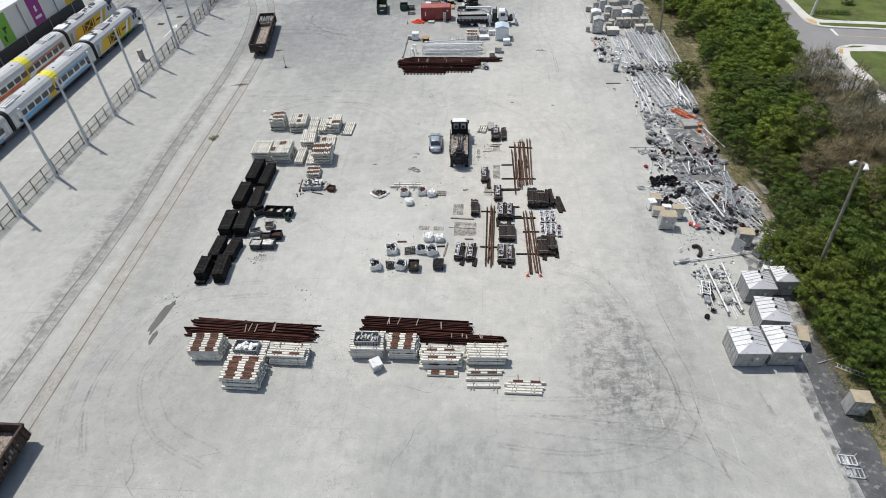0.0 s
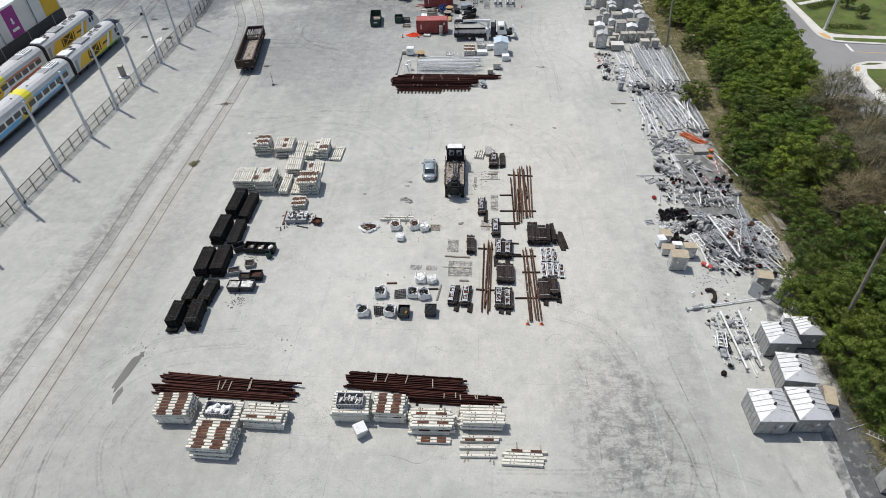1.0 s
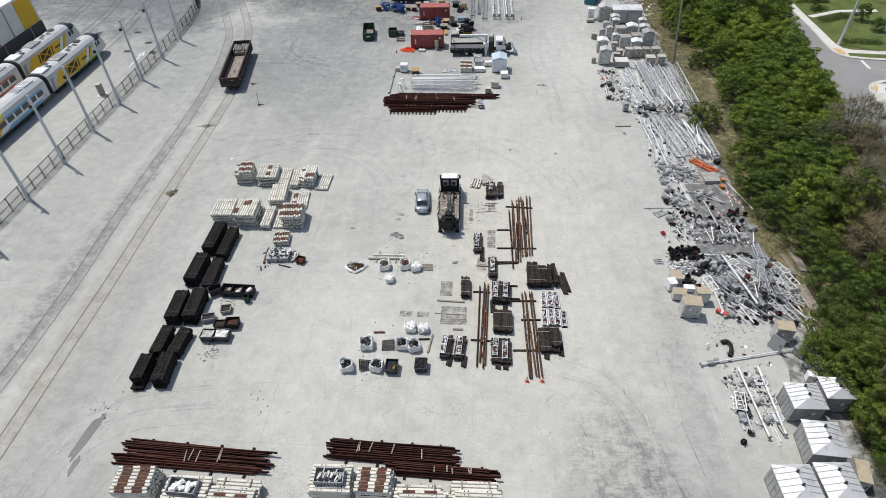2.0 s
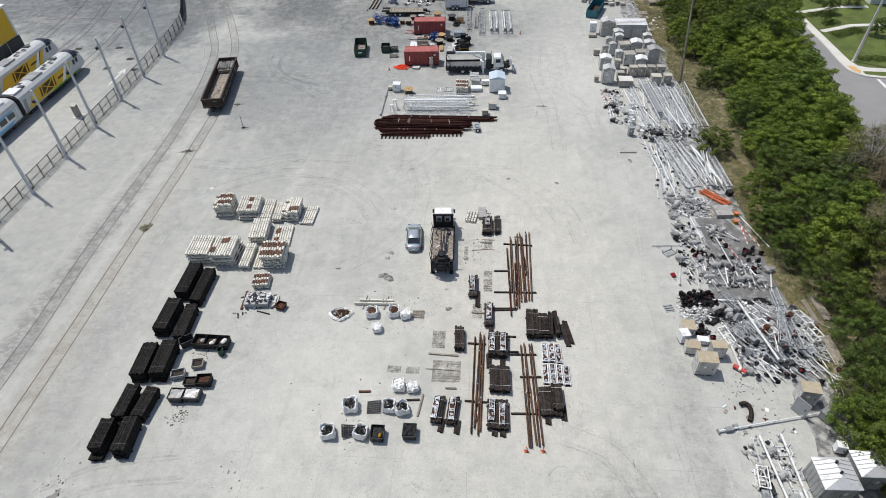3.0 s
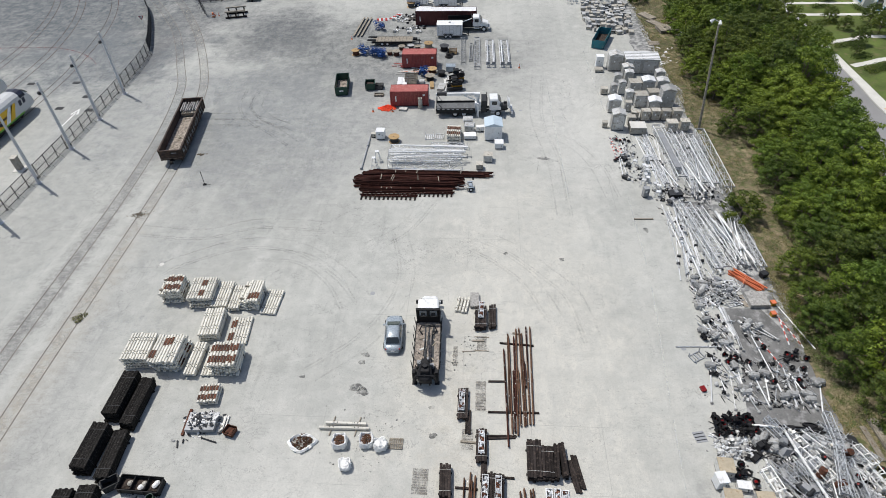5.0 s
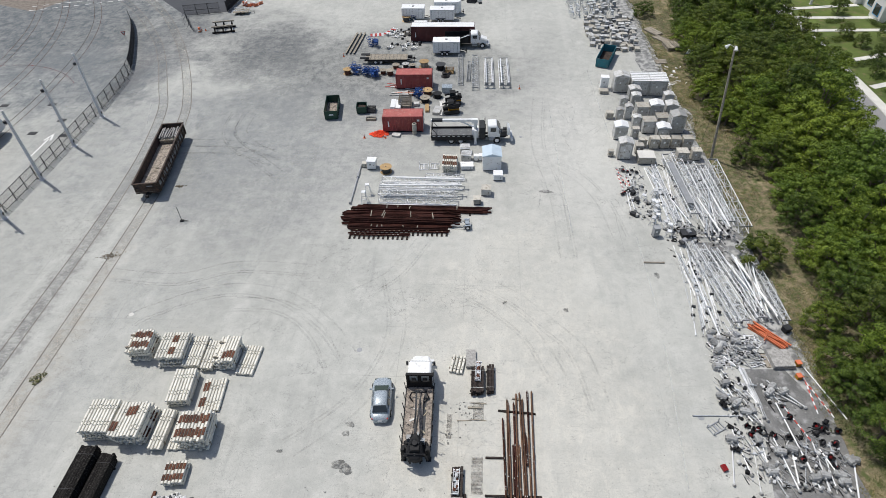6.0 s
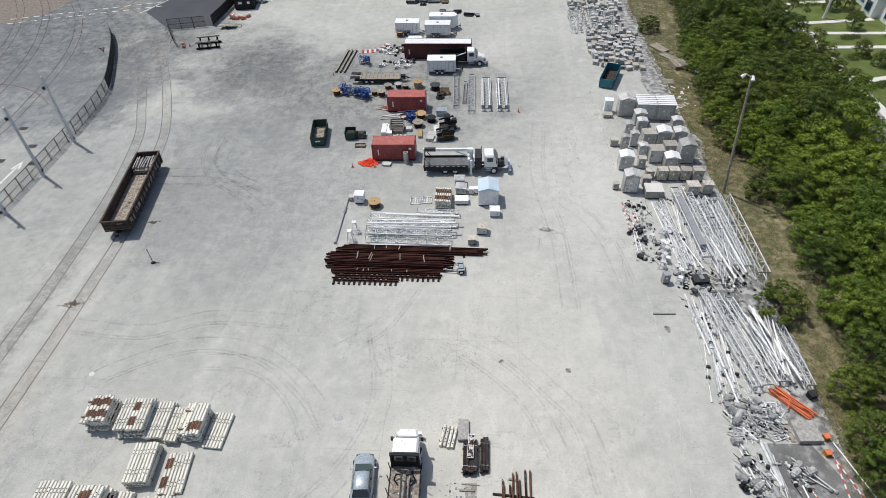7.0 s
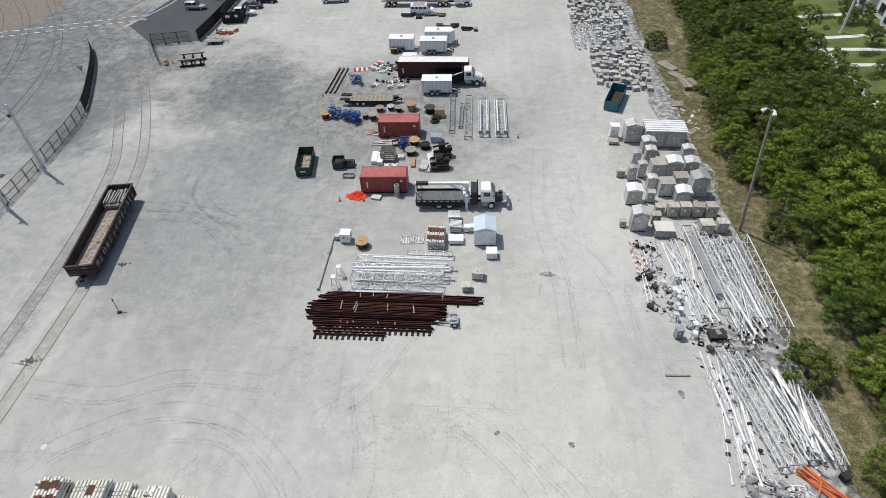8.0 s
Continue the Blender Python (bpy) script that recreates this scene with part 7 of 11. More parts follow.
def utility_trailer(x, y, rz):
    t = thing("utility_trailer", "low utility trailer with white mesh sides", "trailer", at(x, y, 0, rz))
    part("deck", Geo().box(0, 0, 0.5, 3.2, 1.7, 0.08), M_OLDWOOD, t)
    for s in (-1, 1):
        g = Geo().tube((-1.6, s * 0.85, 1.0), (1.6, s * 0.85, 1.0), 0.04, 5)
        for k in range(6):
            g.tube((-1.6 + 0.64 * k, s * 0.85, 0.55), (-1.6 + 0.64 * k, s * 0.85, 1.0), 0.03, 5)
        part("side_rail", g, M_WHITE, t)
        part("wheel", Geo().tube((0, s * 0.85, 0.33), (0, s * 1.02, 0.33), 0.33, 12), M_RUBBER, t)
    part("drawbar", Geo().tube((1.6, 0, 0.5), (2.8, 0, 0.45), 0.06, 6).tube((2.7, 0, 0), (2.7, 0, 0.6), 0.04, 5), M_IRON, t)


utility_trailer(-49.0, 166.6, 5)


def skid_steer(x, y, rz):
    t = thing("skid_steer_loader", "yellow and black tracked skid-steer loader", "loader", at(x, y, 0, rz), "loaders")
    for s in (-1, 1):
        tr2 = Geo().prism([(-1.0, 0.05), (1.0, 0.05), (1.25, 0.3), (1.1, 0.62), (-1.1, 0.62), (-1.25, 0.3)], s * 0.6 - 0.2, s * 0.6 + 0.2)
        part("track", tr2, M_RUBBER, t, "black rubber track")
        part("lift_arm", Geo().box(0, 0, 0, 2.3, 0.14, 0.22, m=pose(0.2, s * 0.62, 1.35, 0, 12, 0)), M_IRON, t)
    part("body", Geo().box(-0.35, 0, 0.5, 1.7, 1.0, 0.35).box(-0.35, 0, 0.85, 1.7, 1.0, 0.4, 1, top=(0.92, 0.9)), [M_LOADER, M_IRON], t, "yellow and black body")
    part("cab", Geo().box(0.1, 0, 1.2, 1.0, 0.95, 0.85, top=(0.85, 0.9)), M_GLASS, t, "dark glazed cab")
    part("cab_roof", Geo().box(0.1, 0, 2.05, 0.95, 0.95, 0.08), M_IRON, t)
    part("engine_cover", Geo().box(-1.0, 0, 1.1, 0.7, 0.9, 0.45, top=(0.8, 0.9)), M_IRON, t)
    part("bucket", Geo().prism([(-0.35, 0.05), (0.4, 0.05), (0.45, 0.12), (-0.2, 0.2), (-0.25, 0.65), (-0.38, 0.65)], -0.85, 0.85, m=pose(1.75, 0, 0, 0, 0, 0)), M_ALU, t, "worn steel bucket")


M_LOADER = mat("loader_yellow", (0.40, 0.20, 0.012), 0.5, var=0.15)
skid_steer(-2.0, 125.0, 190)
skid_steer(-1.8, 127.9, 188)

# ---------------------------------------------------------------- skips and bins
def skip(x, y, rz, L, W, H, paint, label, fill=M_DUSTDECK, floor=0.35, cells=1):
    t = thing("skip", label, "skip", at(x, y, 0, rz), "skips and bins")
    for s in (-1, 1):
        part("side", Geo().box(0, s * (W / 2 - 0.03), 0.1, L, 0.06, H - 0.1).box(0, s * (W / 2), H - 0.08, L + 0.04, 0.12, 0.08), paint, t)
        for k in range(max(2, int(L / 0.8))):
            part("rib", Geo().box(-L / 2 + 0.25 + k * (L - 0.5) / max(1, int(L / 0.8) - 1), s * (W / 2 + 0.03), 0.15, 0.08, 0.06, H - 0.25), paint, t)
        part("end", Geo().box(s * (L / 2 - 0.03), 0, 0.1, 0.06, W, H - 0.1).box(s * L / 2, 0, H - 0.08, 0.1, W, 0.08), paint, t)
    for k in range(1, cells):
        part("divider", Geo().box(-L / 2 + k * L / cells, 0, 0.1, 0.05, W - 0.05, H - 0.12), paint, t)
    part("floor", Geo().box(0, 0, 0.08, L - 0.05, W - 0.05, 0.06), paint, t)
    rnd = random.Random(int(x * 7 + y))
    if fill:
        g = Geo()
        nx, ny = max(4, int(L / 0.22)), max(3, int(W / 0.22))
        hh = [[floor + rnd.uniform(0, 0.14) for _ in range(ny + 1)] for _ in range(nx + 1)]
        vs = [(-L / 2 + 0.06 + i * (L - 0.12) / nx, -W / 2 + 0.06 + j * (W - 0.12) / ny, hh[i][j]) for i in range(nx + 1) for j in range(ny + 1)]
        g.add(vs, [(i * (ny + 1) + j, (i + 1) * (ny + 1) + j, (i + 1) * (ny + 1) + j + 1, i * (ny + 1) + j + 1) for i in range(nx) for j in range(ny)])
        part("filling", g, fill, t)
    part("skid", Geo().box(0, -W * 0.3, 0, L * 0.9, 0.12, 0.1).box(0, W * 0.3, 0, L * 0.9, 0.12, 0.1), M_IRON, t)
    return t


green_skip = skip(-20.9, 125.0, 97, 5.2, 2.0, 1.5, M_GREEN, "dark green roll-off skip with a dusty floor", M_DUSTDECK, 0.25)
skip(-16.2, 125.1, 95, 1.7, 1.5, 1.2, M_GREEN, "small dark green waste bin", M_SOIL, 0.7)
skip(24.7, 144.0, 70, 6.4, 2.2, 1.6, M_TEAL, "teal roll-off skip with scrap timber inside", M_SOIL, 0.3)
part("lettering_bar", Geo().box(-2.62, 0, 0.75, 0.02, 0.7, 0.2), M_WHITE, green_skip, "plain white bar")
skip(-24.5, 55.7, -2, 3.5, 1.2, 0.85, M_IRON, "long black trough bin with three compartments", M_SOIL, 0.35, 3)
skip(-25.5, 49.5, 0, 1.3, 1.1, 0.8, M_DARK, "black bin heaped with grey plates", M_ALU, 0.66)
skip(-24.1, 49.6, 1, 1.4, 1.1, 0.8, M_DARK, "black bin heaped with grey plates", M_ALU, 0.66)
skip(-23.6, 51.2, 5, 1.3, 1.0, 0.8, M_IRON, "black bin half full of rusty fasteners", M_RUST, 0.45)
skip(-24.9, 51.1, 5, 1.1, 0.8, 0.55, M_DARK, "low dark tray of steel clips", M_SOIL, 0.35)
skip(-26.4, 51.9, 15, 1.2, 0.8, 0.6, M_GREY, "grey steel tray of small parts", M_SOIL, 0.3)
skip(-25.0, 53.2, 12, 1.0, 0.9, 0.5, M_BEIGE, "pale square crate, mostly empty", M_SOIL, 0.2)
skip(-27.0, 55.7, 35, 1.3, 0.8, 0.9, M_DARK, "tilted grey steel hopper", None)
skip(-18.9, 60.9, -15, 0.9, 0.8, 0.55, M_RUST, "rusty brown tipped bin", M_RUST, 0.3)
skip(-6.55, 46.5, 0, 1.1, 1.2, 0.8, M_DARK, "dark green bin with clips and a yellow canister", M_IRON, 0.5)
skip(-3.8, 46.8, 0, 1.1, 1.2, 0.75, M_DARK, "dark bin full of black rail clips", M_IRON, 0.65)
solid("canister", Geo().lathe((0, 0, 0), [(0.0, 0), (0.13, 0), (0.13, 0.35), (0.06, 0.42), (0.0, 0.43)], 10), M_LOADER, "yellow plastic canister in a bin", "canister", at(-6.3, 46.4, 0.55, 0, 70))
for k, (dx, dy) in enumerate(((-0.9, 0.1), (0.3, 0.1), (0.1, -0.2), (1.2, 0.0), (1.3, 0.2))):
    solid("scrap_sack", Geo().lathe((0, 0, 0), [(0.02, 0), (0.22, 0.05), (0.25, 0.18), (0.12, 0.3), (0.0, 0.31)], 9), M_BAG if k > 1 else M_BEIGE, "small crumpled white sack in the trough", "sack", at(-24.5 + dx, 55.7 + dy, 0.42))
drum = thing("drum", "dark green open steel drum on its side", "drum", at(-23.2, 54.6, 0))
part("shell", Geo().lathe((0, 0, 0), [(0.0, 0.02), (0.3, 0.0), (0.31, 0.3), (0.3, 0.6), (0.31, 0.88), (0.28, 0.88), (0.27, 0.1), (0, 0.1)], 14), M_GREEN, drum)
part("hoop", Geo().lathe((0, 0, 0), [(0.3, 0.28), (0.33, 0.3), (0.3, 0.33)], 14), M_GREEN, drum)

# ---------------------------------------------------------------- sacks of clips
def bulk_bag(x, y, s, rz, fill, label, seed):
    rnd = random.Random(seed)
    t = thing("bulk_bag", label, "bulk bag", at(x, y, 0, rz), "bulk bags")
    g = Geo()
    n = 28
    ph = [rnd.uniform(0, 6.28) for _ in range(6)]
    rows = []
    for j, (z, r) in enumerate(((0, 0.44), (0.1, 0.54), (0.3, 0.575), (0.5, 0.56), (0.64, 0.53), (0.74, 0.52), (0.72, 0.46), (0.6, 0.42), (0.5, 0.40))):
        ring = []
        for i in range(n):
            a = 2 * math.pi * i / n
            sq = 1 / max(abs(math.cos(a)), abs(math.sin(a))) ** 0.75
            fold = 0.05 * math.sin(3 * a + ph[0] + 0.5 * j) + 0.035 * math.sin(5 * a + ph[1] - 0.7 * j) + 0.03 * math.sin(9 * a + ph[2]) + rnd.uniform(-0.025, 0.025)
            rim = (0.10 * math.sin(2 * a + ph[3]) + 0.07 * math.sin(4 * a + ph[4]) + rnd.uniform(-0.03, 0.05)) if j > 3 else 0
            w = r * sq * (1 + fold)
            ring.append((w * s * math.cos(a), w * s * math.sin(a), max(0.0, z + rim) * s if z else 0))
        rows.append(ring)
    g.loft(rows, caps=True)
    part("sack", g, M_BAG, t, "white woven sack")
    h = Geo()
    white = fill is M_BAG
    for k in range(26 if white else 130):
        a, r = rnd.uniform(0, 6.28), 0.42 * s * math.sqrt(rnd.random())
        b = 0.5 if white else 0.16
        h.box(0, 0, 0, b, b * (0.7 if white else 0.4), 0.05, top=(0.7, 0.7), m=pose(r * math.cos(a), r * math.sin(a), (0.5 + 0.16 * (1 - r / (0.42 * s))) * s + rnd.uniform(0, 0.1), rnd.uniform(-40, 40), rnd.uniform(-40, 40), rnd.uniform(0, 180)))
    tagged(part("clip_filling", h, fill, t, "loose rail clips" if not white else "folded white sack cloth"), kind="stuff")
    for k in range(4):
        a = math.pi / 4 + k * math.pi / 2
        p = Vector((0.62 * s * math.cos(a), 0.62 * s * math.sin(a), 0.7 * s))
        q = p + Vector((math.cos(a + 1) * 0.2, math.sin(a + 1) * 0.2, -0.25))
        part("loop", Geo().tube(p, q, 0.03, 5), M_BAG, t)


CLIPS = "open white bulk bag of black rail clips"
for i, (bx, by, s, fill, lab) in enumerate(((-9.1, 60.3, 1.0, M_RAIL2, "open white bulk bag of brown scrap"), (-6.8, 60.5, 1.0, M_RAIL2, "open white bulk bag of brown scrap"), (-8.3, 58.3, 0.8, M_BAG, "crumpled white bulk bag with a yellow tag"), (-5.6, 60.2, 0.9, M_BAG, "collapsed white bulk bag"),
                                            (-9.4, 49.2, 1.1, M_IRON, CLIPS), (-10.9, 46.5, 1.05, M_IRON, CLIPS), (-8.0, 46.6, 1.0, M_IRON, CLIPS), (-5.9, 49.3, 1.0, M_IRON, CLIPS), (-4.7, 49.1, 1.0, M_IRON, CLIPS), (-5.3, 51.5, 0.95, M_BAG, "tied white bulk bag"), (-4.0, 51.4, 0.85, M_BAG, "tied white bulk bag"))):
    bulk_bag(bx, by, s * 1.1, rng.uniform(-15, 15), fill, lab, 200 + i)
g = Geo()
r2 = random.Random(4)
for _ in range(160):
    a, r = r2.uniform(0, 6.28), 0.85 * math.sqrt(r2.random())
    g.box(0, 0, 0, r2.uniform(0.1, 0.3), 0.07, 0.05, m=pose(r * math.cos(a), r * math.sin(a), 0.02 + 0.5 * (1 - r / 0.9) * r2.random(), r2.uniform(-30, 30), r2.uniform(-30, 30), r2.uniform(0, 180)))
solid("scrap_heap", g, M_RAIL2, "heap of dark rusty scrap in a burst sack", "scrap heap", at(-12.4, 60.2, 0.02), kind="stuff")
torn = []
for z, k in ((0.0, 1.05), (0.12, 1.12), (0.26, 0.98), (0.2, 0.86), (0.08, 0.8)):
    torn.append([((k + 0.16 * math.sin(2 * a + 1) + 0.1 * math.sin(5 * a) + r2.uniform(-0.07, 0.07)) * math.cos(a), (0.8 * k + 0.12 * math.sin(3 * a) + r2.uniform(-0.07, 0.07)) * math.sin(a), max(0, z + (r2.uniform(-0.08, 0.12) if z else 0))) for a in (2 * math.pi * i / 22 for i in range(22))])
solid("burst_sack", Geo().loft(torn, caps=False), M_BAG, "torn beige sack round a scrap heap", "sack", at(-12.4, 60.2, 0))


def clip_mat(x, y, rz, tilt):
    t = thing("clip_crate", "black slatted plastic crate leaning beside a bag", "crate", at(x, y, 0.05, rz, 0, tilt), "clip crates")
    for k in range(6):
        part("slat", Geo().box(-0.55 + 0.22 * k, 0, 0, 0.1, 1.2, 0.1), M_IRON, t)
        part("cross_slat", Geo().box(0, -0.55 + 0.22 * k, 0.1, 1.2, 0.08, 0.06), M_DARK, t)


clip_mat(-7.3, 49.3, 5, -8)
clip_mat(-9.2, 46.8, 12, 20)

# loose beams, pallets and stains round the work area
def pallet(x, y, z, rz, m=M_OLDWOOD, label="grey weathered wooden pallet", L=1.2, W=1.0):
    t = thing("pallet", label, "pallet", at(x, y, z, rz), "pallets")
    for k in range(3):
        part("bearer", Geo().box(0, -W / 2 + 0.06 + k * (W - 0.12) / 2, 0, L, 0.1, 0.09), m, t)
    for k in range(7):
        part("slat", Geo().box(-L / 2 + 0.06 + k * (L - 0.12) / 6, 0, 0.09, 0.1, W, 0.025), m, t)


pallet(-4.3, 60.5, 0, 0, M_OLDWOOD, "small weathered pallet below brown clips")


def white_beams():
    t = thing("concrete_beam_pair", "two white concrete beams on steel bearers", "beam", at(-9.0, 61.9, 0, 0))
    part("bearer", Geo().tube((-1.2, -0.9, 0.06), (-1.0, 1.0, 0.06), 0.06, 6), M_OLDWOOD, t)
    part("bearer", Geo().tube((1.0, -0.9, 0.06), (1.3, 1.0, 0.06), 0.06, 6), M_OLDWOOD, t)
    part("beam", tie_mesh(4.4, 0), None, t, m=at(0, -0.2, 0.12, 1))
    part("beam", tie_mesh(3.6, 0), None, t, m=at(0.1, 0.25, 0.12, 0))


white_beams()
tie_stack(0.85, 76.64, 80, 2.0, 4, 1, "small row of pale concrete ties with clips", 0.0, 0.08, 31, pitch=0.34, rise=0.42)
t = thing("concrete_slab", "mottled grey concrete slab beside dark timber", "concrete slab", at(2.15, 77.2, 0, 2))
part("slab", Geo().box(0, 0, 0.08, 0.95, 2.0, 0.3), M_GRAVEL, t)
part("bearer", Geo().box(0, -0.6, 0, 0.95, 0.1, 0.08).box(0, 0.6, 0, 0.95, 0.1, 0.08), M_OLDWOOD, t)
for i, (bx, by, L, rz, m) in enumerate(((-1.4, 55.4, 2.9, -3, M_OLDWOOD), (-0.5, 51.6, 1.0, 0, M_OLDWOOD), (-3.15, 49.7, 2.3, 82, M_OLDWOOD), (-3.9, 50.2, 1.3, 5, M_TIMBER2), (-8.4, 50.9, 1.1, 3, M_RUST), (2.0, 60.9, 1.6, -4, M_OLDWOOD), (4.7, 61.6, 2.6, 2, M_TIMBER2), (22.5, 91.5, 2.3, 1, M_OLDWOOD), (4.6, 57.9, 2.2, -2, M_TIMBER2), (4.9, 56.0, 2.0, -1, M_TIMBER2), (2.6, 71.9, 1.2, 0, M_OLDWOOD))):
    solid("timber_beam", Geo().box(0, 0, 0, L, 0.16, 0.14), m, "loose weathered timber lying on the concrete", "timber", at(bx, by, 0, rz), "loose timbers")
cones = [(6.15, 45.7), (7.55, 45.75), (-22.9, 145.3), (-14.6, 117.2), (-11.5, 117.3), (-54.6, 157.6), (-53.6, 157.4), (9.0, 133.0)]


def cone(x, y):
    t = thing("traffic_cone", "small orange-red traffic cone", "cone", at(x, y, 0, rng.uniform(0, 90)), "traffic cones")
    part("base", Geo().box(0, 0, 0, 0.36, 0.36, 0.04), M_ORANGE, t)
    part("body", Geo().tube((0, 0, 0.04), (0, 0, 0.7), 0.14, 10, 0.03), M_ORANGE, t)
    part("band", Geo().tube((0, 0, 0.35), (0, 0, 0.5), 0.098, 10, 0.072), M_WHITE, t)


for c in cones:
    cone(*c)


def junk_bin():
    t = thing("parts_crate", "grey plastic crate heaped with steel plates and white rags", "crate", at(-21.6, 61.6, 0, 3))
    for s in (-0.65, 0.65):
        part("tray", Geo().box(s, 0, 0.02, 1.2, 1.7, 0.6, top=(1.05, 1.03)), M_GREY, t)
    r = random.Random(9)
    g = Geo()
    for k in range(150):
        u = r.random()
        x, y = r.gauss(0.0, 0.75), r.gauss(0.0, 0.65)
        far = abs(x) > 1.25 or abs(y) > 0.85
        g.box(0, 0, 0, r.uniform(0.2, 0.55), r.uniform(0.06, 0.28), 0.05, 0 if u < 0.4 else 1 if u < 0.75 else 2, top=(0.8, 0.8), m=pose(x, y, r.uniform(0.0, 0.1) if far else 0.6 + r.uniform(0, 0.3) * (1 - abs(x) / 1.4), r.uniform(-40, 40), r.uniform(-35, 35), r.uniform(0, 180)))
    tagged(part("crate_filling", g, [M_BAG, M_DARK, M_ALU], t, "tangled steel plates and white rags"), kind="stuff")
    for k in range(5):
        part("bundled_bar", Geo().box(1.7 + 0.1 * k, 0.1, 0.0, 0.07, 1.4, 0.1 + 0.07 * (k % 3)), M_ALU, t)
    part("rusty_channel", Geo().box(-1.55, 0.2, 0.0, 0.22, 2.6, 0.18), M_RUST, t, "rusty channel")


junk_bin()
for jx, jy, L, rz in ((-23.2, 59.6, 0.7, 110), (-22.8, 59.9, 0.35, 100), (-20.6, 60.1, 1.5, -15)):
    solid("steel_offcut", Geo().tube((-L / 2, 0, 0.07), (L / 2, 0, 0.07), 0.07, 7), M_DARK, "short grey steel offcut on the ground", "offcut", at(jx, jy, 0, rz), "offcuts")
# ---------------------------------------------------------------- lattice steelwork
def lattice(x, y, z, rz, L, w, h, label, name="lattice_truss", group="lattice trusses", bay=0.9, r=0.045, m=M_GALV, tilt=0.0, walkway=False, rx=0.0):
    t = thing(name, label, "truss", pose(x, y, z, rx, tilt, rz), group)
    for sy in (-1, 1):
        for sz in (0, 1):
            part("chord", Geo().tube((-L / 2, sy * w / 2, r + sz * (h - 2 * r)), (L / 2, sy * w / 2, r + sz * (h - 2 * r)), r, 6), m, t)
    n = max(2, int(L / bay))
    b = r * 0.6
    for sy in (-1, 1):
        g = Geo()
        for k in range(n):
            x0, x1 = -L / 2 + k * L / n, -L / 2 + (k + 1) * L / n
            za, zb = (r, h - r) if k % 2 else (h - r, r)
            g.tube((x0, sy * w / 2, za), (x1, sy * w / 2, zb), b, 4)
            g.tube((x0, sy * w / 2, r), (x0, sy * w / 2, h - r), b, 4)
        tagged(part("side_bracing", g, m, t), kind="stuff")
    for zz in (r, h - r):
        g = Geo()
        for k in range(n):
            x0, x1 = -L / 2 + k * L / n, -L / 2 + (k + 1) * L / n
            ya, yb = (-w / 2, w / 2) if k % 2 else (w / 2, -w / 2)
            g.tube((x0, ya, zz), (x1, yb, zz), b, 4)
            g.tube((x0, -w / 2, zz), (x0, w / 2, zz), b, 4)
        tagged(part("cross_bracing", g, m, t), kind="stuff")
    for s in (-1, 1):
        part("end_plate", Geo().box(s * L / 2, 0, h - 0.14, 0.05, w + 0.12, 0.16), M_GREY, t)
    if walkway:
        part("walkway", Geo().box(0, 0, h + 0.01, L * 0.7, w * 0.8, 0.03), M_GREY, t, "grey grating walkway")
    return t


WHITE_TRUSS = "bright galvanised lattice gantry lying on the concrete"
lattice(-5.4, 102.1, 0.0, -1, 9.7, 1.1, 1.5, WHITE_TRUSS, r=0.055, m=M_GALV, bay=1.1)
lattice(-5.2, 103.6, 0.0, -0.5, 10.2, 1.1, 1.5, WHITE_TRUSS, r=0.065, m=M_TRUSSWHITE, bay=1.1)
lattice(-5.0, 105.3, 0.0, -1, 10.4, 1.0, 1.2, WHITE_TRUSS, r=0.065, m=M_TRUSSWHITE, bay=1.1)
lattice(-2.0, 107.0, 0.0, -1, 5.2, 0.7, 0.7, WHITE_TRUSS, r=0.05, m=M_GALV)
for i, (ax, ay, L, az) in enumerate(((-4.9, 103.5, 10.6, 1.5), (-4.6, 104.5, 10.2, 0.0), (-3.8, 105.2, 9.0, 1.3), (-5.0, 101.2, 9.5, 0.0))):
    t = thing("steel_tube", "long pale galvanised tube on the gantries", "tube", at(ax, ay, az, rng.uniform(-2, 2)), "gantry tubes")
    part("pipe", Geo().tube((-L / 2, 0, 0.1), (L / 2, 0, 0.1), 0.12, 8), M_TRUSSWHITE, t)
    part("flange", Geo().tube((L / 2 - 0.05, 0, 0.1), (L / 2, 0, 0.1), 0.2, 8), M_GALV, t)
TRUSS = "galvanised lattice mast section laid flat on the concrete"
lattice(-1.1, 139.6, 0, 92, 11.0, 0.75, 0.5, TRUSS, r=0.034, m=M_GALVDULL)
lattice(0.4, 139.0, 0, 90, 7.0, 0.5, 0.4, TRUSS, m=M_GREY)
lattice(1.5, 138.6, 0, 91, 12.6, 1.0, 0.6, TRUSS, r=0.034, m=M_GALVDULL)
lattice(3.9, 138.4, 0, 91, 10.6, 1.5, 0.6, TRUSS, bay=1.3, r=0.036)
lattice(6.5, 138.4, 0, 91, 10.6, 1.7, 0.6, TRUSS, bay=1.3, r=0.036)
for i, (tx, ty2) in enumerate(((3.4, 138.4), (4.4, 138.4), (6.0, 138.4), (7.1, 138.4))):
    t = thing("mast_tube", "thick galvanised mast with a square base plate", "tube", at(tx, ty2, 0.6, 91), "mast tubes")
    part("pipe", Geo().tube((-5.1, 0, 0.12), (4.6, 0, 0.12), 0.12, 8), M_GALV, t)
    part("base_plate", Geo().box(-5.15, 0, -0.18, 0.06, 0.6, 0.6), M_GREY, t)

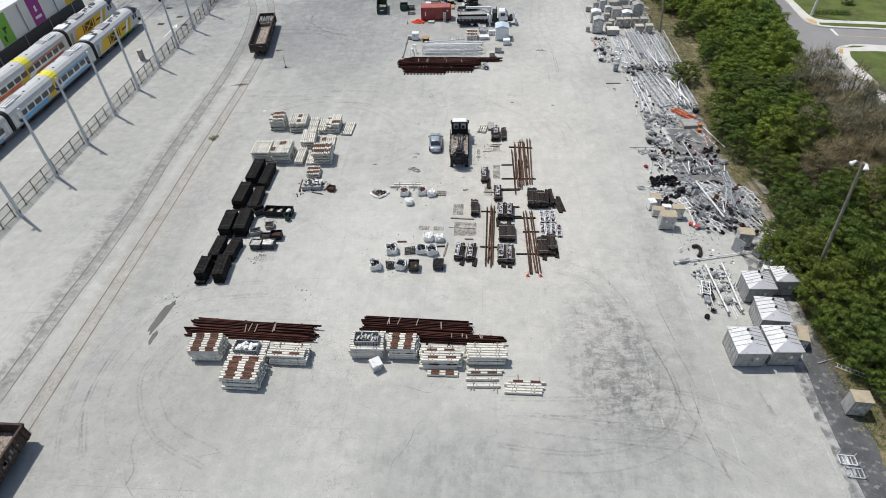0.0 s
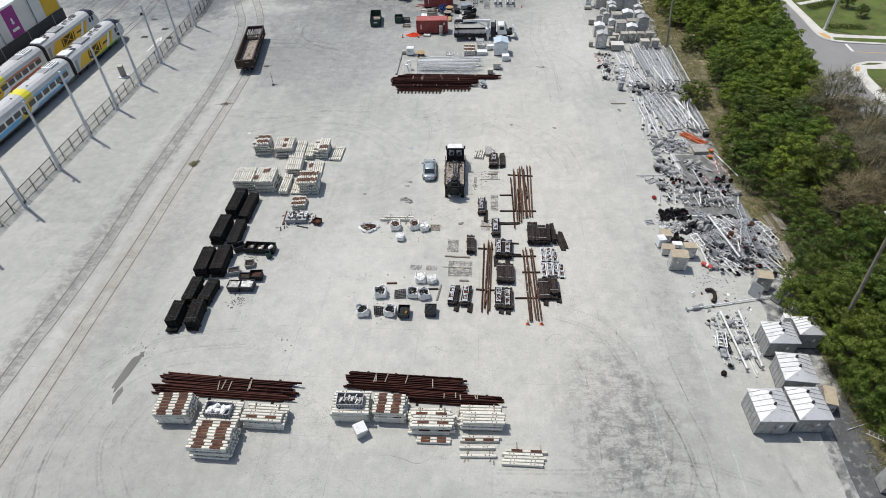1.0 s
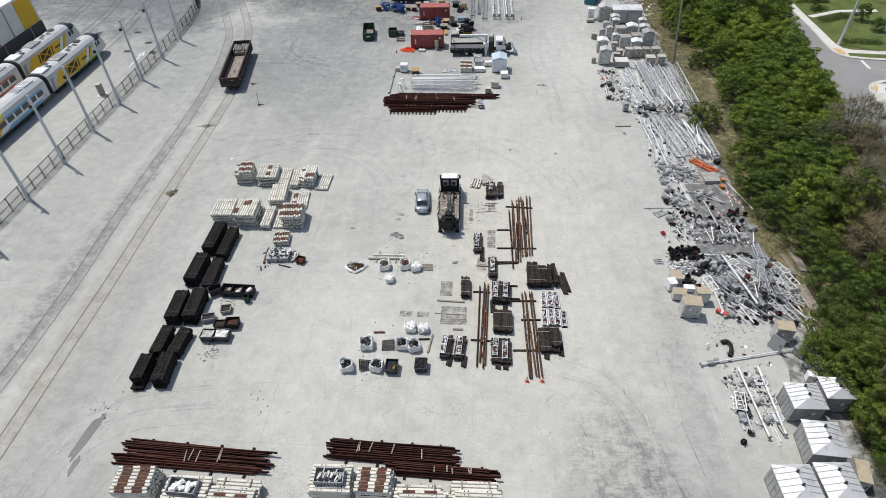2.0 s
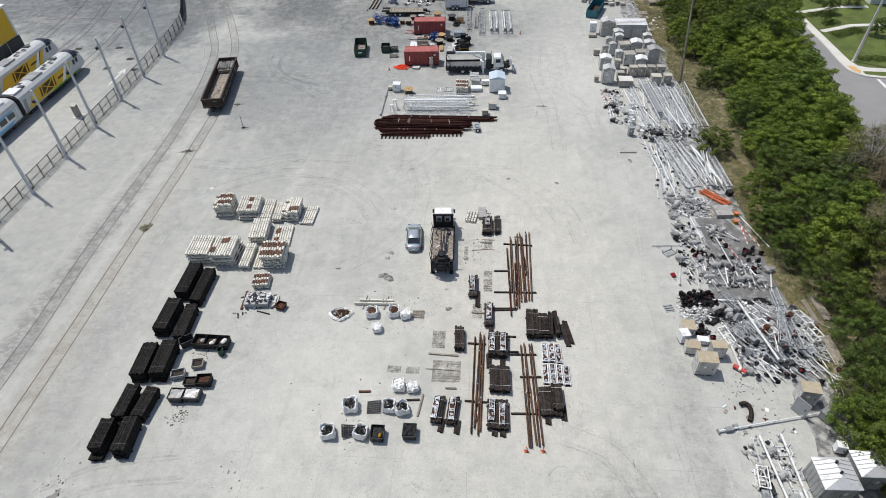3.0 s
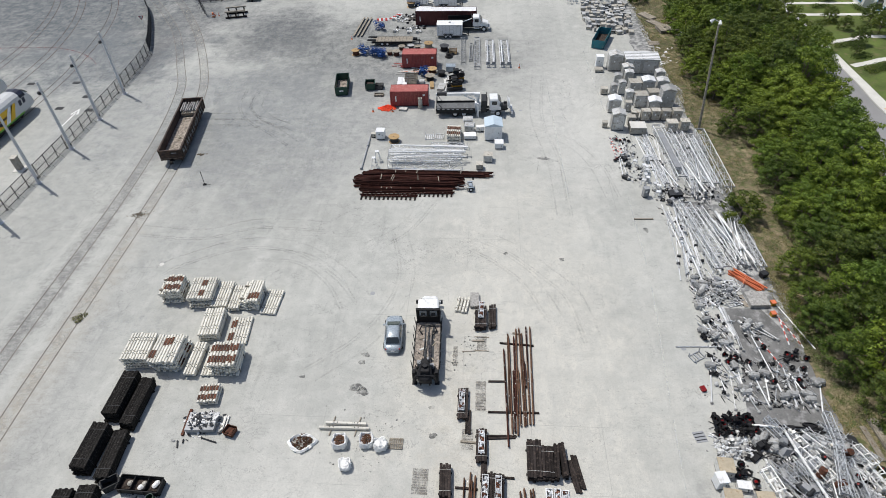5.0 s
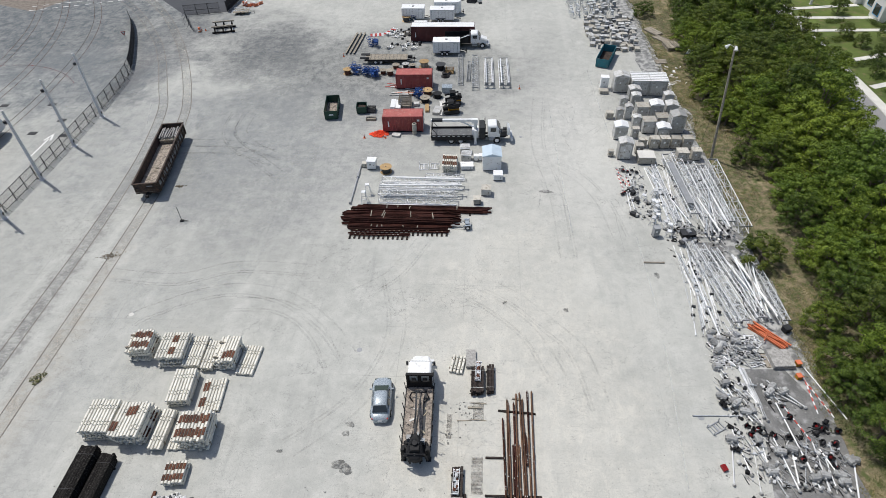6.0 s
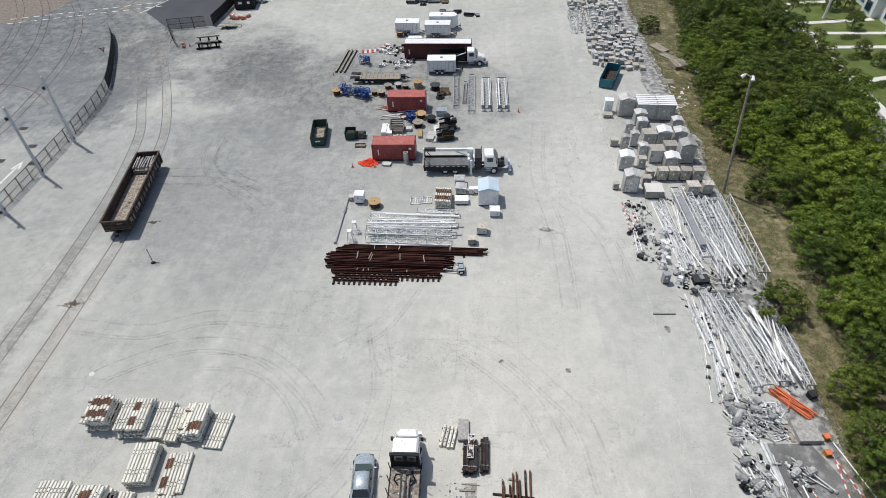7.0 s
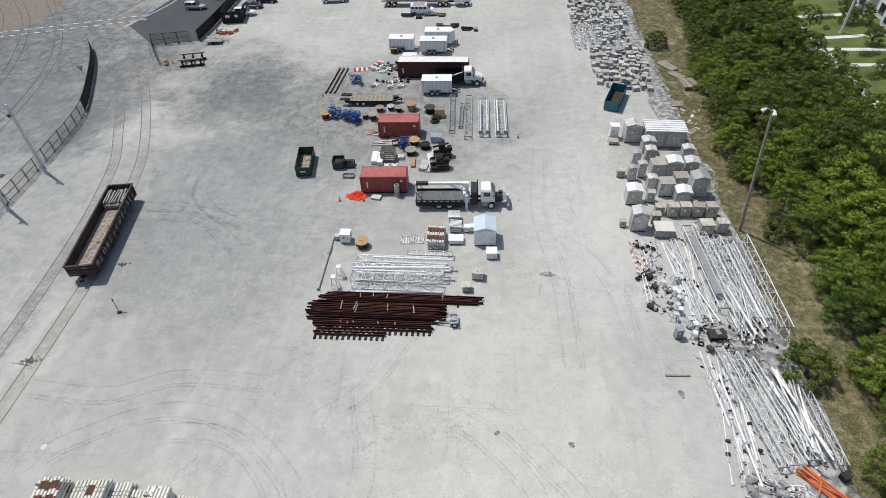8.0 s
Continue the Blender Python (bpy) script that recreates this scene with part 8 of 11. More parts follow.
pl = thing("steel_pole", "long dark grey steel pole lying on the concrete", "pole", at(-13.9, 106.1, 0, 90))
part("pipe", Geo().tube((-4.8, 0, 0.12), (4.8, 0, 0.12), 0.12, 8), M_GREY, pl)
part("flange", Geo().tube((-4.9, 0, 0.16), (-4.8, 0, 0.16), 0.2, 8).tube((0.9, 0, 0.12), (2.1, 0, 0.12), 0.2, 8), M_GREY, pl)
for px0, px1 in ((-22.7, -22.0), (-21.9, -21.3), (-21.1, -20.6)):
    t = thing("steel_beam", "long dark steel beam lying on the ground", "beam", at((px0 + px1) / 2, 151.0, 0, 86), "dark beams")
    part("web", Geo().box(0, 0, 0, 9.5, 0.12, 0.3), M_DARK, t)
    part("flange", Geo().box(0, 0, 0.3, 9.5, 0.32, 0.03), M_OLDWOOD, t)


def a_stand(x, y, h, rz, label="galvanised four-legged stand with a box on top", small=False):
    if small:
        g = Geo().box(0, 0, h, 0.5, 0.5, 0.08)
        for sx in (-1, 1):
            for sy in (-1, 1):
                g.tube((sx * 0.42, sy * 0.42, 0), (sx * 0.16, sy * 0.16, h), 0.035, 4)
            g.tube((sx * 0.34, -0.34, h * 0.35), (sx * 0.34, 0.34, h * 0.35), 0.025, 4).tube((-0.34, sx * 0.34, h * 0.35), (0.34, sx * 0.34, h * 0.35), 0.025, 4)
        return solid("equipment_stand", g, M_GALVDULL, "small galvanised four-legged stand in a row", "stand", at(x, y, 0, rz), "equipment stands")
    t = thing("equipment_stand", label, "stand", at(x, y, 0, rz), "equipment stands")
    for sx in (-1, 1):
        for sy in (-1, 1):
            part("leg", Geo().tube((sx * 0.42, sy * 0.42, 0), (sx * 0.16, sy * 0.16, h), 0.035, 5), M_GALV, t)
    part("brace", Geo().tube((-0.34, -0.34, h * 0.35), (0.34, -0.34, h * 0.35), 0.025, 4).tube((-0.34, 0.34, h * 0.35), (0.34, 0.34, h * 0.35), 0.025, 4).tube((-0.3, -0.3, h * 0.5), (-0.3, 0.3, h * 0.5), 0.025, 4).tube((0.3, -0.3, h * 0.5), (0.3, 0.3, h * 0.5), 0.025, 4), M_GALV, t)
    part("top_plate", Geo().box(0, 0, h, 0.5, 0.5, 0.08), M_GALV, t)
    return t


a_stand(-12.15, 101.9, 1.5, 5)
a_stand(-11.9, 103.5, 1.5, 10)

# ---------------------------------------------------------------- cabinets, units and reels round the yard
def cabinet(x, y, w, d, h, kind, rz=0.0, group="equipment cabinets", label=None):
    """Front face at y; the body reaches back by d."""
    body_m = {"white": M_WHITE, "wgable": M_ALU, "gable": M_ALU, "flat": M_ALU, "flatw": M_ALU, "box": M_BEIGE, "wide": M_BEIGE, "bgable": M_WHITE, "beige": M_ALU, "grey": M_GREY}[kind]
    roof_m = {"white": M_WHITE, "wgable": M_WHITE, "gable": M_ALU, "flat": M_BEIGE, "flatw": M_WHITE, "box": M_BEIGE, "wide": M_KERB, "beige": M_TAN, "grey": M_GREY, "bgable": M_BLUEROOF}[kind]
    words = {"white": "white steel equipment cabinet", "wgable": "dull aluminium equipment house with a white pitched roof", "gable": "dull aluminium equipment house with a pitched roof", "flat": "dull metal cabinet with a flat beige top",
             "flatw": "large grey equipment house with a white seamed roof", "box": "low beige metal cabinet on the ground", "wide": "wide beige battery box with a pale lid", "beige": "tall grey cabinet with a rusty tan roof", "grey": "plain grey steel box"}
    t = thing("equipment_cabinet", label or words[kind], "cabinet", at(x, y, 0, rz), group)
    part("plinth", Geo().box(0, d / 2, 0, w * 0.96, d * 0.96, 0.12), M_DARK, t)
    part("body", Geo().box(0, d / 2, 0.12, w, d, h - 0.12), body_m, t)
    if "gable" in kind:
        e, rise = 0.07, 0.16 * w
        part("roof", Geo().prism([(-w / 2 - e, h), (w / 2 + e, h), (w / 2 + e, h + 0.05), (0, h + rise + 0.05), (-w / 2 - e, h + 0.05)], -e, d + e), roof_m, t)
    elif kind == "flatw":
        part("roof", Geo().box(0, d / 2, h, w + 0.15, d + 0.15, 0.1), roof_m, t)
        for k in range(5):
            part("seam", Geo().box(0, d * (0.1 + 0.2 * k), h + 0.1, w + 0.12, 0.05, 0.05), M_ALU, t)
    else:
        part("roof", Geo().box(0, d / 2, h, w + 0.08, d + 0.08, 0.06), roof_m, t)
    door = part("door", Geo().box(0, -0.012, 0.25, w * 0.8, 0.025, h - 0.42), body_m, t)
    part("handle", Geo().box(w * 0.28, -0.05, h * 0.5, 0.04, 0.06, 0.2), M_DARK, door)
    if h > 1.2:
        part("notice", Geo().box(-w * 0.1, -0.03, h * 0.58, 0.22, 0.012, 0.26), M_WHITE if kind != "white" else M_GREY, door, "plain white notice")
    if kind not in ("box", "white"):
        part("vent", Geo().box(w / 2 + 0.01, d / 2, h * 0.65, 0.02, d * 0.4, h * 0.15), M_DARK, t)
    return t


CABS_A = [("white", 22.8, 132.8, 1.4, 2.1), ("gable", 25.3, 131.9, 2.6, 2.7), ("flatw", 28.1, 130.8, 2.8, 2.6), ("flatw", 30.9, 130.7, 2.7, 2.6), ("gable", 27.0, 129.2, 1.9, 1.9), ("gable", 26.6, 126.4, 1.5, 2.3), ("gable", 24.8, 126.3, 1.3, 1.8),
          ("gable", 25.0, 123.3, 1.2, 2.1), ("gable", 23.6, 122.5, 1.1, 2.0), ("box", 22.3, 123.3, 1.2, 1.0), ("flat", 27.2, 123.6, 2.1, 1.9), ("wgable", 29.2, 123.6, 2.2, 2.2), ("gable", 31.9, 127.4, 1.6, 1.9), ("gable", 31.6, 124.1, 2.0, 1.9), ("gable", 31.3, 119.2, 2.3, 2.8), ("gable", 25.7, 120.4, 1.3, 1.9)]
CABS_B = [("flat", 27.3, 119.2, 2.1, 2.0), ("flat", 29.7, 121.2, 2.0, 1.5), ("wgable", 29.0, 117.6, 2.1, 1.8), ("wgable", 22.9, 117.4, 2.1, 2.1), ("flat", 25.1, 117.9, 1.1, 1.5), ("gable", 22.6, 112.2, 2.1, 2.6), ("box", 25.7, 115.4, 1.2, 1.2), ("box", 27.2, 115.0, 1.4, 1.6), ("box", 28.7, 115.1, 1.4, 1.6),
          ("box", 30.2, 115.1, 1.4, 1.6), ("box", 31.8, 115.0, 1.5, 1.7), ("box", 24.9, 113.7, 1.2, 1.3), ("wide", 25.4, 111.1, 2.5, 1.1), ("box", 30.4, 111.8, 1.7, 1.5), ("box", 32.3, 112.2, 1.4, 1.5), ("box", 22.6, 131.3, 1.5, 0.5), ("box", 20.9, 112.9, 0.8, 0.9)]
for rows in (CABS_A, CABS_B):
    for kind, cx, cy, w, h in rows:
        cabinet(cx, cy, w * (0.88 if kind != "flatw" else 1), min(1.8, w * 0.75) if kind != "flatw" else 3.0, h, kind, rng.uniform(-3, 3))
cabinet(4.3, 109.1, 2.5, 2.5, 2.3, "bgable", 2, label="pale metal equipment shed with a bluish pitched roof")
for ux, uy, w, h, k in ((5.1, 106.8, 1.2, 0.9, "white"), (3.5, 103.4, 1.2, 1.0, "flat"), (2.4, 101.5, 0.9, 0.8, "box"), (0.7, 111.3, 1.3, 1.0, "flatw"), (0.5, 113.2, 1.3, 0.9, "flatw"), (0.9, 109.2, 1.7, 0.6, "white"), (2.1, 111.4, 0.6, 0.8, "white"), (2.8, 111.5, 0.6, 0.8, "white"), (-12.3, 109.0, 1.2, 1.3, "white"), (-13.4, 109.5, 0.6, 0.6, "box"), (-10.8, 108.6, 0.4, 0.7, "white")):
    cabinet(ux, uy, w, min(w, 1.1), h, k, rng.uniform(-4, 4), "cabinets in the yard", "pale grey metal unit standing on the concrete")


def reel(x, y, r, w, lying, flange, wound, label):
    t = thing("cable_reel", label, "cable reel", at(x, y, 0, rng.uniform(0, 360)), "cable reels")
    for z in (0.0, w - 0.05):
        f = part("flange", Geo().tube((0, 0, z), (0, 0, z + 0.05), r, 20), flange, t)
        part("hub_cap", Geo().tube((0, 0, z + (0.05 if z else -0.012)), (0, 0, z + (0.062 if z else 0)), r * 0.12, 8), M_DARK, f)
    part("winding", Geo().tube((0, 0, 0.05), (0, 0, w - 0.05), r * 0.72, 18), wound, t, "wound cable")
    return t


REEL = "wooden cable reel lying flat with cable wound on it"
for rx, ry, r, w, fl, wd in ((-10.2, 108.6, 1.0, 0.95, M_WOOD, M_DARK), (-20.9, 138.3, 0.95, 1.0, M_WOOD, M_RUST), (-14.6, 138.4, 0.75, 0.8, M_OLDWOOD, M_RUST), (-13.3, 138.0, 0.9, 1.0, M_OLDWOOD, M_RUST), (-12.6, 140.6, 0.85, 0.8, M_OLDWOOD, M_RUST), (-10.9, 141.0, 0.8, 0.8, M_ALU, M_DARK), (-9.6, 140.6, 0.75, 0.8, M_OLDWOOD, M_IRON),
                             (-7.6, 141.2, 1.1, 1.2, M_WOOD, M_OLDWOOD), (-4.6, 140.4, 1.1, 1.0, M_DARK, M_IRON), (-6.4, 128.4, 1.05, 0.9, M_OLDWOOD, M_IRON), (-6.2, 131.0, 1.05, 0.9, M_WOOD, M_RUST), (-4.5, 130.0, 0.9, 0.8, M_IRON, M_IRON), (-13.0, 162.4, 1.1, 1.1, M_WOOD, M_DARK)):
    reel(rx, ry, r * 0.82, w * 0.9, True, fl, wd, REEL)


def coil(x, y, r, m, label):
    g = Geo()
    for k in range(4):
        n = 22
        pts = [((r - 0.08 * k) * math.cos(2 * math.pi * i / n), (r - 0.08 * k) * math.sin(2 * math.pi * i / n), 0.07 + 0.09 * k) for i in range(n + 1)]
        for p, q in zip(pts, pts[1:]):
            g.tube(p, q, 0.07, 5)
    solid("hose_coil", g, m, label, "coil", at(x, y, 0), "coils")


coil(-3.4, 138.6, 0.8, M_RUBBER, "black coiled hose on the ground")
coil(-3.6, 137.4, 0.7, M_RUBBER, "black coiled hose on the ground")


def blue_rack(x, y, rz, seed):
    r = random.Random(seed)
    t = thing("blue_frame_stack", "tangled stack of bright blue tubular frames", "frame stack", at(x, y, 0, rz), "blue frames")
    for k in range(7):
        g = Geo()
        w, d, h = 0.8, 0.6, 0.8
        for sx in (-1, 1):
            for sy in (-1, 1):
                g.tube((sx * w / 2, sy * d / 2, 0), (sx * w / 2, sy * d / 2, h), 0.035, 5)
        for z in (0.1, h):
            g.tube((-w / 2, -d / 2, z), (w / 2, -d / 2, z), 0.035, 5).tube((-w / 2, d / 2, z), (w / 2, d / 2, z), 0.035, 5).tube((-w / 2, -d / 2, z), (-w / 2, d / 2, z), 0.035, 5).tube((w / 2, -d / 2, z), (w / 2, d / 2, z), 0.035, 5)
        g.box(0, 0, h * 0.45, w * 0.8, d * 0.8, 0.12)
        part("frame", g, M_BLUE, t, "", pose(r.uniform(-0.6, 0.6), r.uniform(-0.6, 0.6), 0.02 + 0.14 * k, r.uniform(-10, 10), r.uniform(-10, 10), r.uniform(0, 90)))


for bx, by, s in ((-17.3, 138.0, 1), (-15.9, 137.2, 2), (-19.4, 138.7, 3), (-7.6, 130.0, 4), (-18.1, 149.7, 5), (-11.3, 163.0, 6), (-16.6, 137.3, 7)):
    blue_rack(bx, by, s * 20, s)


def crate(x, y, w, d, h, m, label, rz=0, z=0.0):
    t = thing("slatted_crate", label, "crate", at(x, y, z, rz), "crates")
    part("base", Geo().box(0, 0, 0, w, d, 0.1), m, t)
    for k in range(4):
        z = 0.12 + k * (h - 0.1) / 4
        for s in (-1, 1):
            part("slat", Geo().box(0, s * d / 2, z, w, 0.03, (h - 0.1) / 4 * 0.7), m, t)
            part("end_slat", Geo().box(s * w / 2, 0, z, 0.03, d, (h - 0.1) / 4 * 0.7), m, t)
    for sx in (-1, 1):
        for sy in (-1, 1):
            part("corner_post", Geo().box(sx * (w / 2 - 0.05), sy * (d / 2 - 0.05), 0, 0.09, 0.09, h), m, t)


crate(-9.5, 127.3, 2.0, 1.9, 1.4, M_OLDWOOD, "large weathered slatted crate of rusty parts")
crate(-14.7, 125.2, 1.3, 1.2, 0.7, M_DARK, "dark steel mesh crate")
crate(-14.4, 122.6, 1.5, 0.8, 0.3, M_OLDWOOD, "low wooden tray with square cells")
crate(-2.9, 139.0, 1.4, 1.2, 0.8, M_WOOD, "brown wooden crate with cardboard boxes")
crate(-8.9, 130.9, 1.0, 1.3, 0.4, M_RUST, "open rusty tray of parts", 15)
crate(-11.7, 155.6, 1.8, 1.2, 0.6, M_OLDWOOD, "open crate of reddish fittings")
for bx, by, w, d, h, m, rz, lab in ((-11.4, 126.9, 0.75, 2.6, 0.5, M_WHITE, 2, "long white steel box"), (-10.55, 126.7, 0.75, 2.6, 0.5, M_WHITE, 2, "long white steel box"), (-7.7, 127.2, 0.8, 0.8, 0.4, M_ALU, 0, "small grey metal box"), (-5.9, 126.0, 0.6, 2.1, 0.3, M_WOOD, 5, "long raw wooden box on the ground"), (-4.2, 125.2, 1.1, 2.2, 0.4, M_ALU, -10, "scratched pale steel loading chute"),
                                    (-3.0, 132.0, 1.6, 1.2, 0.9, M_CARBLUE, 0, "pale blue plastic water tank"), (-10.6, 124.2, 1.4, 0.9, 0.2, M_ALU, 0, "flat pale metal panel"), (-7.0, 122.8, 1.6, 0.7, 0.2, M_ALU, 20, "flat pale metal panel"), (-10.5, 119.9, 0.9, 0.7, 0.9, M_IRON, 0, "small dark portable generator set"), (-9.9, 117.9, 1.2, 0.8, 0.25, M_ALU, -10, "folded grey tarpaulin on concrete"),
                                    (-8.5, 157.5, 1.5, 1.5, 1.2, M_ALU, 0, "grey metal cabinet lying by the container"), (-9.8, 159.7, 2.6, 1.6, 0.8, M_WHITE, 0, "white panel stack beside the container"), (-18.2, 163.0, 0.01, 0.01, 0.01, M_IRON, 0, "")):
    if lab:
        t = thing("storage_box", lab, "box", at(bx, by, 0, rz), "boxes in the yard")
        part("body", Geo().box(0, 0, 0, w, d, h), m, t)
        part("lid", Geo().box(0, 0, h, w + 0.04, d + 0.04, 0.05), m, t)
cyl = thing("concrete_roll", "tall tan cylindrical roll standing on end", "roll", at(-7.2, 118.5, 0))
part("shell", Geo().lathe((0, 0, 0), [(0.0, 0.02), (0.34, 0.0), (0.34, 1.75), (0.22, 1.75), (0.2, 1.3), (0.0, 1.3)], 16), M_BEIGE, cyl)
part("band", Geo().lathe((0, 0, 0), [(0.345, 0.5), (0.355, 0.5), (0.355, 0.58), (0.345, 0.58)], 16), M_OLDWOOD, cyl)
g = Geo()
r3 = random.Random(6)
nn = 26
hs = [[max(0.02, 0.5 * math.exp(-((i / nn - 0.5) ** 2 + (j / nn - 0.5) ** 2) * 9) * r3.uniform(0.2, 1.1)) for j in range(nn + 1)] for i in range(nn + 1)]
keep = [(i, j) for i in range(nn) for j in range(nn) if ((i / nn - 0.5) ** 2 + (j / nn - 0.5) ** 2) < 0.14 + 0.11 * noise.noise(Vector((i * 0.21, j * 0.21, 5)))]
g.add([((i / nn - 0.5) * 3.6, (j / nn - 0.5) * 2.6, hs[i][j]) for i in range(nn + 1) for j in range(nn + 1)], [(i * (nn + 1) + j, (i + 1) * (nn + 1) + j, (i + 1) * (nn + 1) + j + 1, i * (nn + 1) + j + 1) for i, j in keep])
solid("safety_netting", g, mat("orange_red_netting", (0.80, 0.085, 0.03), 0.8, var=0.25, big=5), "crumpled heap of orange-red safety netting", "netting", at(-12.5, 118.3, 0.0, 10))


def sign_stand(x, y):
    t = thing("switch_stand", "thin dark switch stand with a small round target", "switch stand", at(x, y, 0, 20))
    part("post", Geo().tube((0, 0, 0), (0, 0, 1.9), 0.035, 8), M_IRON, t)
    part("target", Geo().tube((-0.02, 0, 2.02), (0.02, 0, 2.02), 0.15, 14), M_IRON, t)
    part("base", Geo().box(0, 0, 0, 0.45, 0.3, 0.14), M_IRON, t)
    part("hand_lever", Geo().tube((0, 0, 0.14), (0.75, -0.3, 0.1), 0.03, 6), M_IRON, t)


sign_stand(-34.6, 97.2)


def pipe_rack():
    t = thing("timber_cradle", "dark timber cradle with a cross frame", "cradle", at(-49.8, 157.6, 0, 14))
    for s in (-1, 1):
        part("sill", Geo().box(0, s * 1.3, 0, 4.4, 0.3, 0.3), M_TIMBER, t)
        for k in (-1.6, 0, 1.6):
            part("post", Geo().box(k, s * 1.3, 0.3, 0.25, 0.25, 0.9), M_TIMBER, t)
        part("top_beam", Geo().box(0, s * 1.3, 1.2, 4.2, 0.25, 0.25), M_OLDWOOD, t)
    for k in (-1.6, 0, 1.6):
        part("cross_beam", Geo().box(k, 0, 0.6, 0.25, 2.6, 0.25), M_TIMBER, t)


pipe_rack()
bx = thing("screened_enclosure", "black screened skip enclosure with small white notices", "enclosure", at(-48.6, 176.5, 0, 8))
part("wall", Geo().box(0, 0, 0, 4.0, 0.1, 2.4).box(-2.0, 2.0, 0, 0.1, 4.0, 2.4).box(2.0, 2.0, 0, 0.1, 4.0, 2.4), M_SCREEN, bx)
part("notice", Geo().box(-0.8, -0.06, 1.2, 0.9, 0.03, 0.5), M_WHITE, bx)
part("notice", Geo().box(1.0, -0.06, 1.2, 0.6, 0.03, 0.5), M_WHITE, bx)
for k, (ox, oy) in enumerate(((-48.9, 170.8), (-48.0, 171.4), (-47.2, 171.0), (-46.5, 172.2), (-49.6, 171.8))):
    t = thing("road_barrier", "orange and white water-filled road barrier", "barrier", at(ox, oy, 0, 20 * k), "road barriers")
    part("body", Geo().box(0, 0, 0, 1.1, 0.35, 0.5, top=(0.95, 0.5)), M_ORANGE, t)
    part("band", Geo().box(0, 0, 0.71, 1.2, 0.2, 0.1), M_WHITE, t)
for ox, oy in ((-54.6, 156.8), (-50.0, 171.3), (-49.2, 170.9)):
    t = thing("traffic_drum", "orange and white banded traffic drum on a black base", "traffic drum", at(ox, oy, 0), "traffic drums")
    part("shell", Geo().lathe((0, 0, 0), [(0.28, 0.05), (0.28, 0.3), (0.25, 0.31), (0.25, 0.6), (0.22, 0.61), (0.2, 0.95), (0.0, 0.96)], 12), M_ORANGE, t)
    part("band", Geo().lathe((0, 0, 0), [(0.285, 0.34), (0.262, 0.35), (0.262, 0.5), (0.25, 0.51)], 12), M_WHITE, t)
    part("base", Geo().box(0, 0, 0, 0.7, 0.7, 0.05), M_RUBBER, t)
sheet("pavement_car_park", [(-70.3, 175.1), (-61.2, 165.6), (-52.2, 167.6), (-51.6, 230), (-58, 230), (-67.9, 190.1)], 0.004, M_PAVE, "dark new asphalt car park", 0.003)
strip("road_edge_line", curve_pts([(-71.5, 174.5), (-68.5, 182), (-66.5, 189), (-64.5, 200)], 6), 0.18, 0.008, M_LINE, "white edge line of the car park")
strip("road_yellow_line", curve_pts([(-77, 177), (-74.6, 183), (-73, 190), (-71, 200)], 6), 0.16, 0.008, M_LINEY, "faded yellow line")
for k in range(14):
    fx = -98 + 2.2 * k
    strip("road_crossing_dash", [(fx, 168.5 + 0.75 * k), (fx + 1.2, 168.9 + 0.75 * k)], 0.25, 0.03, M_LINE, "white dash of a crossing")
    strip("road_crossing_dash", [(fx - 0.8, 171.0 + 0.75 * k), (fx + 0.4, 171.4 + 0.75 * k)], 0.25, 0.03, M_LINE, "white dash of a crossing")

# signal parts and barriers laid out by the long container
def red_bars(x, y, n, L, rz):
    t = thing("barrier_boards", "row of red and white striped barrier boards", "barrier", at(x, y, 0, rz), "barrier boards")
    for k in range(n):
        g = Geo()
        for j in range(6):
            g.box(-L / 2 + (j + 0.5) * L / 6, 0, 0, L / 6, 0.18, 0.08, j % 2)
        part("board", g, [M_STRIPE, M_WHITE], t, "", at(0, 0.3 * k, 0.01))


red_bars(-18.0, 154.6, 5, 2.6, 10)
red_bars(-15.2, 156.8, 4, 3.6, 62)
for k in range(7):
    t = thing("steel_tube", "pale steel tube among laid-out parts", "tube", at(-9.6 + 0.3 * k, 131.2 + 0.22 * k - 0.6, 0, rng.uniform(-8, 8)), "laid-out tubes")
    part("pipe", Geo().tube((-3.0, 0, 0.09), (rng.uniform(1.5, 3), 0, 0.09), 0.09, 7), M_ORANGE if k == 3 else M_ALU, t)


# ---------------------------------------------------------------- scrap along the verge
def signal_head(name="scrapped_signal"):
    t = thing(name, "scrapped railway signal head with black hoods", "signal", at(0, 0, -300), "scrapped signals")
    part("backplate", Geo().tube((0, 0, 0.02), (0, 0, 0.06), 0.34, 14), M_IRON, t)
    part("casing", Geo().tube((0, 0, 0.06), (0, 0, 0.34), 0.22, 12, 0.16), M_ALU, t)
    part("hood", Geo().tube((0, 0, -0.02), (0.06, 0, -0.3), 0.2, 10, 0.17), M_IRON, t)
    return t


def lamp_ring():
    t = solid("lamp_unit", Geo().lathe((0, 0, 0), [(0.2, 0), (0.27, 0.02), (0.29, 0.12), (0.24, 0.2), (0.2, 0.16), (0.2, 0)], 14).box(0.3, 0, 0.02, 0.2, 0.16, 0.14), M_IRON, "dark round lamp unit thrown on a heap", "lamp unit", at(0, 0, -300), "lamp heap")
    return t


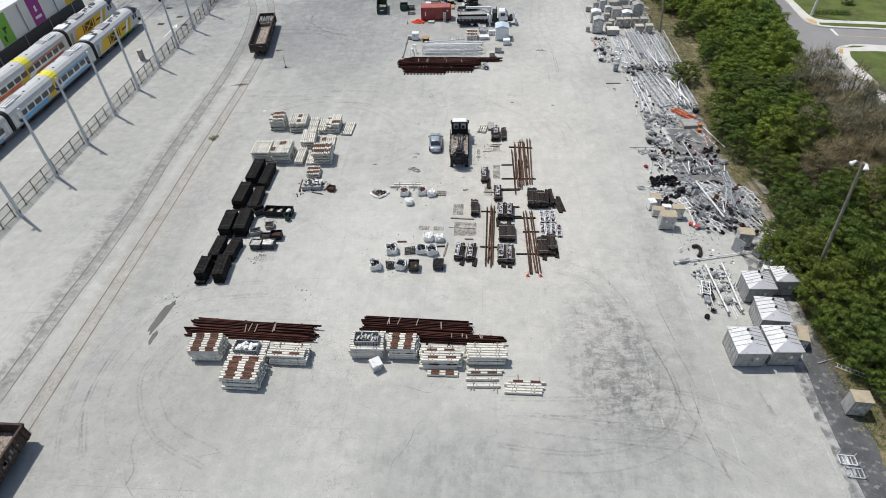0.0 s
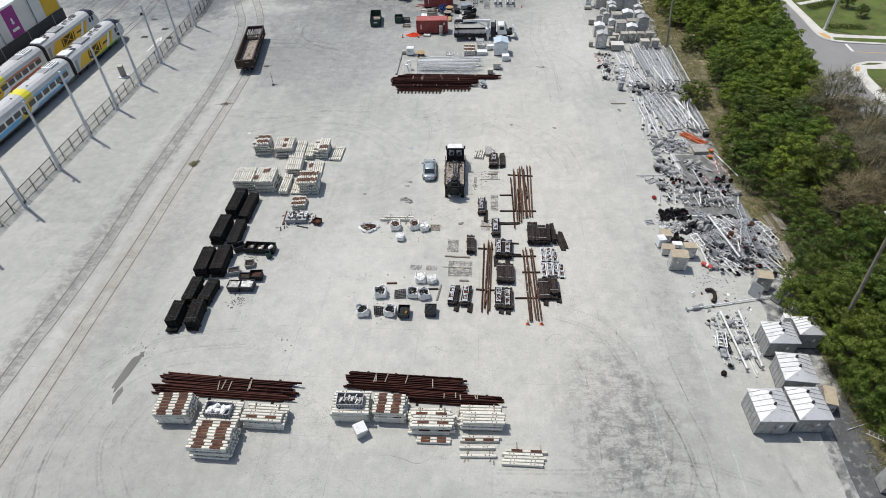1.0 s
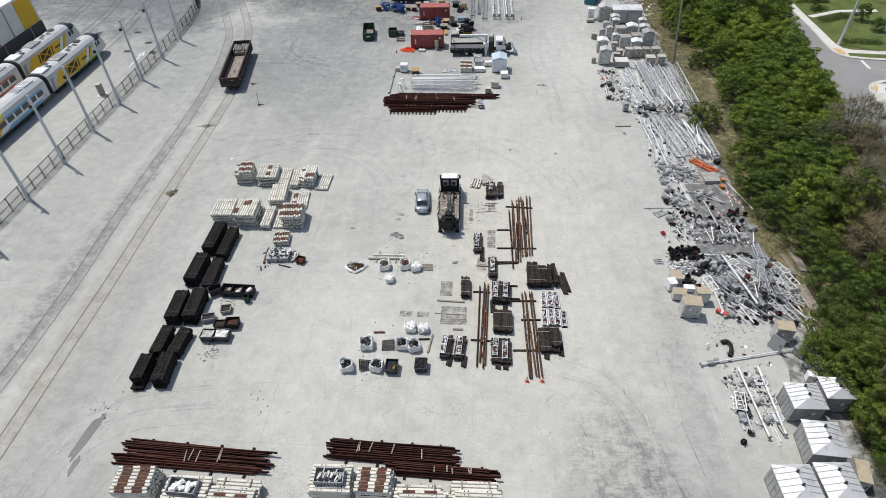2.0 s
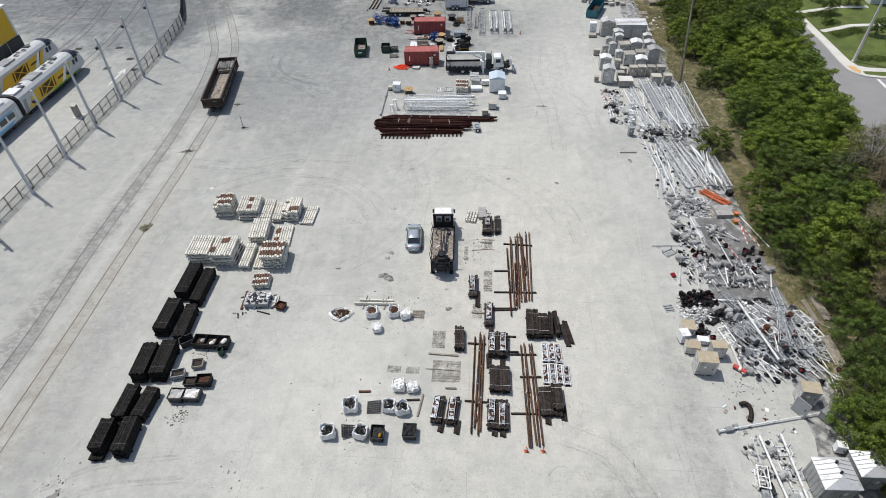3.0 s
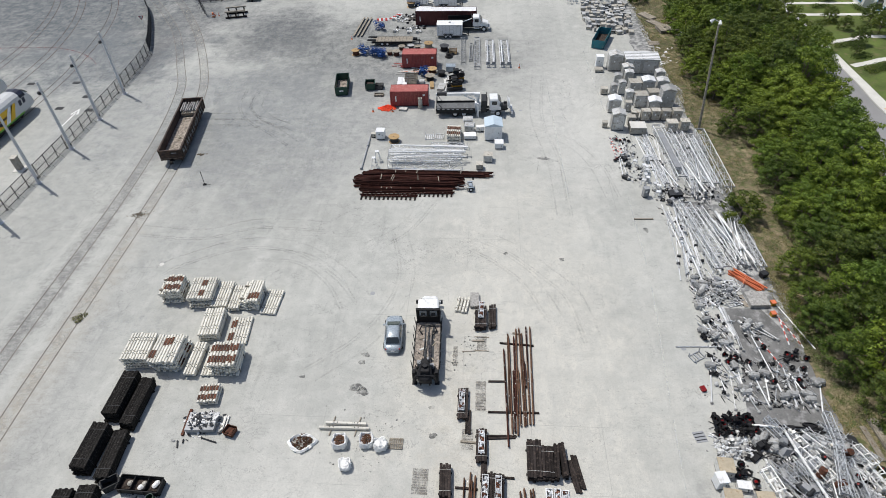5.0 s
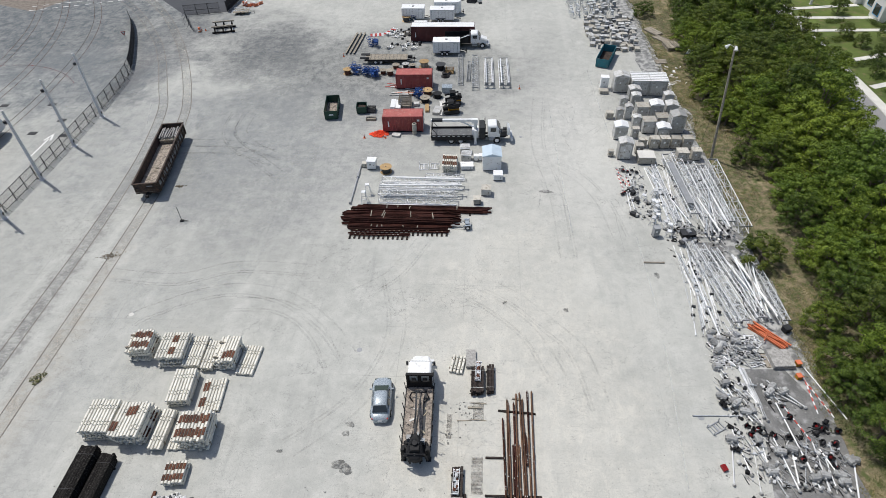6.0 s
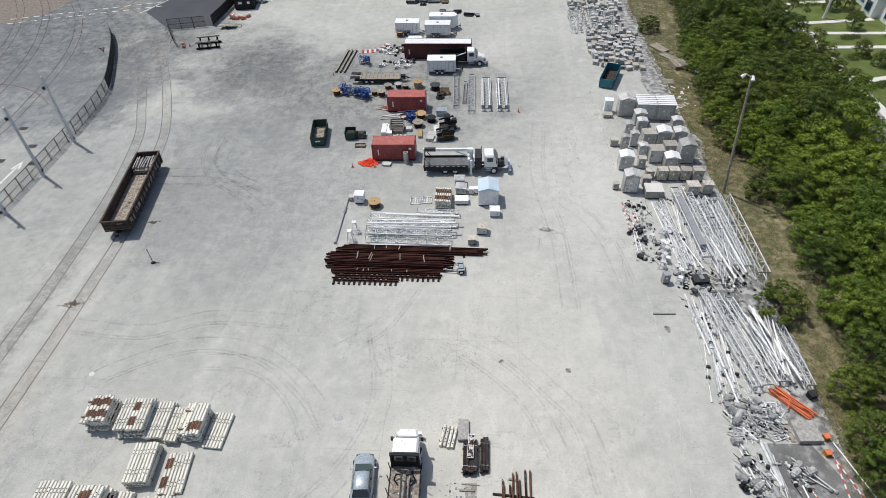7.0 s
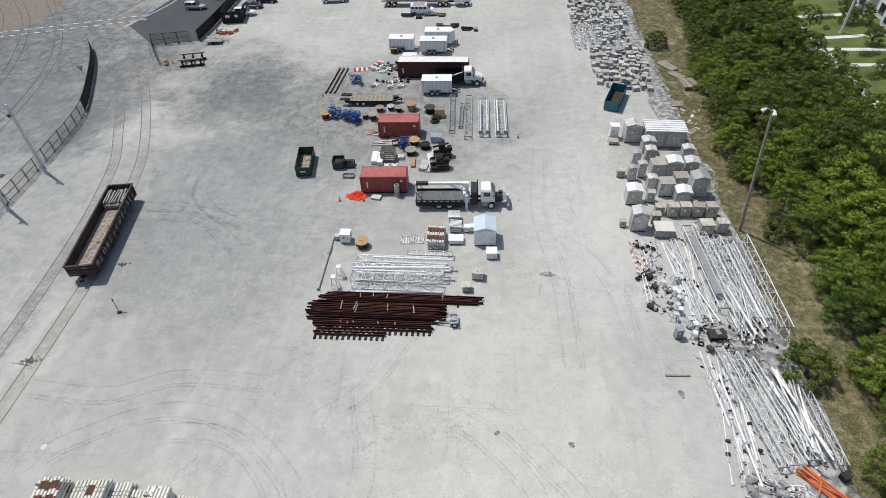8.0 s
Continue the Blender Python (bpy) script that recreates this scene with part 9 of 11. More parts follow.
def grey_lamp():
    t = solid("lamp_unit", Geo().lathe((0, 0, 0), [(0.0, 0.0), (0.18, 0.0), (0.2, 0.16), (0.1, 0.26), (0.0, 0.27)], 12).box(0.2, 0, 0.05, 0.22, 0.12, 0.1), M_ALU, "pale metal lamp housing thrown on a heap", "lamp unit", at(0, 0, -300), "lamp heap")
    return t


def mast_arm(L, r, label, kind="bare", m=M_GALV):
    """A mast on its side: bare, with crossing lamps, or with a gate mechanism."""
    t = thing("signal_mast", label, "signal mast", at(0, 0, -300), "scrapped masts")
    part("pipe", Geo().tube((-L / 2, 0, r + 0.02), (L / 2, 0, r + 0.02), r, 8, r * 0.9), m, t)
    if kind == "bare":
        part("flange", Geo().tube((-L / 2, 0, r + 0.02), (-L / 2 + 0.04, 0, r + 0.02), r * 2.0, 8), M_GALVDULL, t)
        return t
    part("base_casting", Geo().box(-L / 2 + 0.16, 0, 0, 0.34, 0.34, 0.3, top=(0.7, 0.8)), M_ALU, t, "grey cast base")
    if kind == "gate":
        part("casing", Geo().box(-L * 0.2, 0.22, 0, 0.52, 0.32, 0.42, top=(0.92, 0.8)).box(-L * 0.2 + 0.1, -0.12, 0.05, 0.3, 0.2, 0.24).box(-L * 0.2, 0.5, 0.2, 0.9, 0.05, 0.09), M_ALU, t, "boxy grey mechanism casing")
        part("lamp", Geo().tube((L * 0.42, -0.3, 0.04), (L * 0.42 + 0.06, -0.3, 0.14), 0.24, 12).tube((L * 0.42 + 0.06, -0.3, 0.12), (L * 0.42 + 0.2, -0.3, 0.3), 0.13, 8), M_IRON, t, "round black lamp head")
        return t
    part("cross_arm", Geo().tube((L * 0.36, -0.62, r * 2), (L * 0.36, 0.62, r * 2), 0.032, 6), M_GALVDULL, t)
    for s in (-1, 1):
        lamp = part("lamp", Geo().lathe((L * 0.36, s * 0.6, 0.1), [(0.0, 0.06), (0.12, 0.07), (0.27, 0.0), (0.28, 0.03), (0.14, 0.12), (0.13, 0.24), (0.0, 0.22)], 12), M_IRON, t, "black lamp head with a round plate")
        if s > 0:
            part("lens", Geo().lathe((L * 0.36, s * 0.6, 0.33), [(0.0, 0.02), (0.11, 0.0)], 10), M_LENS, lamp, "dark red lens")
    return t


def ladder(L, label="scrapped galvanised steel ladder", m=M_GALV):
    t = thing("ladder", label, "ladder", at(0, 0, -300), "scrapped ladders")
    for s in (-1, 1):
        part("stile", Geo().box(0, s * 0.24, 0, L, 0.06, 0.09), m, t)
    g = Geo()
    for k in range(int(L / 0.35)):
        g.tube((-L / 2 + 0.2 + 0.35 * k, -0.24, 0.04), (-L / 2 + 0.2 + 0.35 * k, 0.24, 0.04), 0.034, 5)
    tagged(part("rungs", g, m, t), kind="stuff")
    return t


def square_frame(L, w, m=M_GALV):
    t = thing("walkway_frame", "scrapped galvanised rectangular walkway frame", "frame", at(0, 0, -300), "scrapped frames")
    part("frame", Geo().box(0, -w / 2, 0, L, 0.09, 0.09).box(0, w / 2, 0, L, 0.09, 0.09).box(-L / 2, 0, 0, 0.09, w, 0.09).box(L / 2, 0, 0, 0.09, w, 0.09).box(0, 0, 0, 0.2, w, 0.06).box(L / 4, 0, 0, 0.07, w, 0.05).box(-L / 4, 0, 0, 0.07, w, 0.05).box(L / 2, w / 2, 0, 0.06, 0.06, 0.5).box(L / 2, -w / 2, 0, 0.06, 0.06, 0.5).box(-L / 2, w / 2, 0, 0.06, 0.06, 0.5).box(-L / 2, -w / 2, 0, 0.06, 0.06, 0.5), m, t)
    return t


def relay_box(m, label, w, d, h):
    t = solid("relay_box", Geo().box(0, 0, 0, w, d, h).box(0, 0, h, w + 0.05, d + 0.05, 0.05), m, label + " lying on the scrap", "relay box", at(0, 0, -300), "scrapped relay boxes")
    return t


def motor():
    t = thing("gate_mechanism", "scrapped grey crossing-gate mechanism", "gate mechanism", at(0, 0, -300), "scrapped mechanisms")
    part("casing", Geo().box(0, 0, 0.05, 0.7, 0.5, 0.75, top=(0.9, 0.8)), M_GREY, t)
    part("counterweight", Geo().tube((0.42, -0.35, 0.5), (0.42, 0.35, 0.5), 0.17, 10), M_DARK, t)
    part("base", Geo().box(0, 0, 0, 0.85, 0.65, 0.06), M_GREY, t)
    return t


def striped_arm(L):
    t = thing("crossing_barrier", "red and white striped level crossing barrier", "barrier", at(0, 0, -300), "gate arms")
    g = Geo()
    n = int(L / 0.4)
    for j in range(n):
        g.box(-L / 2 + (j + 0.5) * L / n, 0, 0, L / n, 0.1, 0.04, j % 2)
    tagged(part("striped_arm", g, [M_STRIPE, M_WHITE], t), kind="stuff")
    part("bracket", Geo().box(-L / 2, 0, 0, 0.4, 0.2, 0.1), M_GREY, t)
    return t


def lamp_hood():
    """A crossing lamp torn off its mast: round plate, lens and a deep visor."""
    g = Geo().lathe((0, 0, 0), [(0.0, -0.14), (0.1, -0.12), (0.15, -0.01), (0.29, 0.0), (0.30, 0.03), (0.15, 0.04)], 14).lathe((0, 0, 0.042), [(0.0, 0.03), (0.15, 0.0)], 12, 1)
    outer = [(0.18 * math.cos(a), 0.18 * math.sin(a)) for a in (radians(-20 + 22 * i) for i in range(11))]
    g.loft([[(x, y, 0.03) for x, y in outer] + [(0.9 * x, 0.9 * y, 0.03) for x, y in outer[::-1]], [(1.05 * x, 1.05 * y, 0.36 - 0.12 * (0.2 - y)) for x, y in outer] + [(0.96 * x, 0.96 * y, 0.36 - 0.12 * (0.2 - y)) for x, y in outer[::-1]]])
    return solid("lamp_hood", g, [M_IRON, M_LENS], "black crossing lamp with a deep visor", "lamp", at(0, 0, -300), "lamp hoods")


def cast_case():
    g = Geo()
    rings = []
    for x, k in ((-0.4, 0.78), (-0.34, 0.96), (0.34, 0.96), (0.4, 0.78)):
        rings.append([(x, yy * k, zz * k + 0.26 * (1 - k)) for yy, zz in ((-0.28, 0.0), (0.28, 0.0), (0.3, 0.3), (0.2, 0.47), (0.0, 0.52), (-0.2, 0.47), (-0.3, 0.3))])
    g.loft(rings).box(0.0, -0.36, 0.1, 0.12, 0.16, 0.2).box(0.0, 0.36, 0.1, 0.12, 0.16, 0.2).box(0.46, 0, 0.14, 0.14, 0.3, 0.2)
    return solid("gate_mechanism", g, M_CAST, "grey cast mechanism case torn off a gate mast", "gate mechanism", at(0, 0, -300), "scrapped mechanisms")


M_CAST = mat("weathered_grey_casting", (0.34, 0.345, 0.34), 0.65, 0.05, var=0.2, big=1.5, dirt=(0.17, 0.16, 0.14), amount=0.4, vary=0.3)
P_HOOD, P_CASE = lamp_hood(), cast_case()
P_HEAD, P_RING, P_GREY = signal_head(), lamp_ring(), grey_lamp()
P_MAST = [mast_arm(3.4, 0.055, "scrapped crossing signal mast with black lamps", "lamps", M_MASTWHITE), mast_arm(4.4, 0.06, "scrapped galvanised signal mast with black lamps", "lamps"), mast_arm(5.6, 0.065, "long scrapped galvanised mast", "bare", M_MASTWHITE), mast_arm(4.0, 0.045, "thin scrapped galvanised pole", "bare", M_GALVDULL), mast_arm(3.8, 0.06, "scrapped gate mast with its mechanism casing", "gate", M_MASTWHITE), mast_arm(4.2, 0.06, "scrapped gate mast with its mechanism casing", "gate")]
P_LADDER = [ladder(2.6), ladder(4.6, m=M_GALVDULL)]
P_FRAME = [square_frame(1.3, 0.8, M_GALVDULL), square_frame(1.9, 0.7)]
P_BOX = [relay_box(M_ALU, "scrapped aluminium relay box", 0.5, 0.4, 0.4), relay_box(M_GREY, "scrapped grey relay box", 0.6, 0.45, 0.35), relay_box(M_BEIGE, "scrapped beige relay box", 0.75, 0.65, 0.6), relay_box(M_RUST, "rusty brown scrapped box", 0.6, 0.5, 0.5), relay_box(M_DARK, "dark scrapped casing", 0.6, 0.45, 0.35)]
P_MOTOR = motor()
P_ARM = striped_arm(4.2)
P_LAT = lattice(0, 0, -300, 0, 5.0, 0.5, 0.5, "scrapped galvanised lattice mast section", "scrap_lattice", "scrapped lattices", 0.55, 0.034, M_GALVDULL)
def cage():
    """A white welded cage of square tube, open on all sides."""
    g = Geo()
    for s in (-0.4, 0.4):
        for z in (0, 0.6):
            g.box(0, s, z, 1.9, 0.075, 0.075)
        for x in (-0.9, -0.3, 0.3, 0.9):
            g.box(x, s, 0.07, 0.07, 0.07, 0.54)
    for x in (-0.9, 0.0, 0.9):
        g.box(x, 0, 0.6, 0.07, 0.75, 0.07).box(x, 0, 0, 0.07, 0.75, 0.07)
    return solid("steel_cage", g, M_MASTWHITE, "white welded square-tube cage on the scrap", "cage", at(0, 0, -300), "scrapped cages")


P_CAGE = cage()
PROTO_JUNK = [P_CAGE, P_HOOD, P_CASE, P_HEAD, P_RING, P_GREY, *P_MAST, *P_LADDER, *P_FRAME, *P_BOX, P_MOTOR, P_ARM, P_LAT]
jr = random.Random(77)


def drop(proto, x, y, z=0.0, rz=0.0, ry=0.0, rx=0.0):
    return copy_thing(proto, pose(x, y, z, rx, ry, rz))


# lamp heap: black hoods behind, pale housings in front
for k in range(46):
    u, v = jr.random(), jr.random()
    x, y = 23.2 + 3.4 * u, 62.4 + 1.9 * v
    drop(P_HOOD, x, y, 0.16 + 0.5 * math.sin(math.pi * u) * jr.random(), jr.uniform(0, 360), jr.uniform(-80, 80), jr.uniform(-80, 80))
for k in range(44):
    u, v = jr.random(), jr.random()
    drop(P_GREY, 22.7 + 2.6 * u, 60.5 + 2.2 * v, 0.02 + 0.35 * math.sin(math.pi * u) * jr.random(), jr.uniform(0, 360), jr.uniform(-60, 60), jr.uniform(-60, 60))
for x, y in ((24.2, 59.9), (24.9, 60.4), (24.9, 58.4), (24.8, 57.7), (23.3, 59.2), (23.7, 58.9), (23.9, 59.4), (24.1, 59.0), (26.4, 62.8), (26.0, 63.3), (26.8, 61.4), (27.1, 62.0)):
    drop(P_HOOD, x, y, 0.2, jr.uniform(0, 360), jr.uniform(-70, 70), jr.uniform(-70, 70))
drop(P_RING, 24.6, 59.2, 0.05, 20, 15)
for x, y, w, d, h, rz in ((26.3, 61.6, 0.9, 0.6, 0.6, 30), (25.7, 60.6, 1.2, 0.5, 0.3, 40), (27.0, 62.3, 0.5, 0.8, 0.4, -20)):
    solid("black_casing", Geo().box(0, 0, 0, w, d, h, top=(0.85, 0.75)).box(w * 0.3, 0, h, w * 0.3, d * 0.5, 0.1), M_IRON, "black open signal casing on the ground", "casing", at(x, y, 0, rz), "black casings")
for k in range(14):
    drop(P_GREY if k % 3 else P_CASE, jr.uniform(26, 28), jr.uniform(60.8, 63.2), 0.03, jr.uniform(0, 360), jr.uniform(-20, 20), jr.uniform(-20, 20))

# the dense heap of masts, ladders and lattices
for k in range(112):
    u, v = jr.random(), jr.random()
    x = 27.9 + 6.6 * u - 0.5 * (1 - v) * (1 - u)
    y = 54.8 + 7.8 * v
    hz = 1.0 * math.sin(math.pi * u) * math.sin(math.pi * v)
    rz = (-66 if u < 0.55 else -58) + jr.gauss(0, 20)
    pick = jr.random()
    proto = P_MAST[jr.choice((0, 2, 3))] if pick < 0.16 else jr.choice(P_LADDER) if pick < 0.36 else P_LAT if pick < 0.46 else jr.choice(P_FRAME) if pick < 0.72 else jr.choice([P_BOX[1], P_BOX[4], P_MOTOR]) if pick < 0.84 else P_MAST[jr.choice((0, 1, 4, 5))]
    drop(proto, x, y, 0.04 + hz * jr.random(), rz, jr.uniform(-9, 9), jr.uniform(-30, 30))
for x0, y0, x1, y1, z in ((32.3, 64.3, 32.1, 60.6, 1.0), (32.0, 61.6, 30.6, 57.0, 1.25), (31.6, 60.8, 31.0, 56.6, 1.1), (32.3, 60.2, 32.2, 56.4, 0.9)):
    lattice((x0 + x1) / 2, (y0 + y1) / 2, z, math.degrees(math.atan2(y1 - y0, x1 - x0)), math.dist((x0, y0), (x1, y1)), 0.55, 0.5, "scrapped blue-grey lattice mast lying on the heap", "scrap_lattice", "scrapped lattices", 0.5, 0.036, M_GALVDULL)
for x, y, z, rz in ((29.6, 61.2, 0.3, -62), (29.2, 60.2, 0.4, -58), (29.8, 59.2, 0.6, -64), (33.9, 60.6, 0.5, -70), (34.3, 59.0, 0.5, -72), (26.2, 58.6, 0.02, -70)):
    drop(P_CAGE, x, y, z, rz, jr.uniform(-8, 8), jr.uniform(-10, 10))
for x, y, rz in ((34.4, 59.7, -88), (35.0, 57.2, -82), (34.5, 53.1, -95)):
    drop(P_LADDER[0], x, y, 0.1, rz, 3, 8)
for k in range(24):
    drop(jr.choice([P_BOX[4], P_HOOD, P_CASE, P_MOTOR, P_HEAD]), jr.uniform(26.8, 34.2), jr.uniform(54.4, 63), jr.uniform(0, 0.4), jr.uniform(0, 360), jr.uniform(-25, 25), jr.uniform(-25, 25))
t = thing("signal_mast", "long mast with a pale pole and a black lattice head", "signal mast", at(29.25, 63.4, 0, -3), "scrapped masts")
part("pipe", Geo().tube((-3.0, 0, 0.16), (-0.7, 0, 0.16), 0.1, 10), M_MASTWHITE, t, "pale pole")
part("dark_head", Geo().box(1.1, -0.14, 0.1, 3.7, 0.09, 0.12).box(1.1, 0.16, 0.1, 3.7, 0.09, 0.12).box(0.2, 0, 0.22, 0.5, 0.34, 0.14).box(1.6, 0, 0.22, 0.7, 0.3, 0.12).box(2.6, 0, 0.1, 0.2, 0.5, 0.16), M_IRON, t, "black lattice head")
for x, y, L, z in ((31.2, 63.75, 1.3, 0.0), (30.2, 62.65, 1.1, 0.1), (33.2, 63.0, 1.0, 0.0)):
    solid("lamp_backboard", Geo().loft([[(0.5 * L * k * math.cos(a), 0.24 * k * math.sin(a), zz) for a in (2 * math.pi * i / 16 for i in range(16))] for k, zz in ((0.9, 0.0), (1.0, 0.1), (0.95, 0.22), (0.7, 0.24), (0.65, 0.14))]), M_IRON, "black oval signal backboard on the ground", "backboard", at(x, y, z, -8), "oval backboards")

for bx, by, bz, rx in ((32.5, 60.9, 0.75, 20), (29.7, 58.8, 0.8, -12), (30.8, 58.1, 0.75, 8)):
    t = solid("steel_drum", Geo().lathe((0, 0, 0), [(0.0, 0.0), (0.28, 0.0), (0.28, 0.28), (0.295, 0.3), (0.28, 0.32), (0.28, 0.62), (0.295, 0.64), (0.28, 0.66), (0.28, 0.85), (0.0, 0.84)], 12), M_RUST, "rusty brown steel drum lying on the scrap heap", "drum", at(bx, by, bz, 0, rx, 10), "rusty drums")
    part("bung", Geo().tube((0.12, 0.05, 0.85), (0.12, 0.05, 0.88), 0.04, 8), M_DARK, t)
for x0, y0, x1, y1, r, z in ((28.3, 62.6, 29.8, 55.2, 0.11, 0.95), (26.3, 60.4, 26.5, 54.1, 0.10, 0.1)):
    L = math.dist((x0, y0), (x1, y1))
    t = thing("signal_mast", "thick pale galvanised mast lying across the heap", "signal mast", at((x0 + x1) / 2, (y0 + y1) / 2, z, math.degrees(math.atan2(y1 - y0, x1 - x0))), "scrapped masts")
    part("pipe", Geo().tube((-L / 2, 0, r), (L / 2, 0, r), r, 10), M_MASTWHITE, t)
    part("flange", Geo().tube((L / 2 - 0.06, 0, r), (L / 2, 0, r), r * 1.8, 10), M_GREY, t)

# gate masts laid out further along: from the foot to the head, and where the case sits
def gate_mast(x0, y0, x1, y1, where, m):
    L = math.dist((x0, y0), (x1, y1))
    r = 0.07 if where else 0.05
    t = thing("signal_mast", "galvanised gate mast with a grey cast case, lying flat" if where else "thin galvanised mast lying flat", "signal mast", at((x0 + x1) / 2, (y0 + y1) / 2, jr.uniform(0, 0.12), math.degrees(math.atan2(y1 - y0, x1 - x0))), "scrapped masts")
    part("pipe", Geo().tube((-L / 2, 0, r + 0.02), (L / 2, 0, r + 0.02), r, 8, r * 0.92), m, t)
    part("foot_casting", Geo().lathe((0, 0, 0), [(0.0, 0.0), (0.14, 0.02), (0.16, 0.1), (0.09, 0.2), (0.0, 0.22)], 10), M_CAST, t, "round cast foot", at(-L / 2 - 0.1, 0, 0.0))
    if where:
        part("casing", P_CASE.data, None, t, "boxy grey cast case", pose(-L / 2 + where * L, 0.05, 0.06, 0, 0, 90 + jr.uniform(-15, 15)))
    if L > 3:
        part("bracket", Geo().tube((L * 0.3, -0.4, 0.12), (L * 0.3, 0.4, 0.12), 0.03, 6).box(L * 0.3, 0, 0, 0.16, 0.24, 0.22), M_GALVDULL, t)


MASTS_NEAR = [(23.5, 65.8, 24.6, 70.2, 0.88), (25.1, 66.7, 24.8, 70.7, 0), (25.4, 65.2, 26.1, 69.3, 0), (27.3, 65.0, 26.0, 70.4, 0.35), (27.3, 65.9, 26.3, 69.3, 0), (28.4, 65.5, 28.0, 70.0, 0.7), (28.6, 66.0, 29.2, 69.4, 0.86), (29.1, 66.0, 30.7, 70.0, 0), (30.1, 65.7, 29.4, 73.5, 0.1), (30.8, 65.5, 31.1, 69.7, 0.3)]
MASTS_MID = [(32.4, 65.5, 31.4, 69.1, 0.2), (32.0, 65.7, 32.5, 69.8, 0.28), (32.8, 65.0, 34.0, 68.8, 0.85), (31.4, 65.9, 31.6, 68.7, 0), (26.6, 66.4, 26.9, 69.8, 0.24), (27.2, 71.5, 24.6, 75.0, 0.5), (27.5, 71.2, 26.1, 75.5, 0), (26.8, 71.5, 25.1, 74.8, 0.6), (27.8, 73.4, 27.0, 75.6, 0)]
MASTS_FAR = [(28.1, 71.8, 27.9, 76.1, 0), (27.9, 72.1, 28.0, 76.1, 0), (31.8, 73.2, 29.4, 75.9, 0.55), (31.4, 73.3, 28.7, 75.4, 0), (29.9, 73.5, 28.8, 75.2, 0.6), (26.0, 73.0, 25.4, 76.4, 0.7), (26.6, 74.0, 25.6, 77.0, 0), (27.2, 77.4, 25.2, 80.2, 0.6), (27.9, 78.4, 26.0, 80.6, 0), (29.6, 78.9, 26.8, 80.0, 0)]
for i, row in enumerate(MASTS_NEAR + MASTS_MID + MASTS_FAR):
    gate_mast(*row, (M_GALV, M_GALV, M_MASTWHITE, M_GALVDULL)[i % 4])
for k in range(16):
    x0, y0, x1, y1, w = jr.choice(MASTS_NEAR + MASTS_MID + MASTS_FAR)
    u = jr.random()
    drop(jr.choice([P_CASE, P_GREY, P_GREY, P_BOX[1], P_MAST[3]]), x0 + (x1 - x0) * u + jr.gauss(0, 0.4), y0 + (y1 - y0) * u + jr.gauss(0, 0.3), 0.03, jr.uniform(0, 360) if k % 5 else -65, jr.uniform(-15, 15), jr.uniform(-15, 15))
LAMPS = [(24.6, 68.7), (24.2, 68.8), (32.1, 71.3), (32.9, 71.6), (31.6, 70.5), (33.6, 70.9), (33.0, 69.7), (32.0, 69.7), (32.0, 68.4), (32.1, 67.5), (30.1, 72.1), (24.8, 72.9), (24.6, 73.2), (26.2, 70.2), (26.6, 70.6), (27.0, 70.8), (27.3, 70.5), (28.2, 70.2), (26.1, 71.1), (29.3, 70.1), (29.7, 68.1), (32.4, 71.1), (26.0, 75.2), (25.6, 75.6), (26.8, 75.8), (29.0, 74.8)]
for x, y in LAMPS:
    drop(P_HOOD if jr.random() < 0.8 else P_RING, x, y, 0.2, jr.uniform(0, 360), jr.uniform(-70, 70), jr.uniform(-70, 70))
for k in range(12):
    drop(jr.choice([P_BOX[0], P_BOX[1], P_GREY, P_CASE]), jr.gauss(26.8, 1.3), jr.gauss(80.0, 0.6), 0.02, jr.uniform(0, 360), jr.uniform(-20, 20), jr.uniform(-20, 20))
solid("plastic_bin", Geo().box(0, 0, 0, 0.4, 0.5, 0.25, top=(1.1, 1.1)), M_LENS, "small dull red plastic bin on the concrete", "bin", at(23.1, 67.1, 0, 15))
for x, y, rz in ((32.9, 74.7, -94), (33.45, 74.3, -75), (22.3, 106, -88), (21.3, 106.5, -86), (30.6, 71.5, -72), (21.6, 108.0, -80)):
    drop(P_ARM, x, y, 0.03, rz)
drop(P_MAST[2], 34.2, 74.8, 0.04, -74)
t = solid("square_grate", Geo().box(0, 0, 0, 1.0, 1.0, 0.03), M_GREY, "square grey steel grate lying on the concrete", "grate", at(21.6, 62.3, 0, 12))
part("grille", Geo().box(0, -0.3, 0.03, 0.9, 0.08, 0.02).box(0, 0, 0.03, 0.9, 0.08, 0.02).box(0, 0.3, 0.03, 0.9, 0.08, 0.02), M_DARK, t)
drop(P_FRAME[0], 23.5, 70.8, 0.02, 30)
drop(P_MAST[3], 23.8, 72.0, 0.02, 2)
t = solid("plastic_bin", Geo().box(0, 0, 0, 0.6, 0.55, 0.6, top=(1.15, 1.15)), M_IRON, "black plastic bin beside the orange beams", "bin", at(33.4, 82.0, 0, 20))
part("lid", Geo().box(0, 0, 0.6, 0.72, 0.66, 0.05), M_DARK, t)

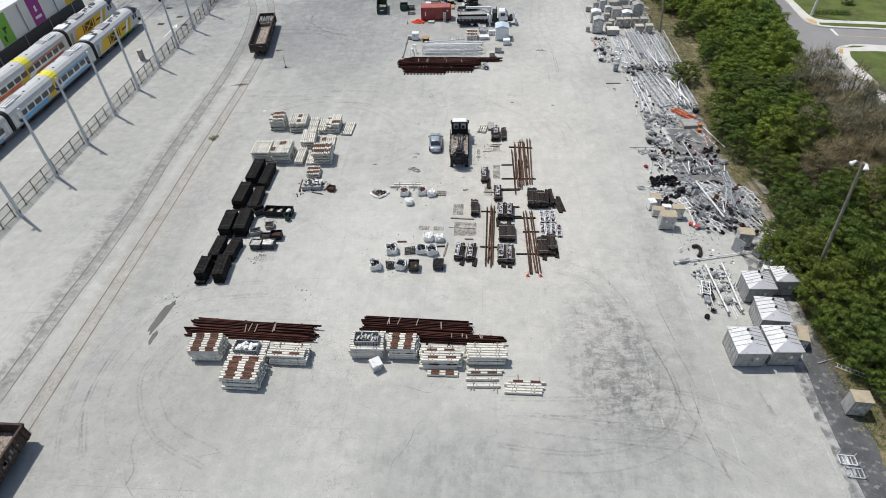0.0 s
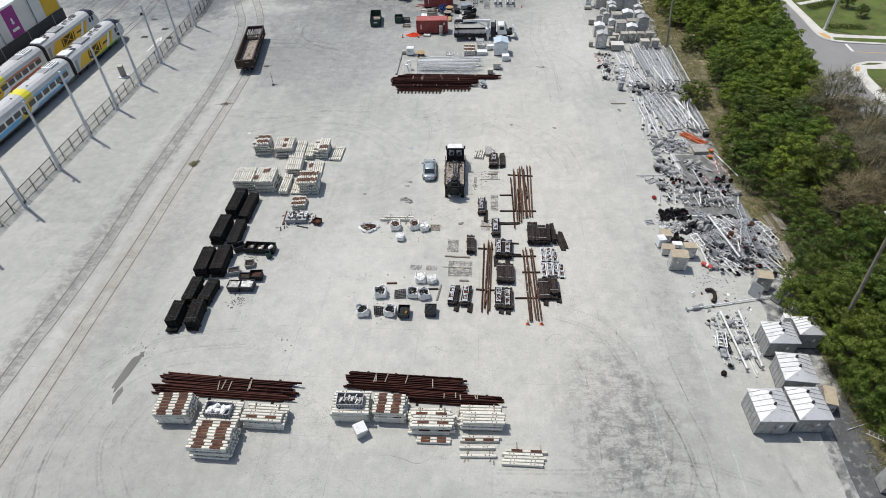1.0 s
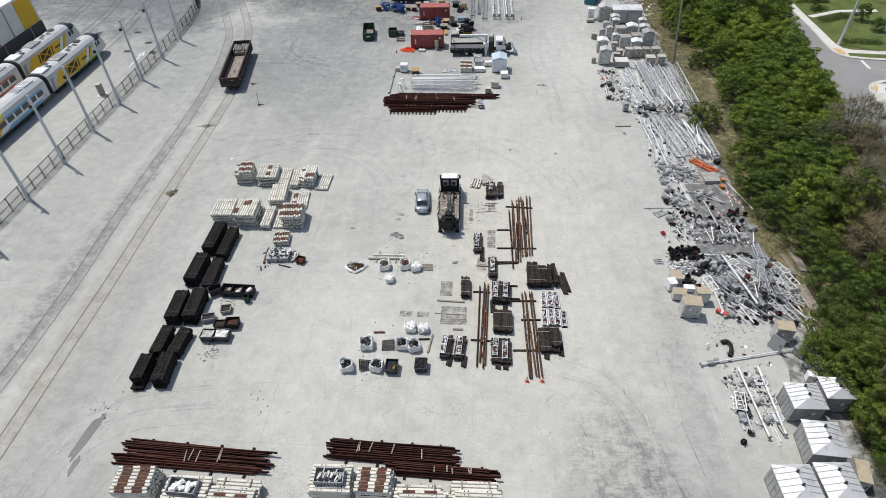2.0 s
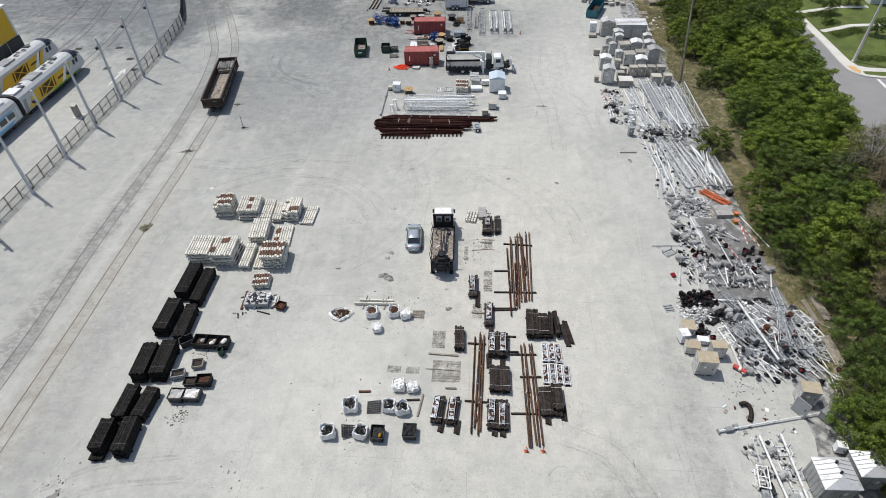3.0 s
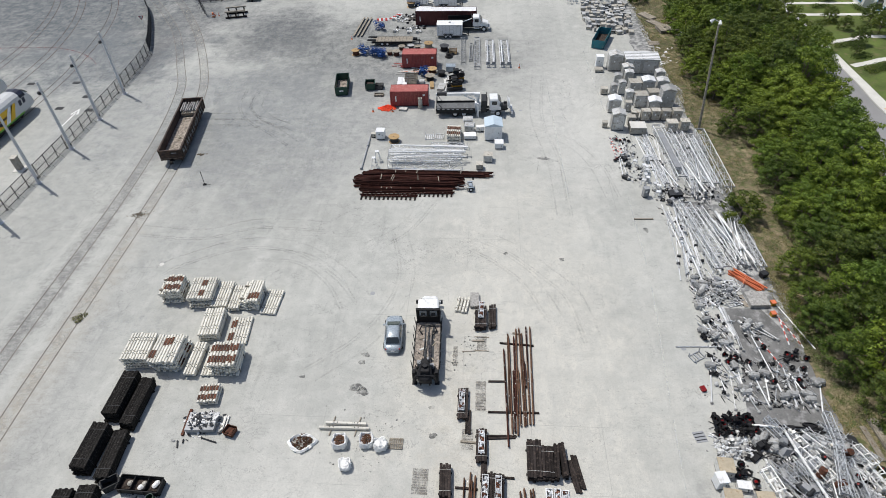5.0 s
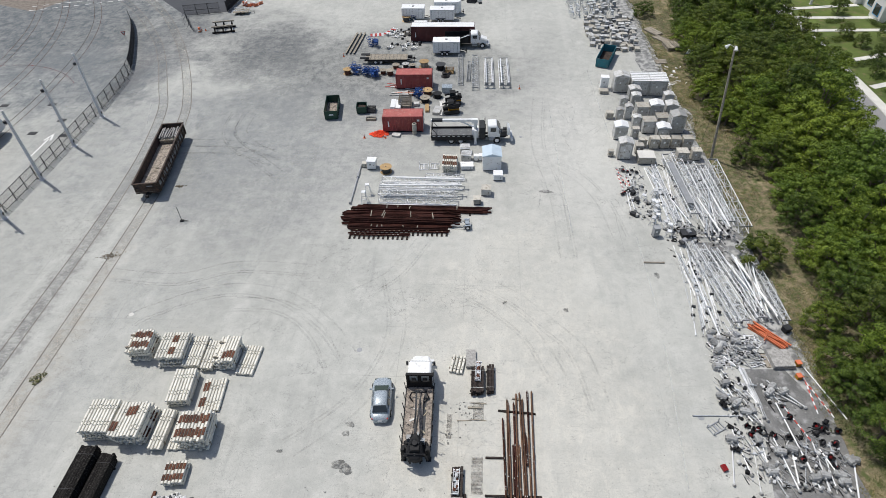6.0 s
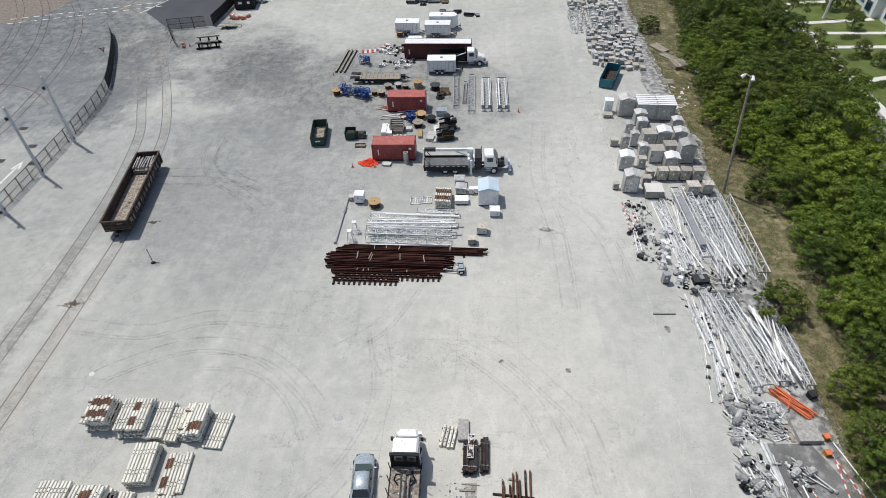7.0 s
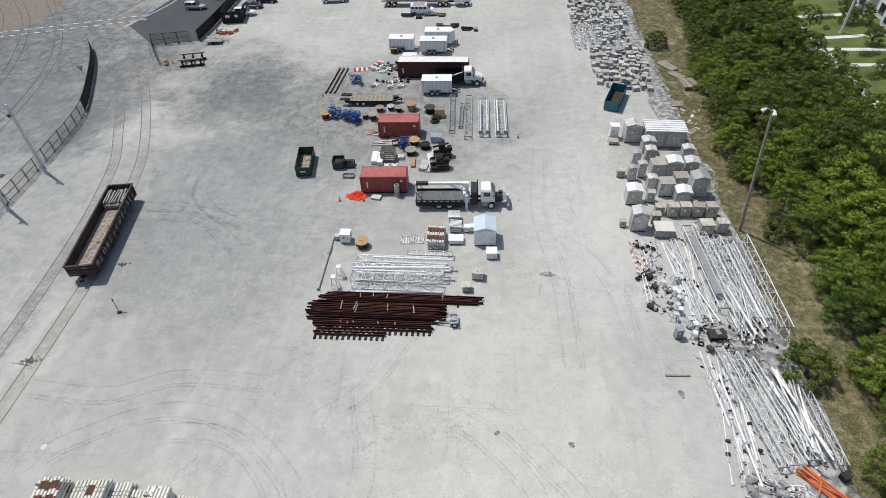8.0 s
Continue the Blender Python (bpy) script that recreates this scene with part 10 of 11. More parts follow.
# long gantry parts laid side by side
LONG = "long galvanised lattice gantry laid along the verge"
for x0, y0, x1, y1, w, h, bay in ((26.9, 94.6, 28.7, 82.4, 0.8, 0.8, 0.9), (28.0, 94.0, 29.6, 82.6, 0.9, 0.9, 1.0), (29.5, 93.6, 31.3, 83.2, 0.7, 0.7, 0.9), (33.2, 92.0, 33.6, 82.8, 0.7, 0.8, 1.0), (28.2, 112.5, 28.9, 99.5, 1.0, 0.9, 1.0), (29.6, 113.2, 30.4, 99.0, 0.9, 0.8, 0.8), (31.2, 111.0, 31.7, 98.4, 0.8, 0.8, 1.0), (32.6, 110.2, 33.0, 98.4, 0.7, 0.7, 1.0), (33.9, 110.8, 34.0, 96.8, 1.2, 1.3, 1.5), (26.2, 110.5, 26.8, 98.4, 0.5, 0.5, 0.6)):
    L = math.dist((x0, y0), (x1, y1))
    lattice((x0 + x1) / 2, (y0 + y1) / 2, 0, math.degrees(math.atan2(y1 - y0, x1 - x0)), L, w, h, LONG, bay=bay, r=0.05, walkway=(x0 == 28.2))
for k in range(132):
    band = k % 4
    if band == 0:
        x0, x1, y0, y1 = jr.uniform(25.0, 28.2), jr.uniform(24.3, 27.4), 94.6, 80.4
    elif band == 1:
        x0, x1, y0, y1 = jr.uniform(29.6, 33.0), jr.uniform(30.6, 33.2), 92.5, 82.8
    elif band == 2:
        x0, x1, y0, y1 = jr.uniform(24.9, 28.4), jr.uniform(25.6, 28.6), 110.6, 97.6
    else:
        x0, x1, y0, y1 = jr.uniform(28.8, 32.8), jr.uniform(28.8, 33.2), 104.5, 95.4
    a, b = jr.uniform(0, 0.25), jr.uniform(0.72, 1)
    p, q = (x0 + (x1 - x0) * a, y0 + (y1 - y0) * a), (x0 + (x1 - x0) * b, y0 + (y1 - y0) * b)
    L, r = math.dist(p, q), jr.choice((0.028, 0.035, 0.045, 0.06, 0.09) if band % 2 == 0 else (0.045, 0.06, 0.075, 0.11))
    t = thing("steel_tube", "long pale galvanised tube with a flanged end", "tube", at((p[0] + q[0]) / 2, (p[1] + q[1]) / 2, jr.choice((0.0, 0.0, 0.3, 0.9)) if band in (1, 3) else jr.choice((0, 0, 0.2)), math.degrees(math.atan2(q[1] - p[1], q[0] - p[0])) + jr.uniform(-1, 1)), "galvanised tubes")
    part("pipe", Geo().tube((-L / 2, 0, r), (L / 2, 0, r), r, 8), jr.choice((M_GALV, M_GALV, M_MASTWHITE, M_GALVDULL, M_GALVDULL, M_ALU)), t)
    part("flange", Geo().tube((L / 2 - 0.05, 0, r), (L / 2, 0, r), r * 1.6, 8), M_GREY, t)
    if band == 0 and k % 8 == 0 or k % 6 == 0:
        part("bracket", Geo().box(jr.uniform(-0.3, 0.3) * L, 0.1, 0, 0.22, 0.36, 0.24), jr.choice((M_GALVDULL, M_DARK)), t)
for k in range(12):
    a_stand(jr.uniform(23.4, 25.4), 96.2 + 0.75 * k + jr.uniform(-0.3, 0.3), jr.uniform(0.7, 1.0), jr.uniform(0, 90))
for k in range(36):
    y = jr.uniform(94.5, 97.8) if k < 16 else jr.uniform(77.8, 81.5)
    drop(jr.choice([P_BOX[1], P_MOTOR, P_HEAD, P_RING, P_GREY, P_GREY]) if k < 16 else jr.choice([P_MAST[3], P_LADDER[0], P_FRAME[1], P_RING, P_GREY]), jr.uniform(25, 32.5) if k < 16 else jr.uniform(25.5, 30), y, 0.02, jr.uniform(0, 360))
for k in range(20):
    drop(jr.choice([P_RING, P_HEAD, P_GREY, P_BOX[4]]), jr.uniform(21.4, 24.2), jr.uniform(99.5, 110), 0.03, jr.uniform(0, 360))
for x, y, rz in ((21.6, 102.5, 88), (22.0, 102.8, 92), (22.6, 107.8, 90), (23.0, 107.5, 85)):
    drop(P_MAST[1], x, y, 0.05, rz)
cabinet(23.6, 95.9, 0.7, 0.6, 1.3, "grey", 10, "scrapped relay boxes", "pale grey tapered pedestal box")
t = thing("black_crate", "black open plastic crate on the scrap row", "crate", at(27.3, 96.3, 0, 5))
part("tub", Geo().box(0, 0, 0, 1.5, 1.0, 0.6, top=(1.08, 1.1)), M_IRON, t)
part("rim", Geo().box(0, 0, 0.6, 1.7, 1.16, 0.05), M_DARK, t)

# orange beams and the concrete block
for k in range(13):
    L = 3.2 + 0.25 * (k % 4)
    t = thing("orange_beam", "faded orange steel beam in a loose pile", "beam", at(31.0 + 0.16 * (k % 6) + jr.uniform(-0.1, 0.1), 81.0 + 0.1 * (k % 6), 0.06 + 0.14 * (k // 6), -49 + jr.gauss(0, 4) if k < 12 else 60), "orange beams")
    part("web", Geo().box(0, 0, 0, L if k < 12 else 1.4, 0.1, 0.12), M_ORANGE, t)
    part("end_plate", Geo().box(L / 2 if k < 12 else 0.7, 0, -0.02, 0.04, 0.16, 0.16), M_ORANGE, t)
t = thing("concrete_slab", "weathered grey concrete block below orange beams", "concrete block", at(31.5, 78.3, 0, 4))
part("slab", Geo().box(0, 0, 0, 2.0, 2.0, 0.5), M_GRAVEL, t)
part("bearer", Geo().box(-1.3, 0, 0, 0.4, 1.6, 0.12), M_OLDWOOD, t)
for ox, oy in ((33.0, 77.9), (32.5, 76.4)):
    t = thing("orange_crate", "small bright orange plastic crate", "crate", at(ox, oy, 0, 10), "orange crates")
    part("tub", Geo().box(0, 0, 0, 0.45, 0.45, 0.4), M_LOADER, t)
    part("rim", Geo().box(0, 0, 0.4, 0.5, 0.5, 0.05), M_ORANGE, t)

# fallen mast and parts nearer the equipment houses
t = thing("signal_mast", "long grey signal mast fallen across the concrete", "signal mast", at(27.1, 49.2, 0.1, 13), "scrapped masts")
part("pipe", Geo().tube((-4.7, 0, 0.15), (4.7, 0, 0.2), 0.085, 10, 0.05), M_GALV, t)
part("collar", Geo().box(-3.7, 0, 0.0, 0.7, 0.35, 0.3).box(-3.0, 0.2, 0, 0.4, 0.3, 0.25), M_GREY, t)
part("foot", Geo().box(-4.7, 0, -0.1, 0.06, 0.4, 0.4), M_GREY, t)
bend = curve_pts([(25.2, 50.9, 0.22), (25.7, 51.0, 0.26), (25.95, 50.5, 0.24), (25.8, 49.8, 0.2), (25.5, 49.3, 0.18)], 4)
g = Geo()
for p, q in zip(bend, bend[1:]):
    g.tube(p, q, 0.2, 8)
solid("rubber_hose", g, M_TIMBER2, "thick dark brown bent hose on the concrete", "hose")
for k in range(12):
    solid("litter_scrap", Geo().box(0, 0, 0, jr.uniform(0.2, 0.6), jr.uniform(0.1, 0.3), 0.04, top=(0.8, 0.8)), jr.choice((M_WHITE, M_ALU, M_OLDWOOD, M_RUST)), "small torn scrap lying on the concrete", "litter", at(jr.gauss(26.2, 1.4), jr.gauss(50.0, 0.8), 0.01, jr.uniform(0, 180)), "litter scraps")
for i, (x0, y0, x1, y1, r) in enumerate(((25.75, 47.8, 26.2, 40.7, 0.10), (27.6, 48.0, 27.65, 41.0, 0.10), (25.1, 47.4, 24.95, 41.1, 0.08), (26.55, 47.7, 26.95, 40.1, 0.04), (26.75, 47.5, 27.2, 40.5, 0.035), (24.6, 45.0, 24.5, 41.5, 0.05))):
    L = math.dist((x0, y0), (x1, y1))
    t = thing("signal_mast", "long pale galvanised mast laid beside the equipment houses", "signal mast", at((x0 + x1) / 2, (y0 + y1) / 2, 0.3 if r > 0.07 else 0.0, math.degrees(math.atan2(y1 - y0, x1 - x0))), "scrapped masts")
    part("pipe", Geo().tube((-L / 2, 0, r), (L / 2, 0, r), r, 10, r * 0.9), M_MASTWHITE if r > 0.09 else M_GALV, t)
    part("flange", Geo().tube((L / 2 - 0.05, 0, r), (L / 2 + 0.02, 0, r), r * 1.9, 10), M_GALVDULL, t)
    if r > 0.07:
        for f in (-0.3, 0.32):
            part("bearer", Geo().box(f * L, 0, -0.3, 0.12, 0.5, 0.3), M_GALVDULL, t)
for x, y, rz in ((27.4, 46.6, 4), (27.5, 44.6, 2), (27.45, 42.9, 0), (24.75, 44.0, 80)):
    drop(P_FRAME[0] if x > 25 else P_CAGE, x, y, 0.02, rz)
for x, y in ((26.3, 46.4), (26.5, 44.4), (26.7, 42.5)):
    drop(P_CASE, x, y, 0.02, 30)
for x, y in ((24.6, 43.2), (25.2, 43.6), (24.9, 41.2), (24.0, 40.3), (25.1, 45.2), (24.8, 47.0)):
    drop(P_HOOD if y < 44.5 else P_GREY, x, y, 0.18, jr.uniform(0, 360), jr.uniform(-60, 60), jr.uniform(-60, 60))
for k in range(8):
    drop(jr.choice([P_BOX[4], P_GREY, P_GREY, P_BOX[1]]), 24.2 + 1.2 * jr.random(), 41.5 + 5.5 * jr.random(), 0.02, jr.uniform(0, 360))
for x, y, rz in ((31.2, 25.2, -4), (31.3, 24.1, -4)):
    drop(P_FRAME[0], x, y, 0.02, rz)
for x, y, rz, p in ((34.6, 35.6, 20, P_MAST[3]), (36.8, 36.8, -40, P_MAST[1]), (35.4, 34.2, -30, P_LADDER[0]), (35.9, 37.5, 10, P_MAST[3]), (36.3, 24.5, -35, P_LADDER[0])):
    drop(p, x, y, 0.05, rz)

# far end: rows of stands and boxes
for k in range(49):
    row, col = divmod(k, 7)
    a_stand(21.0 + 1.3 * col + jr.uniform(-0.3, 0.3), 164.2 + 1.7 * row + jr.uniform(-0.35, 0.35), jr.uniform(0.9, 1.3), jr.uniform(0, 90), small=True)
FIELD = []
for w, d, h, m, lid, lab in ((0.9, 0.8, 0.7, M_ALU, M_ALU, "dull aluminium equipment box with a pale lid"), (1.1, 0.9, 0.5, M_BEIGE, M_ALU, "low beige equipment box with a white lid"), (0.7, 0.6, 1.0, M_GREY, M_ALU, "upright grey equipment box"), (1.3, 0.9, 0.45, M_BEIGE, M_BEIGE, "low tan equipment box"), (0.8, 0.8, 0.9, M_ALU, M_BEIGE, "square metal equipment box with a pale top"), (1.0, 0.5, 0.4, M_DARK, M_GREY, "dark grey low equipment box"), (0.5, 0.4, 0.7, M_GREY, M_BEIGE, "small grey equipment box with a beige top")):
    g = Geo().box(0, 0, 0.06, w, d, h).box(0, 0, h + 0.06, w + 0.08, d + 0.08, 0.07, 1, top=(0.92, 0.92)).box(-w * 0.35, 0, 0, 0.1, d, 0.06, 2).box(w * 0.35, 0, 0, 0.1, d, 0.06, 2).box(0, -d / 2 - 0.01, h * 0.3, w * 0.6, 0.02, h * 0.5, 2)
    FIELD.append((g.mesh("equipment_box", [m, lid, M_GREY]), lab))
for x0, x1, y0, y1, step, skip_share in ((23.0, 32.4, 148.2, 163.6, 1.12, 0.12), (25.5, 31.0, 164.0, 175.5, 1.5, 0.55), (21.6, 32.0, 176.2, 197.0, 1.5, 0.06)):
    y = y0
    while y < y1:
        x = x0 + jr.uniform(0, 0.6) + max(0.0, 150 - y) * 1.2
        while x < x1 - max(0.0, 164 - y) * 0.05:
            if jr.random() > skip_share:
                me, lab = jr.choice(FIELD)
                ob = tagged(new("equipment_box", me), lab, "equipment box", "boxes along the verge")
                ob.matrix_basis = at(x + jr.uniform(-0.2, 0.2), y + jr.uniform(-0.25, 0.25), 0, jr.gauss(0, 9) + 90 * jr.randrange(2))
            x += step * jr.uniform(0.75, 1.2)
        y += step
cabinet(25.4, 156.2, 1.3, 1.0, 0.9, "grey", 0, "low boxes", "pale teal-grey metal box")
for o in PROTO_JUNK:
    for ch in list(o.children_recursive):
        bpy.data.objects.remove(ch)
    bpy.data.objects.remove(o)

# ---------------------------------------------------------------- equipment houses by the trees
def equipment_house(x, y, w, d, h, rz=0.0, mossy=False):
    """Front left corner of the body at x, y."""
    t = thing("equipment_house", "grey steel equipment house with a white seamed hipped roof", "equipment house", at(x, y, 0, rz), "equipment houses")
    part("plinth", Geo().box(w / 2, d / 2, 0, w - 0.1, d - 0.1, 0.15), M_DARK, t)
    part("body", Geo().box(w / 2, d / 2, 0.15, w, d, h - 0.15), M_HOUSE, t)
    for k in range(6):
        part("wall_seam", Geo().box(-0.01, d * (k + 0.5) / 6, 0.2, 0.03, 0.05, h - 0.25), M_GREY, t)
        part("wall_seam", Geo().box(w * (k + 0.5) / 6, -0.01, 0.2, 0.05, 0.03, h - 0.25), M_GREY, t)
    e, rise = 0.12, 0.58
    part("roof", Geo().add([(-e, -e, h), (w + e, -e, h), (w + e, d + e, h), (-e, d + e, h), (-e, -e, h + 0.08), (w + e, -e, h + 0.08), (w + e, d + e, h + 0.08), (-e, d + e, h + 0.08), (w / 2, d * 0.3, h + rise), (w / 2, d * 0.85, h + rise)],
         [(0, 1, 5, 4), (1, 2, 6, 5), (2, 3, 7, 6), (3, 0, 4, 7), (4, 5, 8), (5, 6, 9, 8), (6, 7, 9), (7, 4, 8, 9), (3, 2, 1, 0)]), M_ROOFSHEET, t, "white sheet roof")
    for f in (0.25, 0.42, 0.59, 0.76, 0.9):
        for s in (-1, 1):
            x0 = -e if s < 0 else w + e
            k = 1.0 if f >= 0.3 else 0.83
            k = k if f <= 0.85 else 0.6
            part("roof_seam", Geo().box(0, 0, 0, math.hypot(w / 2 + e, rise - 0.08) * k, 0.045, 0.03, m=Matrix.Translation((x0 - s * (w / 2 + e) * k / 2, d * f, h + 0.08 + (rise - 0.08) * k / 2)) @ Matrix.Rotation(s * math.atan2(rise - 0.08, w / 2 + e), 4, "Y")), M_GREY, t)
    for f in (0.4, 0.75):
        part("roof_vent", Geo().tube((w / 2, d * f, h + rise - 0.05), (w / 2, d * f, h + rise + 0.22), 0.1, 8), M_DARK, t)
    door = part("door", Geo().box(w * 0.68, -0.02, 0.2, 0.95, 0.04, 1.95), M_HOUSE, t)
    part("notice", Geo().box(w * 0.68, -0.05, 1.2, 0.25, 0.02, 0.35), M_WHITE, door, "plain white notice")
    part("handle", Geo().box(w * 0.55, -0.06, 1.0, 0.04, 0.06, 0.2), M_DARK, door)


M_ROOFSHEET = mat("dull_white_roof_sheet", (0.60, 0.61, 0.615), 0.5, 0.15, var=0.08, big=0.7, dirt=(0.42, 0.42, 0.41), amount=0.3)
M_HOUSE = mat("pale_grey_house_steel", (0.37, 0.375, 0.365), 0.55, 0.1, var=0.14, big=0.8, dirt=(0.24, 0.23, 0.21), amount=0.45)
equipment_house(24.7, 34.2, 2.75, 3.0, 2.15, 2)
equipment_house(27.95, 34.5, 2.6, 3.0, 2.15, 2)
equipment_house(28.2, 38.4, 2.6, 2.9, 2.15, -4)
equipment_house(28.3, 42.5, 2.6, 2.4, 2.15, 1)
equipment_house(31.4, 43.6, 2.2, 2.0, 2.2, 0)
cabinet(22.9, 54.0, 1.75, 1.25, 2.0, "beige", -4, label="tall grey cabinet with a rusty tan roof and double doors")
cabinet(30.9, 51.2, 1.55, 1.15, 1.9, "beige", -8, label="tall grey cabinet standing open with a tan roof")
t = thing("cabinet_door", "open grey cabinet door leaning on its cabinet", "door", at(29.9, 50.3, 0, -55))
part("leaf", Geo().box(0, 0, 0, 1.3, 0.06, 1.9), M_GREY, t)
part("handle", Geo().box(0.4, -0.06, 0.9, 0.05, 0.08, 0.25), M_DARK, t)
for cx, cy, w, d, h, k, rz in ((22.6, 58.7, 1.2, 1.2, 1.0, "beige", -3), (22.4, 56.4, 1.3, 0.9, 1.0, "beige", -6), (24.6, 56.0, 1.3, 0.9, 1.6, "beige", 0), (22.0, 57.7, 0.8, 0.9, 1.2, "white", 10), (23.7, 57.6, 1.0, 0.6, 0.6, "white", -5), (33.6, 29.4, 1.5, 1.2, 2.1, "beige", -4), (31.7, 36.6, 0.95, 1.9, 1.3, "beige", -14), (32.6, 49.6, 1.3, 1.0, 0.9, "grey", 35), (33.6, 47.2, 1.1, 1.0, 1.0, "grey", 60), (31.8, 46.6, 0.7, 0.6, 1.0, "white", -10), (34.6, 23.0, 1.1, 1.0, 1.3, "box", -15)):
    cabinet(cx, cy, w, d, h, k, rz, "odd cabinets")
fx = thing("fuel_tank", "small red and white cylindrical tank on its side", "tank", at(26.3, 54.7, 0.3, -40))
part("shell", Geo().tube((-0.6, 0, 0), (0.6, 0, 0), 0.2, 12), M_STRIPE, fx)
part("band", Geo().tube((-0.1, 0, 0), (0.12, 0, 0), 0.205, 12), M_WHITE, fx)
part("cradle", Geo().box(-0.4, 0, -0.3, 0.1, 0.4, 0.12).box(0.4, 0, -0.3, 0.1, 0.4, 0.12), M_DARK, fx)


def plank_stack(x, y, rz, L, W, n, label, m=M_OLDWOOD):
    t = thing("plank_stack", label, "plank stack", at(x, y, 0.02, rz), "plank stacks")
    for k in range(n):
        for j in range(5):
            part("plank", Geo().box(0, -W / 2 + (j + 0.5) * W / 5, 0.06 + 0.1 * k, L, W / 5 * 0.9, 0.07), m, t, "", at(jr.uniform(-0.1, 0.1), 0, 0))
    part("bearer", Geo().box(-L * 0.35, 0, 0, 0.12, W, 0.06).box(L * 0.35, 0, 0, 0.12, W, 0.06), m, t)


plank_stack(36.8, 62.9, 95, 3.4, 0.9, 2, "stack of grey weathered boards on rusty bearers")
plank_stack(35.7, 62.3, 95, 3.2, 0.5, 1, "single weathered planks on the verge")
plank_stack(35.8, 57.4, 92, 3.6, 1.1, 1, "flat weathered deck boards on the verge")
plank_stack(37.9, 149.6, 100, 3.0, 3.4, 6, "square stack of grey weathered boards")
plank_stack(35.6, 156.5, 120, 3.6, 1.8, 3, "slumped stack of grey boards")
plank_stack(36.4, 153.2, 125, 3.0, 1.6, 2, "loose weathered boards on the verge")
plank_stack(34.3, 143.4, 5, 2.0, 1.6, 1, "low pale board stack")
plank_stack(41.0, 147.5, 60, 2.6, 2.0, 2, "white corrugated sheets below the trees", M_WHITE)
for k in range(40):
    L = jr.uniform(0.3, 1.1)
    x, y = (jr.uniform(33.0, 37.5), jr.uniform(134, 142)) if k < 22 else (jr.uniform(23, 34), jr.uniform(46, 56))
    solid("litter_scrap", Geo().box(0, 0, 0, L, L * jr.uniform(0.2, 0.6), 0.05, top=(0.9, 0.7)), jr.choice((M_WHITE, M_ALU, M_BEIGE)), "pale scrap of sheet lying on the ground", "scrap", at(x, y, 0.025, jr.uniform(0, 360)), "scraps")

# ---------------------------------------------------------------- marks on the concrete
mk = random.Random(21)
NORTH_TURNS = [
    [(-37.3, 124.6), (-36.7, 118.3), (-34.0, 113.9), (-29.8, 110.5), (-26.0, 107.0)],
    [(-35.1, 124.0), (-34.9, 118.4), (-31.8, 114.3), (-27.6, 111.4)],
    [(-46, 112.0), (-36.4, 112.5), (-31.6, 112.0), (-26.8, 109.5)],
    [(-46, 114.0), (-37.2, 114.4), (-34.3, 114.1), (-28, 112.0)],
    [(-33, 80.0), (-31.4, 81.5), (-25.1, 84.6), (-18.8, 83.9), (-13.6, 80.2), (-10.6, 76.5)],
    [(-23.4, 82.6), (-18.5, 82.4), (-14.6, 79.6), (-12.0, 75.5)],
    [(-39.2, 86.6), (-30.9, 86.1), (-24.6, 88.3), (-16, 88.0)],
]
MIDDLE_TURNS = [
    [(3.2, 86.5), (6.2, 84.5), (9.3, 81.1), (11.7, 78.0), (13, 72)],
    [(1.0, 85.5), (4.2, 83.2), (7.3, 79.8), (9.4, 75.0)],
    [(-9.9, 84.6), (-6, 88), (-3, 94)],
    [(-22, 42), (-30, 40.5), (-34.5, 36), (-35.5, 29), (-33, 23)],
    [(-23, 44), (-31, 42.3), (-36.5, 37), (-37.4, 29), (-35, 22)],
    [(-30, 36), (-31.5, 31), (-28, 25), (-22, 22)],
    [(9.0, 46.5), (12.6, 44.8), (15.0, 40.0), (16.0, 34.0), (14.0, 29.0)],
]
NEAR_TURNS = [
    [(18.0, 36.0), (18.8, 31.0), (16.5, 27.0), (10, 25.0), (2, 25.5)],
    [(24.0, 30.0), (18.0, 31.5), (11.0, 30.4), (3, 30.0)],
    [(23.5, 24.0), (19.0, 27.0), (13.0, 27.8), (6, 28.5)],
    [(20.5, 96), (19.0, 104), (15.5, 110), (9, 113)],
    [(14.0, 92), (13.6, 104), (12, 116), (13, 130)],
    [(-8, 88), (-6.5, 80), (-9.0, 73), (-14, 68)],
]
TURNS = NORTH_TURNS + MIDDLE_TURNS + NEAR_TURNS
for i, line in enumerate(TURNS):
    for d in (0, 0.34, 1.9):
        strip("tyre_mark", offset(curve_pts(line, 9), d), 0.2, 0.002 + 0.0002 * i, M_MARK, "faint dark curved tyre mark on the concrete", None, 0.0025)
strip("yard_seam", curve_pts([(18.8, 50), (18.7, 47), (19.2, 42.6), (19.9, 38.4), (20.4, 34.8), (20.3, 30), (21.0, 24), (23.5, 18)], 8), 0.1, 0.009, M_SEAM, "dark dirty seam along the concrete", None, 0.002)
strip("yard_seam", curve_pts([(17.2, 38), (18.6, 33.5), (19.2, 29.5), (20.6, 26.5), (21.2, 23.5)], 8), 0.16, 0.0092, M_SEAM, "dark dirty seam along the concrete", None, 0.002)
